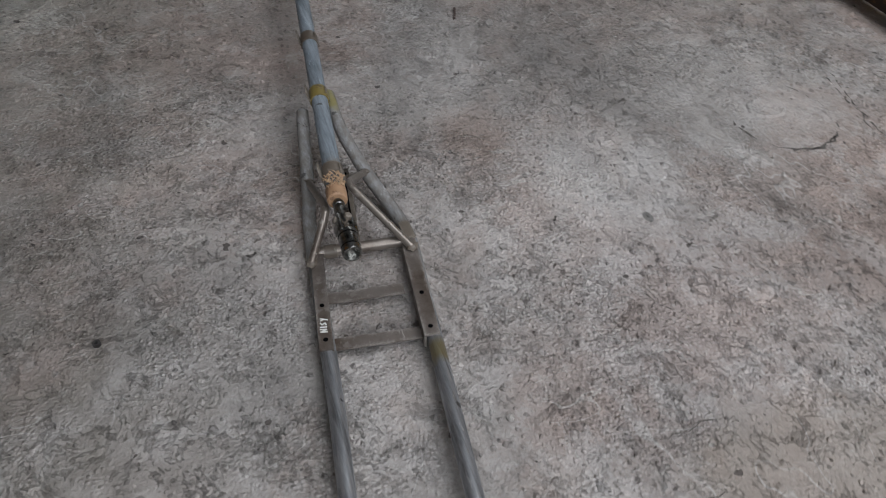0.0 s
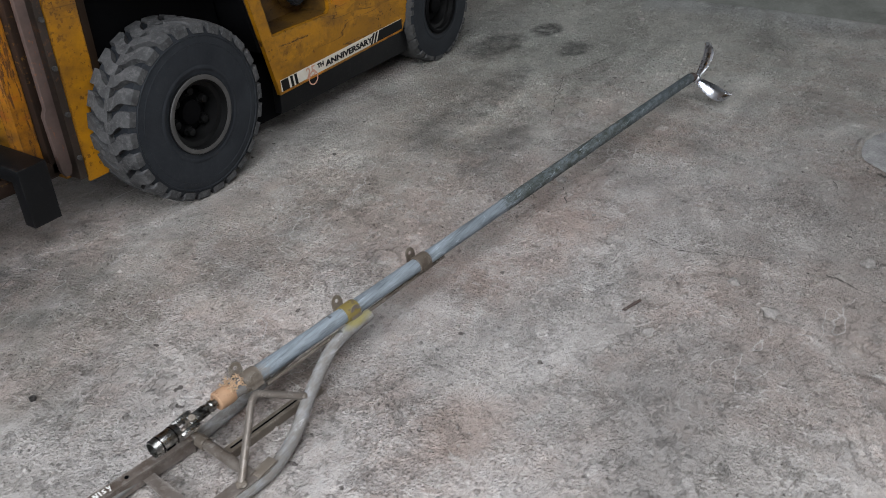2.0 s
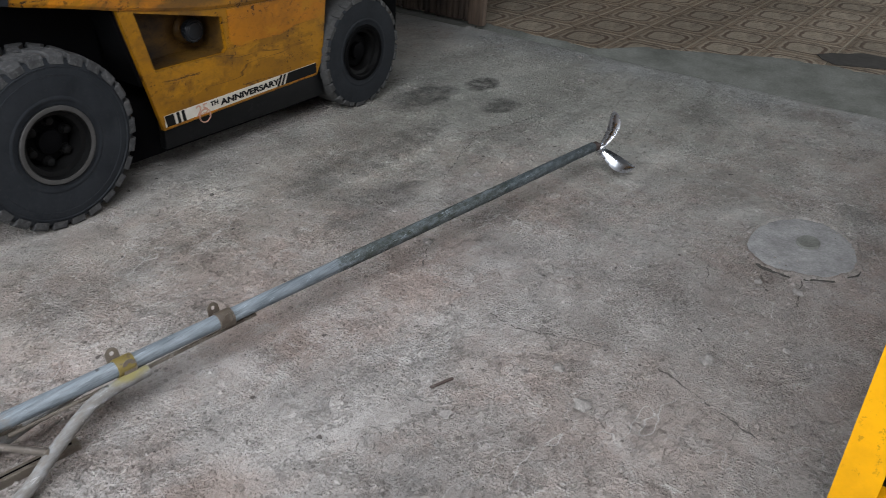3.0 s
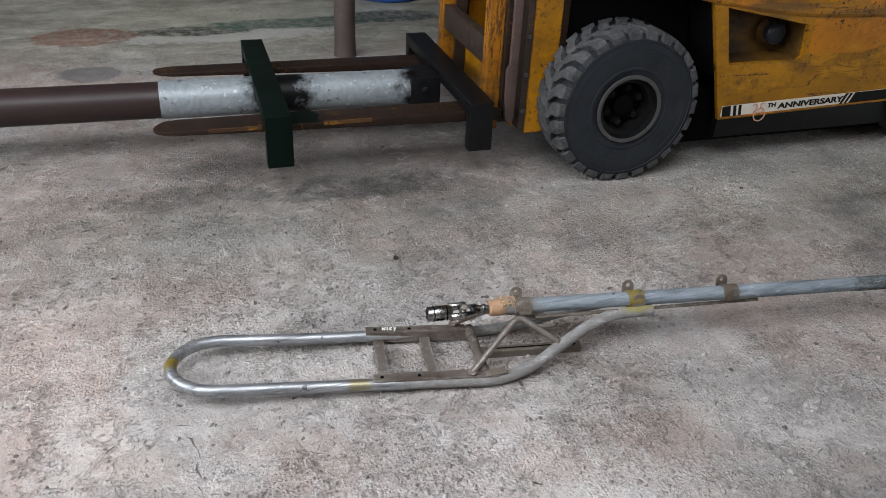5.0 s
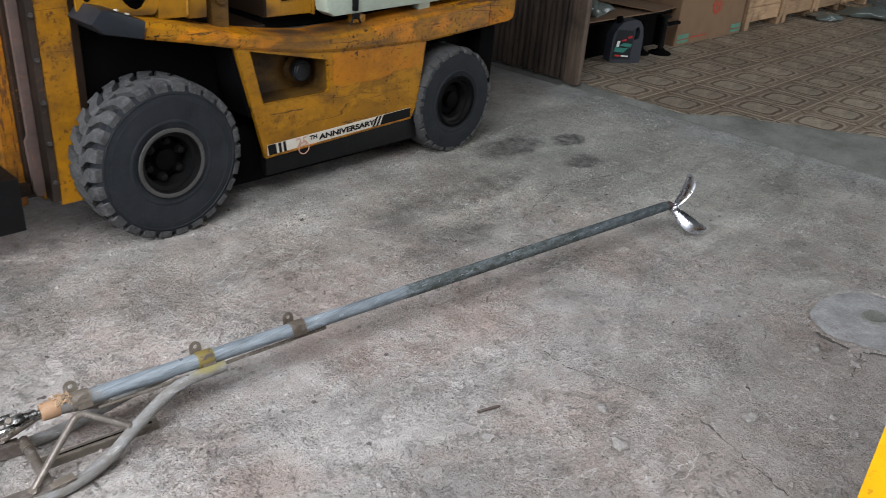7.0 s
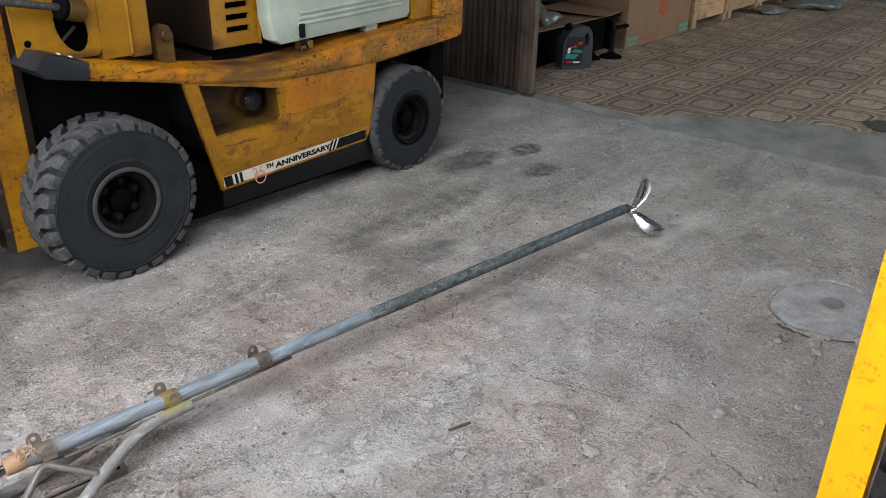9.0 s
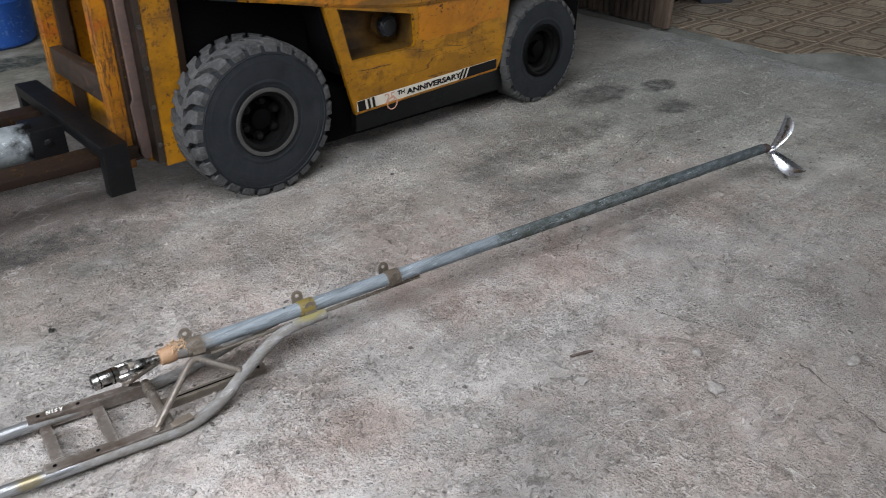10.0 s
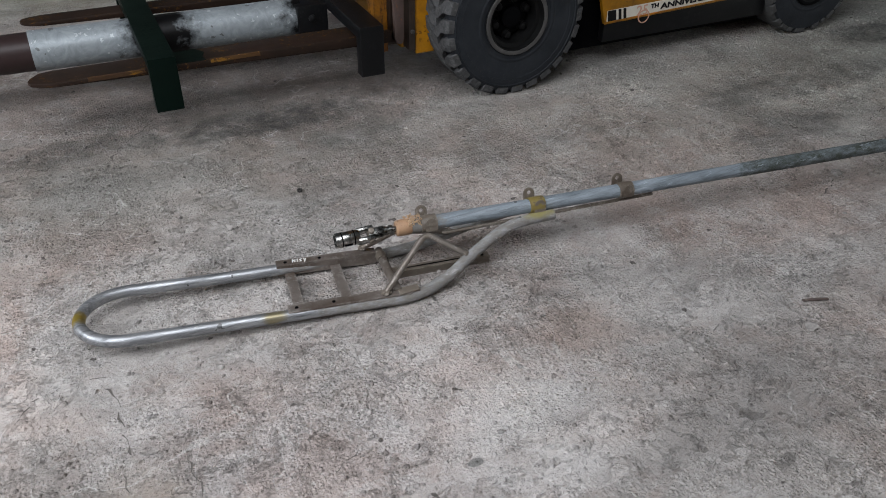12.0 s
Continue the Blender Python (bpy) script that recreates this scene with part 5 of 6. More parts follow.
def blade(root, tip_at, chord, bow, side, cup, swell):
    """A cupped propeller blade from hub to tip: chord is its half-width vector, bow its camber."""
    bm = bmesh.new()
    root, tip_at, chord, bow = Vector(root), Vector(tip_at), Vector(chord), Vector(bow)
    nu, nv = 16, 8
    grids = []
    for s in (0, 1):
        g = []
        for i in range(nu + 1):
            u = i / nu
            wide = max(0.02, math.sin(math.pi * min(1, 0.10 + 0.90 * u ** swell)) ** 0.55) if u < 1 else 0.10
            row = []
            for j in range(nv + 1):
                v = j / nv * 2 - 1
                lead = side
                p = root.lerp(tip_at, u) + chord * wide * (v + lead) + bow * (math.sin(math.pi * u) * 0.7 + cup * (1 - v * v) * wide)
                thick = 0.0030 * (1 - v * v * 0.55) * (1.25 - u * 0.7)
                row.append(bm.verts.new(p + (bow.normalized() * thick if s else -bow.normalized() * thick)))
            g.append(row)
        grids.append(g)
    for g in grids:
        for i in range(nu):
            for j in range(nv):
                bm.faces.new((g[i][j], g[i][j + 1], g[i + 1][j + 1], g[i + 1][j]))
    a, b = grids
    for i in range(nu):
        bm.faces.new((a[i][0], a[i + 1][0], b[i + 1][0], b[i][0]))
        bm.faces.new((a[i][nv], a[i + 1][nv], b[i + 1][nv], b[i][nv]))
    for j in range(nv):
        bm.faces.new((a[0][j], a[0][j + 1], b[0][j + 1], b[0][j]))
        bm.faces.new((a[nu][j], a[nu][j + 1], b[nu][j + 1], b[nu][j]))
    return bm


prop = part("propeller_hub", lathe([(0.010, -0.026), (0.0165, -0.022), (0.0175, 0.010), (0.013, 0.018), (0.009, 0.019), (0.009, 0.028), (0.004, 0.030)], 20, along(HUB, HUB + PD)[0]), ALLOY, shaft, "polished aluminium two-blade propeller")
part("hub_nut", lathe([(0.003, -0.010), (0.006, 0.0), (0.006, 0.012), (0.0105, 0.013), (0.0115, 0.006), (0.0115, -0.010)], 6, along(HUB + Vector((-0.012, -0.012, -0.006)), HUB + Vector((-0.030, -0.036, -0.012)))[0]), ALLOY, prop, smooth=20)
part("blade", blade(HUB + Vector((0.004, 0.004, 0.006)), (1.814, -1.274, 0.262), (0.0330, -0.0150, -0.0010), (-0.0085, -0.0150, 0.0060), 0.80, -0.90, 1.05), ALLOY, prop, "bright polished blade")
part("blade", blade(HUB + Vector((0.006, -0.006, 0.004)), (1.788, -1.426, 0.052), (-0.0230, 0.0000, -0.0240), (-0.0080, -0.0050, 0.0110), 1.05, 0.85, 1.35), ALLOY, prop, "bright polished blade")


# ---- wheels ----
def tyre_body(r, width, rim, worn):
    h = width / 2
    prof = [(rim, -h * 0.80), (rim + 0.012, -h * 0.93), (rim + 0.05, -h * 0.99), (r * 0.80, -h), (r * 0.90, -h * 0.97), (r * 0.945, -h * 0.86),
            (r * worn, -h * 0.4), (r * (worn + 0.003), 0), (r * worn, h * 0.4), (r * 0.945, h * 0.86), (r * 0.90, h * 0.97), (r * 0.80, h), (rim + 0.05, h * 0.99), (rim + 0.012, h * 0.93), (rim, h * 0.80)]
    return prof


LUG = ((1.002, 0.915, -0.02, 0.33), (0.985, 0.960, 0.0, 0.35), (0.90, 0.990, 0.01, 0.36), (0.66, 1.0, 0.03, 0.355), (0.50, 1.003, 0.14, 0.34), (0.34, 1.003, 0.34, 0.32), (0.18, 1.0, 0.44, 0.30), (-0.08, 0.992, 0.46, 0.26))
NIB = ((1.0, 0.955, 0.0, 0.24), (0.965, 0.972, 0.02, 0.30), (0.88, 0.988, 0.05, 0.33), (0.72, 0.998, 0.10, 0.30), (0.58, 0.999, 0.16, 0.16))


def tread_block(r, width, count, base, sections, side, fat):
    """One tread block at angle zero on a wheel that turns round the local z axis."""
    h, pitch = width / 2, 2 * math.pi / count
    bm = bmesh.new()
    rows = []
    for f, top, skew, half in sections:
        row = []
        for da, rr in ((-half, top), (half, top), (half, min(top, base) - 0.03), (-half, min(top, base) - 0.03)):
            a = pitch * (skew * 1.25 + fat * da * (0.94 if rr == top else 1.06))
            row.append(bm.verts.new((r * rr * math.cos(a), r * rr * math.sin(a), side * h * f)))
        rows.append(row)
    for p, q in zip(rows, rows[1:]):
        for k in range(4):
            j = (k + 1) % 4
            bm.faces.new((p[k], p[j], q[j], q[k]))
    bm.faces.new(rows[0])
    bm.faces.new(rows[-1])
    bmesh.ops.recalc_face_normals(bm, faces=bm.faces)
    me = bpy.data.meshes.new("tread_block")
    bm.to_mesh(me)
    bm.free()
    me.shade_smooth()
    me.set_sharp_from_angle(angle=radians(32))
    return me


def add_tread(tyre, r, width, count, axis_m, sections, jitter, material):
    """Two rows of tread blocks, offset by half a pitch: kinked ones, or the ragged stubs of a worn-out tyre."""
    rng = random.Random(count)
    pitch = 360 / count
    for side in (-1, 1):
        kinds = [tread_block(r * low, width, count, 0.93, sections, side, fat) for low, fat in (((1.0, 1.0),) if not jitter else ((1.0, 1.0), (0.994, 0.75), (1.002, 1.35)))]
        for me in kinds:
            me.materials.append(material)
        for i in range(count):
            ob = new("tread_block", rng.choice(kinds))
            ob.parent = tyre
            ob.matrix_local = axis_m @ pose(0, 0, 0, 0, 0, pitch * (i + (0.5 if side > 0 else 0) + jitter * rng.uniform(-0.5, 0.5)))


def wheel(parent, name, cx, cy, r, width, rim, count, turn, out, label, dished):
    """A wheel whose outer side looks towards y = -1 * out; cy is the middle of its width."""
    axis_m = pose(cx, cy, r * 0.985, 90 if out > 0 else -90, 0, 0) @ pose(0, 0, 0, 0, 0, turn)
    tyre = part(name, add_lathe(bmesh.new(), tyre_body(r, width, rim, 0.928 if dished else 0.985), 64, axis_m, caps=False), RUBBER, parent, label)
    add_tread(tyre, r, width, count, axis_m, LUG if dished else NIB, 0.0 if dished else 0.8, TREAD if dished else GREYTYRE)
    h = width / 2
    if not dished:
        part("tread_band", add_lathe(bmesh.new(), [(r * 0.935, -h * 0.88), (r * 0.972, -h * 0.78), (r * 0.990, -h * 0.4), (r * 0.993, 0), (r * 0.990, h * 0.4), (r * 0.972, h * 0.78), (r * 0.935, h * 0.90), (r * 0.92, 0)], 64, axis_m, closed=True), GREYTYRE, tyre, "dusty grey worn-out tread")
    part("bead_ring", add_lathe(bmesh.new(), [(rim + 0.030, h * 0.985), (rim + 0.035, h * 1.005), (rim + 0.041, h * 1.005), (rim + 0.046, h * 0.985)], 56, axis_m, closed=True), RUBBER, tyre)
    for rr in (0.775, 0.86) if dished else ():
        part("sidewall_rib", add_lathe(bmesh.new(), [(r * rr - 0.005, h * 0.975), (r * rr - 0.002, h * 1.009), (r * rr + 0.002, h * 1.009), (r * rr + 0.005, h * 0.965)], 64, axis_m, closed=True), RUBBER, tyre)
    deep = 0.062 if dished else 0.045
    rimp = part("rim", add_lathe(bmesh.new(), [(rim + 0.012, h * 0.90), (rim + 0.014, h * 1.0), (rim + 0.004, h * 1.03), (rim - 0.008, h * 0.98), (rim - 0.012, h * 0.78), (rim - 0.028, h * 0.74),
                                               (rim - 0.034, h - deep - 0.03), (rim * 0.72, h - deep - 0.045)], 56, axis_m, caps=False), RIMEDGE, tyre, "worn dark steel rim")
    part("rim_lip", add_lathe(bmesh.new(), [(rim + 0.013, h * 1.0), (rim + 0.011, h * 1.035), (rim + 0.003, h * 1.045), (rim - 0.004, h * 1.025), (rim - 0.004, h * 0.99)], 56, axis_m, closed=True), RIMLIP if dished else RIMDARK, rimp)
    part("wheel_disc", add_lathe(bmesh.new(), [(rim * 0.93, h - deep - 0.035), (rim * 0.74, h - deep - 0.030), (rim * 0.60, h - deep - 0.012), (rim * 0.36, h - deep - 0.010), (rim * 0.33, h - deep + 0.012), (rim * 0.20, h - deep + 0.016)], 40, axis_m), RIMDARK, rimp)
    for k in range(6 if dished else 0):
        a = 2 * math.pi * k / 6 + 0.3
        c = Vector((rim * 0.58 * math.cos(a), rim * 0.58 * math.sin(a), h - deep - 0.014))
        bm = bmesh.new()
        add_lathe(bm, [(0.022, 0), (0.021, 0.007), (0.016, 0.008), (0.0145, 0.026), (0.008, 0.029)], 10, axis_m @ Matrix.Translation(c))
        part("wheel_nut", bm, RIMEDGE, rimp)
    return tyre


# ---- the yellow forklift ----
fork_truck = thing("forklift", (0.85, 0.62, 0.0), "old worn yellow forklift with scraped paint and pale green cover", "forklift")
wheel(fork_truck, "front_tyre", 0.0, 0.105, 0.322, 0.21, 0.130, 26, 4, 1, "big dusty black front tyre", True)
wheel(fork_truck, "front_tyre", 0.0, 1.135, 0.322, 0.21, 0.130, 26, 9, -1, "big dusty black front tyre", True)
wheel(fork_truck, "rear_tyre", 1.70, 0.155, 0.285, 0.21, 0.126, 30, 2, 1, "dusty black rear tyre", False)
wheel(fork_truck, "rear_tyre", 1.70, 1.085, 0.285, 0.21, 0.126, 30, 7, -1, "dusty black rear tyre", False)

FY = 0.08  # the body's near side
LOWER = [(0.493, 0.205), (1.385, 0.232), (1.425, 0.300), (1.467, 0.612), (1.467, 0.640), (0.355, 0.712)]
WIN = [(0.425, 0.688), (0.838, 0.604), (0.850, 0.468), (0.830, 0.452), (0.487, 0.452)]


panel = part("side_panel", holed_panel(LOWER, WIN, FY, FY + 0.02), YELLOW, fork_truck, "scratched yellow lower side panel", smooth=0)
# recess behind the step opening, its paint darkened for shade
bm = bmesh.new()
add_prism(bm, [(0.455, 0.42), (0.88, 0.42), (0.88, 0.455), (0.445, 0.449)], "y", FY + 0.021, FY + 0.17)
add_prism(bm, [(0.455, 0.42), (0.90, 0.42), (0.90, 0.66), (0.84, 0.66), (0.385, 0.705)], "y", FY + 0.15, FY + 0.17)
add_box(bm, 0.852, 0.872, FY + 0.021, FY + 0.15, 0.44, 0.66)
part("step_recess", bm, RECESS, panel, "grimy yellow recess with its shade in the paint", smooth=0)
# added black plate stands in for the dark beside the recess
part("recess_dark_plate", prism([(0.338, 0.705), (0.352, 0.705), (0.440, 0.400), (0.426, 0.400)], "y", FY + 0.021, FY + 0.19), MATTBLACK, panel, smooth=0)
CAPM = pose(0.765, FY + 0.15, 0.542, 90, 0, 0)
cap = part("filler_cap", lathe([(0.030, 0.0), (0.040, 0.002), (0.040, 0.036), (0.046, 0.038), (0.047, 0.056), (0.043, 0.062), (0.038, 0.060), (0.034, 0.065), (0.014, 0.067)], 28, CAPM), FENDER, panel, "round blue-black filler cap")
part("filler_collar", lathe([(0.041, 0.0), (0.064, 0.0), (0.064, 0.006), (0.052, 0.020), (0.041, 0.022)], 28, CAPM, closed=True), RECESS, panel, "grimy yellow filler collar")
for k in range(14):
    part("grip", box(0.0455, 0.0500, -0.0045, 0.0045, 0.040, 0.056, 0.001, CAPM @ pose(0, 0, 0, 0, 0, 360 / 14 * k)), FENDER, cap, smooth=0)

# upper band: a folded beam that sags to the middle and rises to the rear
BAND_TOP = [(-0.03, 0.855), (0.15, 0.822), (0.36, 0.772), (0.57, 0.738), (0.78, 0.716), (0.95, 0.722), (1.18, 0.742), (1.48, 0.766), (1.93, 0.800)]
BAND_LOW = [(-0.03, 0.786), (0.15, 0.752), (0.345, 0.708), (0.57, 0.672), (0.78, 0.645), (0.95, 0.634), (1.18, 0.628), (1.48, 0.622), (1.93, 0.652)]


def band():
    bm = bmesh.new()
    rows = []
    for (x, zt), (_, zl) in zip(BAND_TOP, BAND_LOW):
        sect = [(FY + 0.04, zl), (FY - 0.004, zl), (FY - 0.010, zl + 0.012), (FY - 0.010, zt - 0.025), (FY + 0.004, zt - 0.006), (FY + 0.03, zt), (FY + 0.16, zt + 0.004), (FY + 0.16, zt - 0.03)]
        rows.append([bm.verts.new((x, y, z)) for y, z in sect])
    for a, b in zip(rows, rows[1:]):
        for i in range(len(a)):
            j = (i + 1) % len(a)
            bm.faces.new((a[i], a[j], b[j], b[i]))
    bm.faces.new(rows[0])
    bm.faces.new(rows[-1])
    return bm


part("side_beam", band(), ORANGE, fork_truck, "repainted orange-yellow side beam with scraped edge", smooth=18)
# orange patch panel, slightly proud
part("patch_panel", prism([(0.865, 0.628), (1.462, 0.622), (1.450, 0.505), (1.26, 0.498), (1.16, 0.470), (1.02, 0.474), (0.93, 0.462), (0.868, 0.486)], "y", FY - 0.003, FY + 0.004), PATCHED, panel, "bright orange repainted patch", smooth=0)
part("beam_seam", prism([(0.36, 0.7065), (0.78, 0.6435), (0.95, 0.6325), (1.465, 0.6208), (1.465, 0.6262), (0.95, 0.6385), (0.78, 0.6495), (0.36, 0.7125)], "y", FY - 0.0035, FY + 0.002), RECESS, panel, "dark seam under the beam", smooth=0)
part("sill", box(0.50, 1.44, FY + 0.012, FY + 0.05, 0.118, 0.236, 0.004), BLACKP, fork_truck, "black sill under the side panel")
# sticker along the lower edge
DA = math.atan2(0.232 - 0.205, 1.385 - 0.493)
DM = pose(0.493, FY - 0.003, 0.212, 0, -math.degrees(DA), 0)
decal = part("sticker", box(0.008, 0.885, 0.0, 0.003, 0.006, 0.054, 0, DM), DECALW, panel, "faded white anniversary sticker", smooth=0)
for x0, x1 in ((0.008, 0.050), (0.064, 0.078), (0.090, 0.104)):
    part("sticker_bar", prism([(x0 + 0.006, 0.0065), (x1 + 0.006, 0.0065), (x1, 0.0535), (x0, 0.0535)], "y", -0.002, 0.0, DM), GLOSSBLACK, decal, smooth=0)
for x0, x1 in ((0.640, 0.652), (0.664, 0.676), (0.690, 0.885)):
    slant = 0.012 if x1 < 0.8 else 0.0
    part("sticker_bar", prism([(x0 - 0.012, 0.0065), (x1 - slant, 0.0065), (x1 + slant, 0.0535), (x0 + 0.012, 0.0535)], "y", -0.002, 0.0, DM), GLOSSBLACK, decal, smooth=0)
part("sticker_edge", box(0.008, 0.885, -0.002, 0.0, 0.0, 0.005, 0, DM), ORANGE, decal, smooth=0)
text_on("sticker_lettering", "TH", 0.027, DM @ pose(0.262, -0.001, 0.036, 90, 0, 0), GLOSSBLACK, decal, stretch=1.2, bold=0.0012)
text_on("sticker_lettering", "ANNIVERSARY", 0.035, DM @ pose(0.468, -0.001, 0.028, 90, 0, 0), GLOSSBLACK, decal, stretch=1.50, bold=0.0014)
text_on("sticker_numeral", "25", 0.066, DM @ pose(0.195, -0.001, 0.025, 90, 0, 0), DECALR, decal)
part("sticker_ring", lathe([(0.026, -0.001), (0.031, -0.001), (0.031, 0.001), (0.026, 0.001)], 28, DM @ pose(0.205, -0.002, -0.002, 90, 0, 0), closed=True), DECALR, decal)

# chassis, arches and belly: near-black blocks put in for the shade below the body
part("chassis", box(0.36, 2.00, FY + 0.20, 1.10, 0.30, 0.70, 0.01), MATTBLACK, fork_truck, "near-black chassis block, shade in its colour", smooth=0)
part("belly", box(0.36, 2.00, FY + 0.12, 1.09, 0.055, 0.305, 0.01), MATTBLACK, fork_truck, "added near-black plate closing off light below", smooth=0)
part("front_axle", box(-0.16, 0.40, 0.26, 0.98, 0.09, 0.62, 0.02), MATTBLACK, fork_truck, "near-black drive axle, shade in its colour", smooth=0)
part("arch_dark_plate", box(-0.22, 0.36, 0.24, 0.30, 0.35, 0.78), MATTBLACK, fork_truck, smooth=0)
part("arch_dark_roof", box(-0.20, 0.37, 0.30, 1.10, 0.70, 0.735), MATTBLACK, fork_truck, smooth=0)
part("rear_arch_dark_plate", box(1.42, 2.06, 0.26, 0.34, 0.22, 0.70), MATTBLACK, fork_truck, smooth=0)
part("far_side_panel", prism([(x, z) for x, z in LOWER], "y", 1.14, 1.16), YELLOW, fork_truck, smooth=0)
part("far_side_beam", box(-0.03, 1.93, 1.05, 1.17, 0.66, 0.80, 0.01), ORANGE, fork_truck, smooth=0)
part("deck", box(0.37, 1.93, 0.21, 1.08, 0.69, 0.712), DECKM, fork_truck, "oily steel deck plate", smooth=0)
# counterweight at the rear
part("counterweight", prism([(1.935, 0.652), (2.10, 0.664), (2.138, 0.676), (2.150, 0.71), (2.150, 1.15), (1.935, 1.20)], "y", FY - 0.008, 1.17, None, 0.012), ORANGE, fork_truck, "scuffed orange counterweight corner")
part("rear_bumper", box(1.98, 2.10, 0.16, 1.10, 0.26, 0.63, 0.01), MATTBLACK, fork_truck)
part("rear_pillar", box(1.78, 1.925, FY + 0.03, FY + 0.14, 0.79, 1.30, 0.008), COWLP, fork_truck)

# mudguard of faded rubber
guard = part("mudguard", prism([(-0.250, 0.868), (-0.208, 0.828), (-0.056, 0.797), (-0.044, 0.862), (-0.150, 0.905), (-0.208, 0.916)], "y", 0.02, 0.24, None, 0.017), FENDER, fork_truck, "faded black rubber mudguard")
for x, y, z in ((-0.123, 0.090, 0.897), (-0.076, 0.104, 0.878)):
    part("guard_bolt", lathe([(0.0085, 0.0), (0.0085, 0.004), (0.005, 0.006)], 10, pose(x, y, z - 0.003, 0, 20, 0)), DECALW, guard, "pale bolt head")
# cowl: front upright with an oval opening, and a folded side plate
COWL = [(-0.232, 0.86), (0.06, 0.856), (0.095, 0.90), (0.10, 1.02), (0.105, 1.45), (-0.250, 1.45)]
OVAL = [(-0.026 + 0.060 * math.cos(a) - 0.020 * math.sin(a), 0.968 + 0.092 * math.sin(a)) for a in [2 * math.pi * k / 16 for k in range(16)]]
part("cowl_plate", holed_panel(COWL, OVAL, 0.155, 0.170), COWLP, fork_truck, "yellow cowl plate with an oval opening", smooth=0)
part("mast_stay", box(-0.243, -0.214, 0.200, 0.235, 0.30, 1.45, 0.004), GREASESHADE, fork_truck, "dark brown upright stay", smooth=0)
# thin rod added so that the post's edge shows a bright line
part("cowl_seam", rod((0.197, 0.153, 0.845), (0.197, 0.153, 1.45), 0.007, seg=12), COWLP, fork_truck)
# black plate paints the shade seen through the oval opening
part("cowl_dark", box(-0.16, 0.07, 0.20, 0.21, 0.86, 1.15), MATTBLACK, fork_truck, "black plate for the dark space behind the opening", smooth=0)
part("brake_rod", rod((-0.07, 0.19, 0.905), (0.00, 0.185, 0.965), 0.006, seg=10), NUTM, fork_truck, "bare steel rod")
part("cowl_post", prism([(0.075, 0.150), (0.195, 0.150), (0.215, 0.165), (0.215, 0.28), (0.075, 0.28)], "z", 0.835, 1.45, None, 0.004), COWLP, fork_truck, "flat yellow cowl upright")
part("cowl_edge", box(0.200, 0.285, 0.158, 0.30, 0.825, 1.45, 0.005), COWLP, fork_truck)
part("tilt_cylinder", rod((-0.30, 0.105, 1.095), (-0.05, 0.120, 1.042), 0.014, seg=14), NUTM, fork_truck, "steel tilt cylinder rod")
part("gland_ring", rod((-0.082, 0.117, 1.050), (-0.060, 0.120, 1.044), 0.043, seg=24, ends=0.005), MATTBLACK, fork_truck, "black rubber gland ring")
part("tilt_gland", rod((-0.062, 0.118, 1.0445), (0.010, 0.128, 1.024), 0.040, seg=24, ends=0.006), RECESS, fork_truck, "greasy orange tilt cylinder gland")
part("cowl_hole", lathe([(0.0001, 0), (0.013, 0), (0.013, 0.001), (0.0001, 0.001)], 16, pose(-0.194, 0.155, 0.931, 90, 0, 0)), MATTBLACK, fork_truck)
# ear and pin take the dark paint to show the shade there
part("hinge_ear", prism([(0.325, 0.740), (0.405, 0.740), (0.405, 0.885), (0.390, 0.918), (0.365, 0.928), (0.340, 0.918), (0.325, 0.885)], "y", 0.19, 0.23, None, 0.005), RECESS, fork_truck)
part("hinge_pin", rod((0.365, 0.17, 0.885), (0.365, 0.21, 0.885), 0.022, seg=16, ends=0.004), RECESS, fork_truck)
part("pedal_box", box(0.29, 0.62, 0.245, 0.9, 0.712, 0.752, 0.006), GREASESHADE, fork_truck, "oily dark floor plate")


def slotted_cover():
    """Engine cover side with four louvre slots through it."""
    bm = bmesh.new()
    z = 0.782
    for i in range(6):
        tall = 0.060 if i == 0 else 0.026
        add_box(bm, 0.700, 0.822, 0.235, 0.25, z, z + tall)
        z += tall + 0.026
    add_box(bm, 0.62, 0.700, 0.235, 0.25, 0.782, z + 0.2)
    add_box(bm, 0.822, 0.868, 0.235, 0.25, 0.782, z + 0.2)
    add_box(bm, 0.700, 0.822, 0.235, 0.25, z, z + 0.2)
    add_box(bm, 0.868, 0.880, 0.225, 0.26, 0.775, z + 0.2, 0.004)
    return bm


part("engine_cover", slotted_cover(), COWLP, fork_truck, "yellow engine cover with louvre slots", smooth=0)
part("engine_cover_inside", box(0.623, 1.75, 0.29, 1.0, 0.72, 1.30), MATTBLACK, fork_truck, smooth=0)
# front face coloured dark for the cowl post's shade on it
part("engine_cover_front", box(0.608, 0.622, 0.235, 1.0, 0.782, 1.25), GREASESHADE, fork_truck, smooth=0)


def mint_cover():
    """A pressed side door with a rounded rim and three ribs."""
    bm = bmesh.new()
    add_prism(bm, [(0.845, 1.10), (0.850, 0.90), (0.872, 0.800), (0.905, 0.780), (1.74, 0.806), (1.765, 0.83), (1.755, 1.10)], "y", 0.118, 0.215, None, 0.014)
    return bm


cover = part("side_cover", mint_cover(), MINT, fork_truck, "pale green ribbed side cover")
for k in range(3):
    part("rib", box(-0.34 + 0.008 * k, 0.37, -0.007, 0.01, -0.007, 0.007, 0.004, pose(1.34, 0.118, 0.870 + 0.024 * k, 0, -1.8, 0)), MINT, cover)
bm = bmesh.new()
add_box(bm, 1.005, 1.030, 0.098, 0.117, 0.80, 0.862, 0.004)
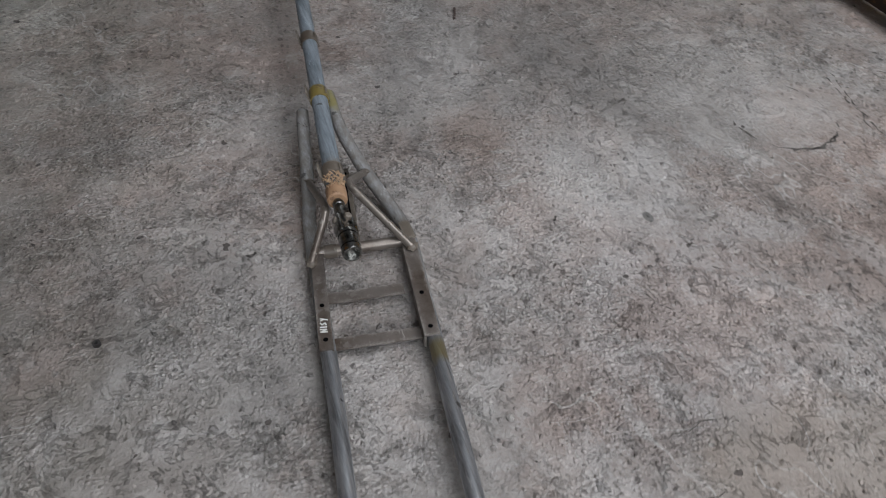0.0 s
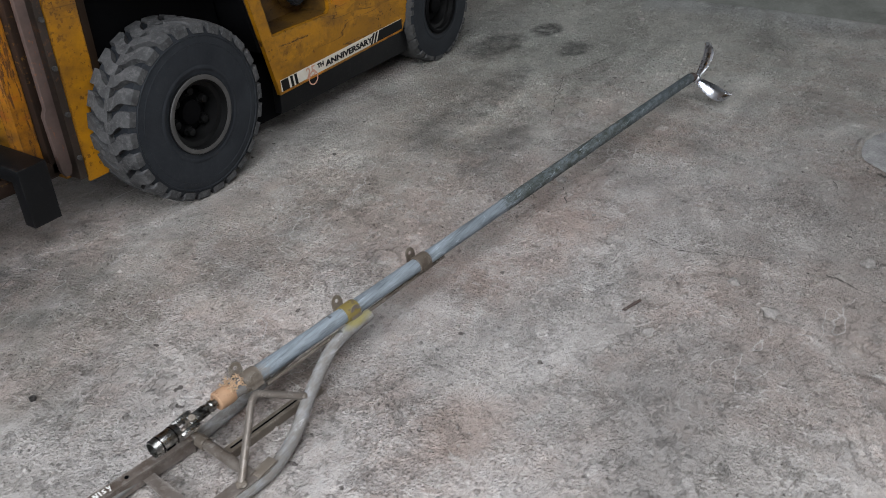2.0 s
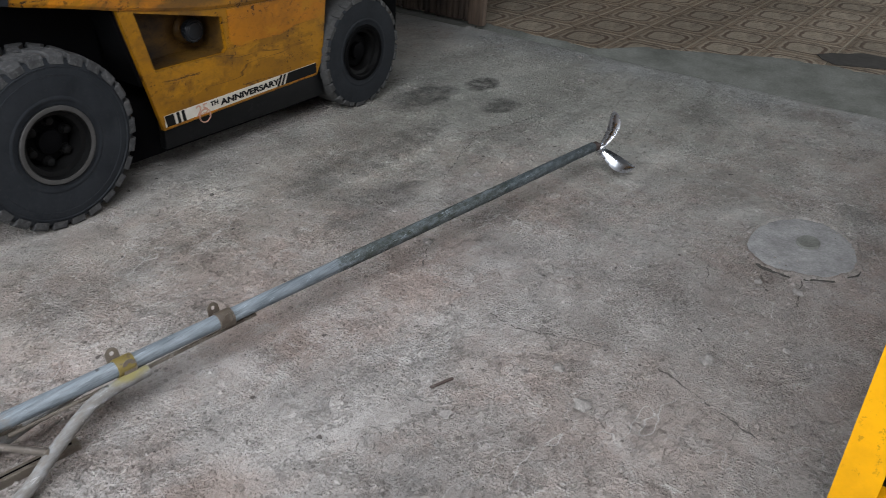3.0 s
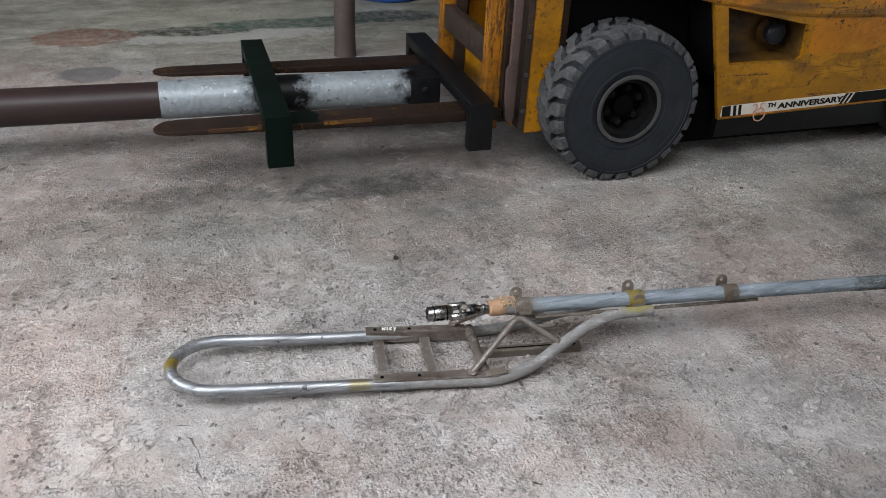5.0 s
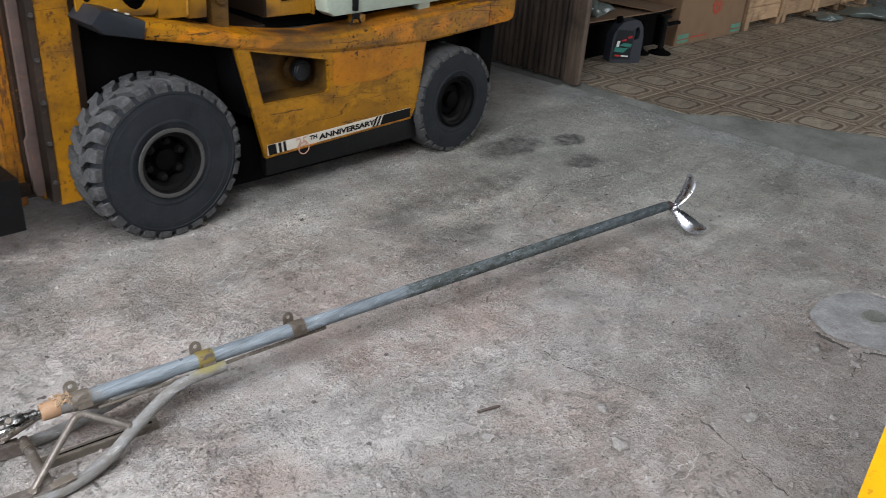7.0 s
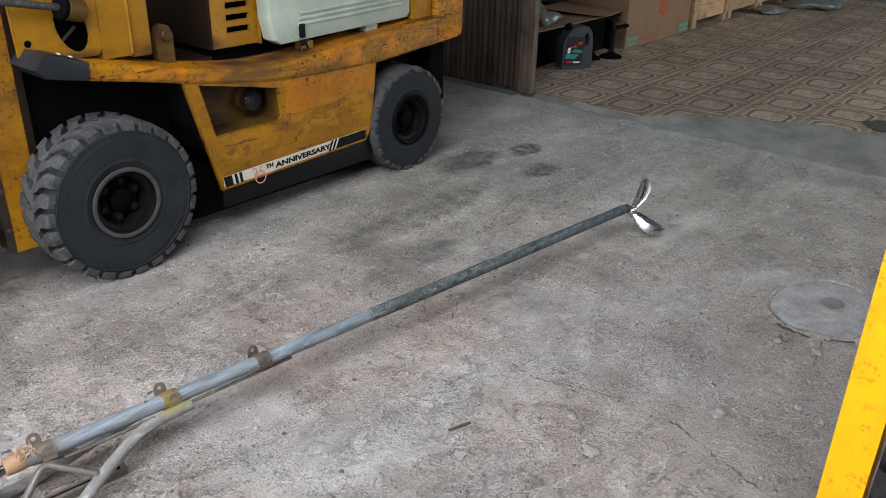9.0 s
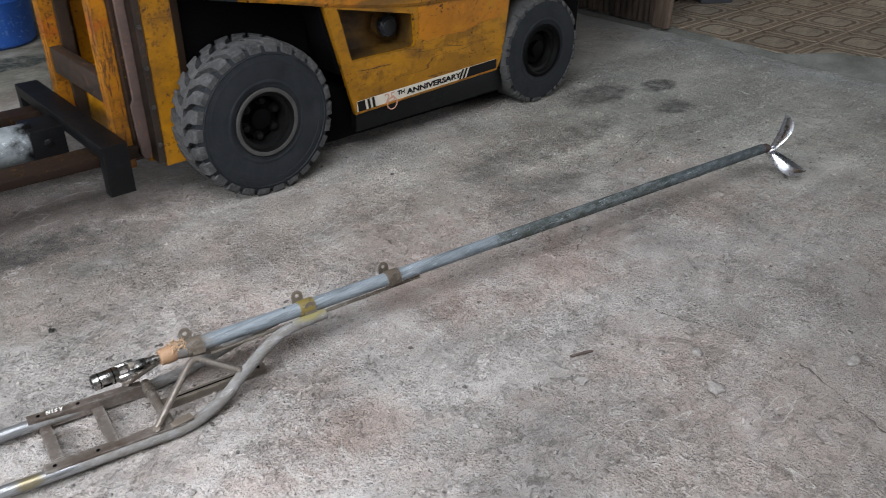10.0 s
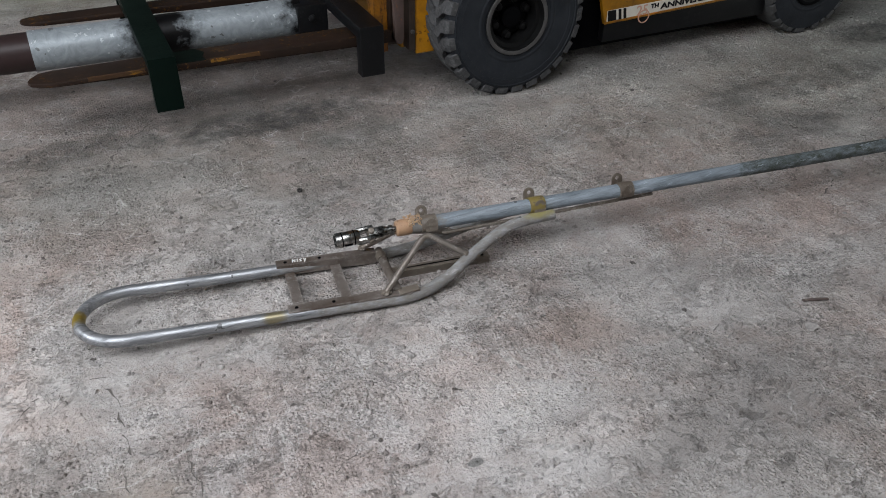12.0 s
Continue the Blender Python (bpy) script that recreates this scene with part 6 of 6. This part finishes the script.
add_box(bm, 1.000, 1.035, 0.094, 0.110, 0.765, 0.79, 0.003)
add_rod(bm, (1.005, 0.105, 0.775), (0.985, 0.10, 0.74), 0.005, seg=8)
add_rod(bm, (1.03, 0.105, 0.775), (1.045, 0.10, 0.745), 0.005, seg=8)
part("latch", bm, RIMEDGE, cover, "rusty toggle latch")
part("hinge_block", box(1.04, 1.11, 0.14, 0.19, 0.735, 0.772, 0.003), YELLOW, cover)
part("hinge_block", box(1.46, 1.54, 0.14, 0.19, 0.765, 0.80, 0.003), MINT, cover)

# mast: outer channels, inner channels, carriage plates
for y0, s in ((0.20, 1), (0.98, -1)):
    y1 = y0 + 0.07
    mast = part("mast_channel", prism([(-0.36, y0), (-0.245, y0), (-0.245, y1), (-0.36, y1), (-0.36, y1 - 0.012), (-0.262, y1 - 0.012), (-0.262, y0 + 0.012), (-0.36, y0 + 0.012)], "z", 0.165, 2.3), MASTY, fork_truck, "yellow outer mast channel speckled with rust", smooth=0)
    for k in range(5):
        part("mast_bolt", rod((-0.376, y0 + 0.006, 0.26 + k * 0.155), (-0.376, y0 - 0.006, 0.26 + k * 0.155), 0.0085, seg=8), NUTM, mast)
    part("mast_flange", box(-0.39, -0.362, y0 + 0.004, y1, 0.18, 2.3, 0.002), DARKRUST, fork_truck, "dark rusty bolted mast flange", smooth=0)
    part("inner_mast", prism([(-0.512, y0 + 0.08 * s), (-0.455, y0 + 0.08 * s), (-0.455, y1 + 0.08 * s), (-0.512, y1 + 0.08 * s)], "z", 0.16, 2.3, None, 0.004), MAST, fork_truck, "orange mast rail scraped to rust")
    plate = [(-0.456, 2.3), (-0.421, 2.3), (-0.418, 0.45), (-0.418, 0.245), (-0.426, 0.222), (-0.446, 0.222), (-0.458, 0.245), (-0.464, 0.440), (-0.452, 0.462)]
    # dark strip added to fill the shaded gap beside the inner rail
    part("roller_guide", box(-0.454, -0.405, min(y0 + 0.10 * s, y1 + 0.06 * s), max(y0 + 0.10 * s, y1 + 0.06 * s), 0.18, 2.3), DARKRUST, fork_truck, smooth=0)
    part("carriage_plate", prism(plate, "y", y0 - 0.012, y0 + 0.008, None, 0.003), RUSTPLATE, fork_truck, "rust-brown carriage side plate")
part("carriage_bar", box(-0.508, -0.462, 0.350, 0.90, 0.42, 0.53, 0.004), DARKRUST, fork_truck, "rusty dark carriage cross bar")
part("carriage_bar", box(-0.508, -0.462, 0.350, 0.90, 0.86, 0.97, 0.004), DARKRUST, fork_truck, "rusty dark carriage cross bar")
part("mast_crossmember", box(-0.40, -0.30, 0.27, 0.98, 0.17, 0.40, 0.006), YELLOW, fork_truck)
part("lift_cylinder", rod((-0.33, 0.40, 0.20), (-0.33, 0.40, 2.0), 0.035, seg=18), YELLOW, fork_truck)
for k in range(26):
    part("chain_link", box(-0.443, -0.424, 0.438, 0.477, 0.40 + 0.030 * k, 0.424 + 0.030 * k, 0.003), NUTM, fork_truck, smooth=0)
part("mast_backing", box(-0.27, -0.255, 0.29, 0.95, 0.4, 1.2), YELLOW, fork_truck, smooth=0)

for yc, inner in ((0.300, 0.078), (0.985, 0.05)):
    outline = [(-0.412, yc - 0.05), (-0.412, yc + inner), (-1.74, yc + inner), (-1.79, yc + inner - 0.012), (-1.82, yc + 0.026), (-1.828, yc), (-1.82, yc - 0.022), (-1.79, yc - 0.042), (-1.74, yc - 0.05)]
    bm = prism(outline, "z", 0.208, 0.256, None, 0.004)
    for v in bm.verts:
        if v.co.x < -1.0:
            v.co.z = 0.256 - (0.256 - v.co.z) * (1 - 0.72 * min(1, (-1.0 - v.co.x) / 0.82))
    add_box(bm, -0.452, -0.410, yc - 0.05, yc + inner, 0.215, 0.95, 0.004)
    tine = part("fork_tine", bm, FORKP, fork_truck, "rusty brown fork tine with scraped yellow edge")

    if yc < 0.5:
        part("paint_smear", prism([(-1.322, 0.2515), (-1.205, 0.2515), (-1.214, 0.29), (-1.196, 0.33), (-1.225, 0.376), (-1.322, 0.376)], "z", 0.2545, 0.2575), GREENP, tine, "green paint sprayed on the tine", smooth=0)
    for x0, x1 in ((-1.63, -1.43), (-1.19, -1.00)) if yc < 0.5 else ():
        part("scraped_edge", box(x0, x1, yc - 0.0525, yc - 0.044, 0.242, 0.2575, 0.001), SCRAPED, tine, "yellow paint scraped along the tine's edge", smooth=0)

# ---- the pipe jib lying over the forks ----
jib = thing("pipe_jib", (-1.0, 0.65, 0.26), "home-made fork jib of steel frames round a galvanised pipe", "fork attachment")


def saddle(x0, x1, y0, y1, top, foot, thick):
    """An upturned U of wide flat tube that hangs over both tines."""
    bm = bmesh.new()
    outline = [(y0, foot), (y0, top), (y1, top), (y1, foot), (y1 - thick, foot), (y1 - thick, top - thick), (y0 + thick, top - thick), (y0 + thick, foot)]
    return add_prism(bm, outline, "x", x0, x1, None, 0.003)


part("saddle", saddle(-1.425, -1.325, 0.160, 1.170, 0.322, 0.118, 0.050), GREENP, jib, "dark green saddle frame")
part("saddle", saddle(-0.618, -0.518, 0.160, 1.170, 0.322, 0.118, 0.050), BLACKP, jib, "black saddle frame")
part("galvanised_pipe", lathe([(0.070, 0), (0.079, 0.0), (0.079, 1.075), (0.070, 1.075)], 36, along((-1.80, 0.65, 0.240), (-0.70, 0.65, 0.232))[0], closed=True), GALV, jib, "flaking galvanised pipe with black overspray")
part("brown_pipe", lathe([(0.060, 0), (0.0745, 0.0), (0.0745, 2.9), (0.060, 2.9)], 36, along((-4.70, 0.66, 0.262), (-1.79, 0.65, 0.240))[0], closed=True), BROWNPIPE, jib, "dark brown primed pipe")
part("pipe_block", box(-0.752, -0.618, 0.565, 0.735, 0.150, 0.300, 0.005), BLACKP, jib, "black steel clamp block")
part("block_pin", lathe([(0.016, 0), (0.016, 0.012), (0.010, 0.016)], 14, pose(-0.69, 0.567, 0.245, 90, 0, 0)), BLACKP, jib)

# ---- behind the forklift ----
solid("steel_post", lathe([(0.066, 0.0), (0.062, 0.03), (0.060, 0.10), (0.060, 4.2)], 28, pose(-0.79, 1.88, 0)), POSTPIPE, "faded brown painted round steel post", "post")


def barrel_mesh():
    prof = [(0.20, 0.0), (0.262, 0.004), (0.282, 0.022), (0.288, 0.05), (0.284, 0.08), (0.290, 0.16), (0.290, 0.28), (0.297, 0.295), (0.290, 0.31), (0.290, 0.58), (0.297, 0.595), (0.290, 0.61), (0.288, 0.84), (0.276, 0.90), (0.24, 0.915)]
    return lathe(prof, 44, pose(-0.20, 3.28, 0))


barrel = thing("barrel", (-0.20, 3.28, 0), "scuffed blue plastic drum standing on the floor", "barrel")
part("drum", barrel_mesh(), BARREL, barrel)
part("lid", lathe([(0.10, 0.905), (0.285, 0.905), (0.292, 0.915), (0.292, 0.94), (0.27, 0.95), (0.05, 0.95)], 44, pose(-0.20, 3.28, 0)), MATTBLACK, barrel, "black drum lid")
solid("wooden_block", box(-0.99, -0.87, 3.70, 3.80, 0.104, 0.18, 0.006, None), RUSTPLATE, "small brown wooden block on the ledge", "block")
solid("pipe_offcut", rod((-0.82, 3.72, 0.118), (-0.62, 3.75, 0.118), 0.012, seg=12), RIMEDGE, "short grey pipe offcut on the ledge", "pipe")
solid("pipe_offcut", rod((-0.80, 3.76, 0.104), (-0.795, 3.74, 0.35), 0.014, seg=12), DECKM, "short grey pipe standing on the ledge", "pipe")
solid("rubber_scrap", lump((-2.0, 3.95, 0.12), 0.10, 77, 0.3), MATTBLACK, "dark scrap lying on the ledge", "scrap", smooth=60)

# ---- the second forklift, beside the camera's way ----
truck2 = thing("forklift", (0.6, -3.2, 0.0), "bright yellow forklift standing beside the wall, partly seen", "forklift")
part("mast_channel", prism([(0.010, -2.660), (0.085, -2.660), (0.085, -2.582), (0.010, -2.582)], "z", 0.10, 2.3, None, 0.004), BRIGHT, truck2, "bright yellow mast channel")
part("mast_channel", prism([(0.010, -3.700), (0.085, -3.700), (0.085, -3.622), (0.010, -3.622)], "z", 0.10, 2.3, None, 0.004), BRIGHT, truck2, "bright yellow mast channel")
part("mast_crossmember", box(0.015, 0.08, -3.622, -2.660, 0.14, 0.30, 0.005), BRIGHT, truck2)
part("inner_mast", box(-0.06, 0.004, -2.80, -2.71, 0.2, 2.2, 0.004), RIMDARK, truck2)
wheel(truck2, "front_tyre", 0.50, -3.72, 0.30, 0.20, 0.145, 21, 3, 1, "dark front tyre", True)
wheel(truck2, "front_tyre", 0.50, -2.75, 0.30, 0.20, 0.145, 21, 6, -1, "dark front tyre", True)
SIDE2 = [(0.86, 0.26), (1.42, 0.22), (1.48, 0.45), (1.60, 0.55), (1.88, 0.55), (2.00, 0.45), (2.05, 0.28), (2.30, 0.30), (2.36, 0.62), (2.28, 1.02), (2.10, 1.10), (1.56, 1.13), (1.48, 0.80), (0.96, 0.78), (0.86, 0.66)]
part("body", prism(SIDE2, "y", -3.80, -2.66, None, 0.015), YELLOW, truck2, "yellow body with hood and counterweight")
part("seat", box(1.02, 1.44, -3.48, -2.98, 0.785, 0.90, 0.03), MATTBLACK, truck2, "black driver's seat")
part("seat_back", box(1.44, 1.53, -3.48, -2.98, 0.86, 1.30, 0.03), MATTBLACK, truck2)
wheel(truck2, "rear_tyre", 1.74, -3.70, 0.25, 0.17, 0.130, 30, 5, 1, "dark rear tyre", False)
wheel(truck2, "rear_tyre", 1.74, -2.76, 0.25, 0.17, 0.130, 30, 9, -1, "dark rear tyre", False)
part("rear_axle", box(1.62, 1.86, -3.62, -2.84, 0.16, 0.50, 0.01), MATTBLACK, truck2)
part("front_axle", box(0.09, 0.95, -3.58, -2.90, 0.15, 0.70, 0.02), MATTBLACK, truck2, "dark drive axle")
for yc in (-2.965, -3.42):
    bm = prism([(-0.06, yc - 0.05), (-0.06, yc + 0.05), (-0.85, yc + 0.05), (-0.95, yc + 0.03), (-0.96, yc), (-0.95, yc - 0.03), (-0.85, yc - 0.05)], "z", 0.055, 0.095, None, 0.004)
    add_box(bm, -0.10, -0.061, yc - 0.05, yc + 0.05, 0.06, 0.7, 0.004)
    part("fork_tine", bm, FORKP, truck2, "brown rusty fork tine")

# ---- board gate beside the tiled room ----
gate = thing("board_gate", (3.52, 1.4, 0.0), "dark rust-brown folding gate of narrow vertical boards", "gate", kind="structure")
rng = random.Random(21)
y = 0.600
while y < 2.40:
    w = 0.046 + 0.010 * rng.random()
    d = 0.016 + 0.012 * rng.random()
    ridge = [(3.512, y), (3.508 - 0.35 * d, y + 0.06 * w), (3.506 - 0.80 * d, y + 0.24 * w), (3.505 - d, y + 0.48 * w), (3.506 - 0.80 * d, y + 0.70 * w), (3.510 - 0.3 * d, y + 0.86 * w), (3.524, y + 0.90 * w), (3.53, y + w), (3.53, y)]
    part("board", prism(ridge, "z", 0.012 + 0.012 * rng.random(), 2.6), GATE, gate, smooth=50)
    y += w
part("gate_post", box(3.485, 3.545, 0.480, 0.598, 0.004, 2.65, 0.006), GATEPOST, gate, "stained grey-brown timber end post")
part("rail", box(3.53, 3.56, 0.60, 2.40, 0.5, 0.58), GATE, gate)
part("rail", box(3.53, 3.56, 0.60, 2.40, 1.9, 1.98), GATE, gate)
part("back_sheet", box(3.562, 3.575, 0.60, 2.40, 0.01, 2.6), MATTBLACK, gate, smooth=0)

# ---- things in the tiled room ----
can = thing("oil_bottle", (4.50, 0.74, 0.0), "dark grey plastic engine oil bottle with a coloured label", "bottle")
CM = pose(4.50, 0.74, 0.0, 0, 0, -32) @ Matrix.Scale(1.12, 4)
body = [(-0.115, 0.004), (0.115, 0.004), (0.122, 0.02), (0.120, 0.20), (0.105, 0.275), (0.080, 0.305), (0.045, 0.315), (-0.045, 0.300), (-0.085, 0.262), (-0.118, 0.20), (-0.122, 0.02)]
hole = [(0.050, 0.170), (0.085, 0.180), (0.090, 0.235), (0.070, 0.268), (0.050, 0.250)]


def bottle():
    bm = holed_panel(body, hole, -0.055, 0.055)
    for v in bm.verts:
        v.co = CM @ v.co
    return bm


bot = part("bottle_body", bottle(), CANM, can)
part("cap", lathe([(0.024, 0.0), (0.026, 0.004), (0.026, 0.034), (0.022, 0.038)], 20, CM @ pose(-0.055, 0, 0.288, 0, -18, 0)), MATTBLACK, can, "black screw cap")
lab = part("label", prism([(-0.110, 0.030), (0.035, 0.030), (0.045, 0.150), (0.036, 0.240), (-0.090, 0.240)], "y", -0.058, -0.0555, CM), LABEL, bot, "dark label with teal and red bars", smooth=0)
for outline, matl in (([(-0.10, 0.085), (-0.02, 0.080), (0.010, 0.112), (-0.095, 0.118)], LABELG), ([(-0.06, 0.130), (0.030, 0.118), (0.036, 0.142), (-0.03, 0.150)], LABELG),
                      ([(-0.085, 0.122), (-0.065, 0.122), (-0.060, 0.165), (-0.082, 0.160)], MARK), ([(0.000, 0.180), (0.034, 0.186), (0.030, 0.205), (-0.005, 0.196)], LABELR),
                      ([(-0.050, 0.160), (-0.010, 0.165), (-0.014, 0.178), (-0.048, 0.172)], LABELR), ([(-0.09, 0.052), (-0.045, 0.050), (-0.045, 0.062), (-0.09, 0.064)], LABELR),
                      ([(-0.035, 0.050), (0.020, 0.048), (0.022, 0.058), (-0.035, 0.060)], MARK)):
    part("label_bar", prism(outline, "y", -0.060, -0.0585, CM), matl, lab, smooth=0)

bench = thing("low_bench", (4.55, 1.25, 0.0), "low black bench with loose cardboard on top", "bench")
part("bench_top", box(3.95, 5.45, 0.86, 1.70, 0.300, 0.340, 0.004), MATTBLACK, bench)
for x, yy in ((3.98, 0.90), (5.40, 0.90), (3.98, 1.64), (5.40, 1.64)):
    part("bench_leg", box(x, x + 0.04, yy, yy + 0.04, 0.0, 0.30), MATTBLACK, bench, smooth=0)
# black board added to show the dark space under the bench
part("under_bench_dark", box(3.98, 5.44, 0.96, 1.00, 0.0, 0.30), MATTBLACK, bench, smooth=0)
solid("cardboard_sheet", box(3.92, 5.20, 0.80, 1.68, 0.342, 0.352, 0.002, pose(0, 0, 0, 0, 0, 0)), CARD, "loose brown cardboard sheet on the bench", "cardboard", smooth=0)
solid("cardboard_sheet", box(-0.42, 0.30, -0.22, 0.42, 0, 0.008, 0.002, pose(5.28, 1.02, 0.355, 1.5, 3, 14)), CARD, "bent brown cardboard sheet on the bench", "cardboard", smooth=0)
solid("plastic_bag", lump((4.35, 1.05, 0.40), 0.17, 42, 0.7, 3), FILM, "crumpled clear plastic bag on the cardboard", "bag", smooth=80)

stand = thing("jack_stand", (5.10, 0.72, 0.0), "black oily screw stand with a round foot", "jack stand")
part("foot", lathe([(0.02, 0.0), (0.098, 0.0), (0.100, 0.012), (0.085, 0.022), (0.045, 0.034), (0.030, 0.05)], 28, pose(5.10, 0.72, 0.0)), MATTBLACK, stand)
part("stem", lathe([(0.026, 0.03), (0.024, 0.20), (0.030, 0.215), (0.030, 0.25), (0.02, 0.26), (0.02, 0.31), (0.05, 0.315), (0.05, 0.33)], 20, pose(5.10, 0.72, 0.0)), RIMEDGE, stand, "worn steel stem")
part("arm", box(5.06, 5.36, 0.705, 0.745, 0.235, 0.262, 0.004), MATTBLACK, stand)
stand2 = thing("jack_stand", (4.92, 0.86, 0.0), "black oily screw stand behind the bottle", "jack stand")
part("foot", lathe([(0.02, 0.0), (0.085, 0.0), (0.086, 0.012), (0.045, 0.034), (0.030, 0.05)], 28, pose(4.92, 0.82, 0.0)), MATTBLACK, stand2)
part("stem", lathe([(0.030, 0.03), (0.026, 0.28)], 20, pose(4.92, 0.82, 0.0)), MATTBLACK, stand2)

carton = thing("cardboard_box", (6.15, 1.10, 0.0), "large brown cardboard box with red and green printing", "box")
part("carton_body", box(5.50, 6.86, 0.80, 1.45, 0.0, 0.80, 0.006), CARD, carton)
part("print_ring", lathe([(0.052, 0), (0.080, 0), (0.080, 0.002), (0.052, 0.002)], 24, pose(6.22, 0.7985, 0.325, 90, 0, 0), closed=True), CARDRED, carton, "red toothed ring print")
bm = bmesh.new()
for k in range(10):
    mm = pose(6.22, 0.7985, 0.325, 90, 0, 0) @ pose(0, 0, 0, 0, 0, 36 * k)
    add_box(bm, 0.078, 0.098, -0.012, 0.012, 0.0, 0.002, 0, mm)
add_box(bm, -0.026, 0.026, -0.026, 0.026, 0.0, 0.002, 0, pose(6.22, 0.7985, 0.325, 90, 0, 0))
part("print_teeth", bm, CARDRED, carton, smooth=0)
for x0, x1 in ((5.53, 5.74), (6.62, 6.84)):
    part("print_bar", box(x0, x1, 0.7965, 0.7985, 0.02, 0.045), CARDGREEN, carton, smooth=0)
    part("print_bar", box(x0, x1, 0.7965, 0.7985, 0.060, 0.100), CARDGREEN, carton, smooth=0)
part("print_bar", box(5.78, 6.10, 0.7965, 0.7985, 0.05, 0.062), CARDRED, carton, smooth=0)


def crate_thing(x0, x1):
    """A closed timber crate of planks on two runners."""
    c = thing("wooden_crate", ((x0 + x1) / 2, 1.15, 0.0), "pale timber crate standing on runners", "crate", "crates along the wall")
    part("runner", box(x0 + 0.02, x0 + 0.12, 0.80, 1.50, 0.0, 0.075), CRATE, c, smooth=0)
    part("runner", box(x1 - 0.12, x1 - 0.02, 0.80, 1.50, 0.0, 0.075), CRATE, c, smooth=0)
    part("core", box(x0 + 0.02, x1 - 0.02, 0.835, 1.48, 0.08, 0.70), CRATE, c, smooth=0)
    z = 0.076
    while z < 0.70:
        part("plank", box(x0, x1, 0.812, 0.832, z, z + 0.148, 0.003), CRATE, c, smooth=0)
        z += 0.152
    for x in (x0, x1 - 0.09):
        part("batten", box(x, x + 0.09, 0.790, 0.811, 0.076, 0.70, 0.003), CRATE, c, smooth=0)


for x0 in (6.94, 7.89, 8.84, 9.79):
    crate_thing(x0, x0 + 0.94)

solid("plastic_film", lump((9.6, 0.42, 0.04), 0.34, 61, 0.28, 3), FILM, "crumpled clear plastic film lying on the tiles beside crates", "plastic film", smooth=80)
solid("plastic_film", lump((8.7, 0.60, 0.03), 0.18, 63, 0.30, 3), FILM, "small heap of clear plastic film on the tiles", "plastic film", smooth=80)

# broken hollow at the tiles' edge
bm = prism([(4.50, -1.56), (4.60, -1.63), (4.66, -1.72), (4.76, -1.80), (4.75, -1.98), (4.60, -2.03), (4.46, -2.00), (4.40, -1.86), (4.33, -1.72), (4.40, -1.62)], "z", 0.001, 0.0075)
solid("broken_tile_hollow", bm, CRACK, "dark broken hollow at the edge of the tiles", "hollow", kind="structure", smooth=0)
# ---- the floor tiles ----
tiles = thing("tile_floor", (4.0, -1.5, -0.005), "brown and cream patterned ceramic floor tiles, worn", "floor", kind="structure")


def tile_block():
    return box(-TILE / 2 + 0.0025, TILE / 2 - 0.0025, -TILE / 2 + 0.0025, TILE / 2 - 0.0025, -0.004, 0.005, 0.0015)


def cut_tile(x, y):
    """What is left of a tile that the broken edge runs through."""
    bm = tile_block()
    slope = (tile_edge(y + 0.2) - tile_edge(y - 0.2)) / 0.4
    bmesh.ops.bisect_plane(bm, geom=bm.verts[:] + bm.edges[:] + bm.faces[:], plane_co=(tile_edge(y) - x, 0, 0), plane_no=(1, -slope, 0), clear_inner=True)
    bmesh.ops.holes_fill(bm, edges=[e for e in bm.edges if e.is_boundary])
    return bm


def tile_data(bm):
    me = bpy.data.meshes.new("tile")
    bm.to_mesh(me)
    bm.free()
    me.materials.append(TILES)
    return me


tile_mesh = tile_data(tile_block())
rng = random.Random(2)
for i in range(17):
    for j in range(17):
        x, y = 3.78 + i * TILE, 1.45 - j * TILE + 0.04
        reach = max(tile_edge(y - TILE / 2), tile_edge(y + TILE / 2))
        if x > 10.9 or x + TILE / 2 < min(tile_edge(y - TILE / 2), tile_edge(y + TILE / 2)) + 0.03:
            continue
        me = tile_mesh
        if x - TILE / 2 < reach and y < 0.6:
            me = tile_data(cut_tile(x, y))
        if not me.polygons:
            continue
        t = new("tile", me)
        t.parent = tiles
        t.location = (x - 4.0, y + 1.5, 0.0005 * rng.random())
        t.rotation_euler = (radians(rng.uniform(-0.12, 0.12)), radians(rng.uniform(-0.12, 0.12)), radians(rng.uniform(-0.2, 0.2)))
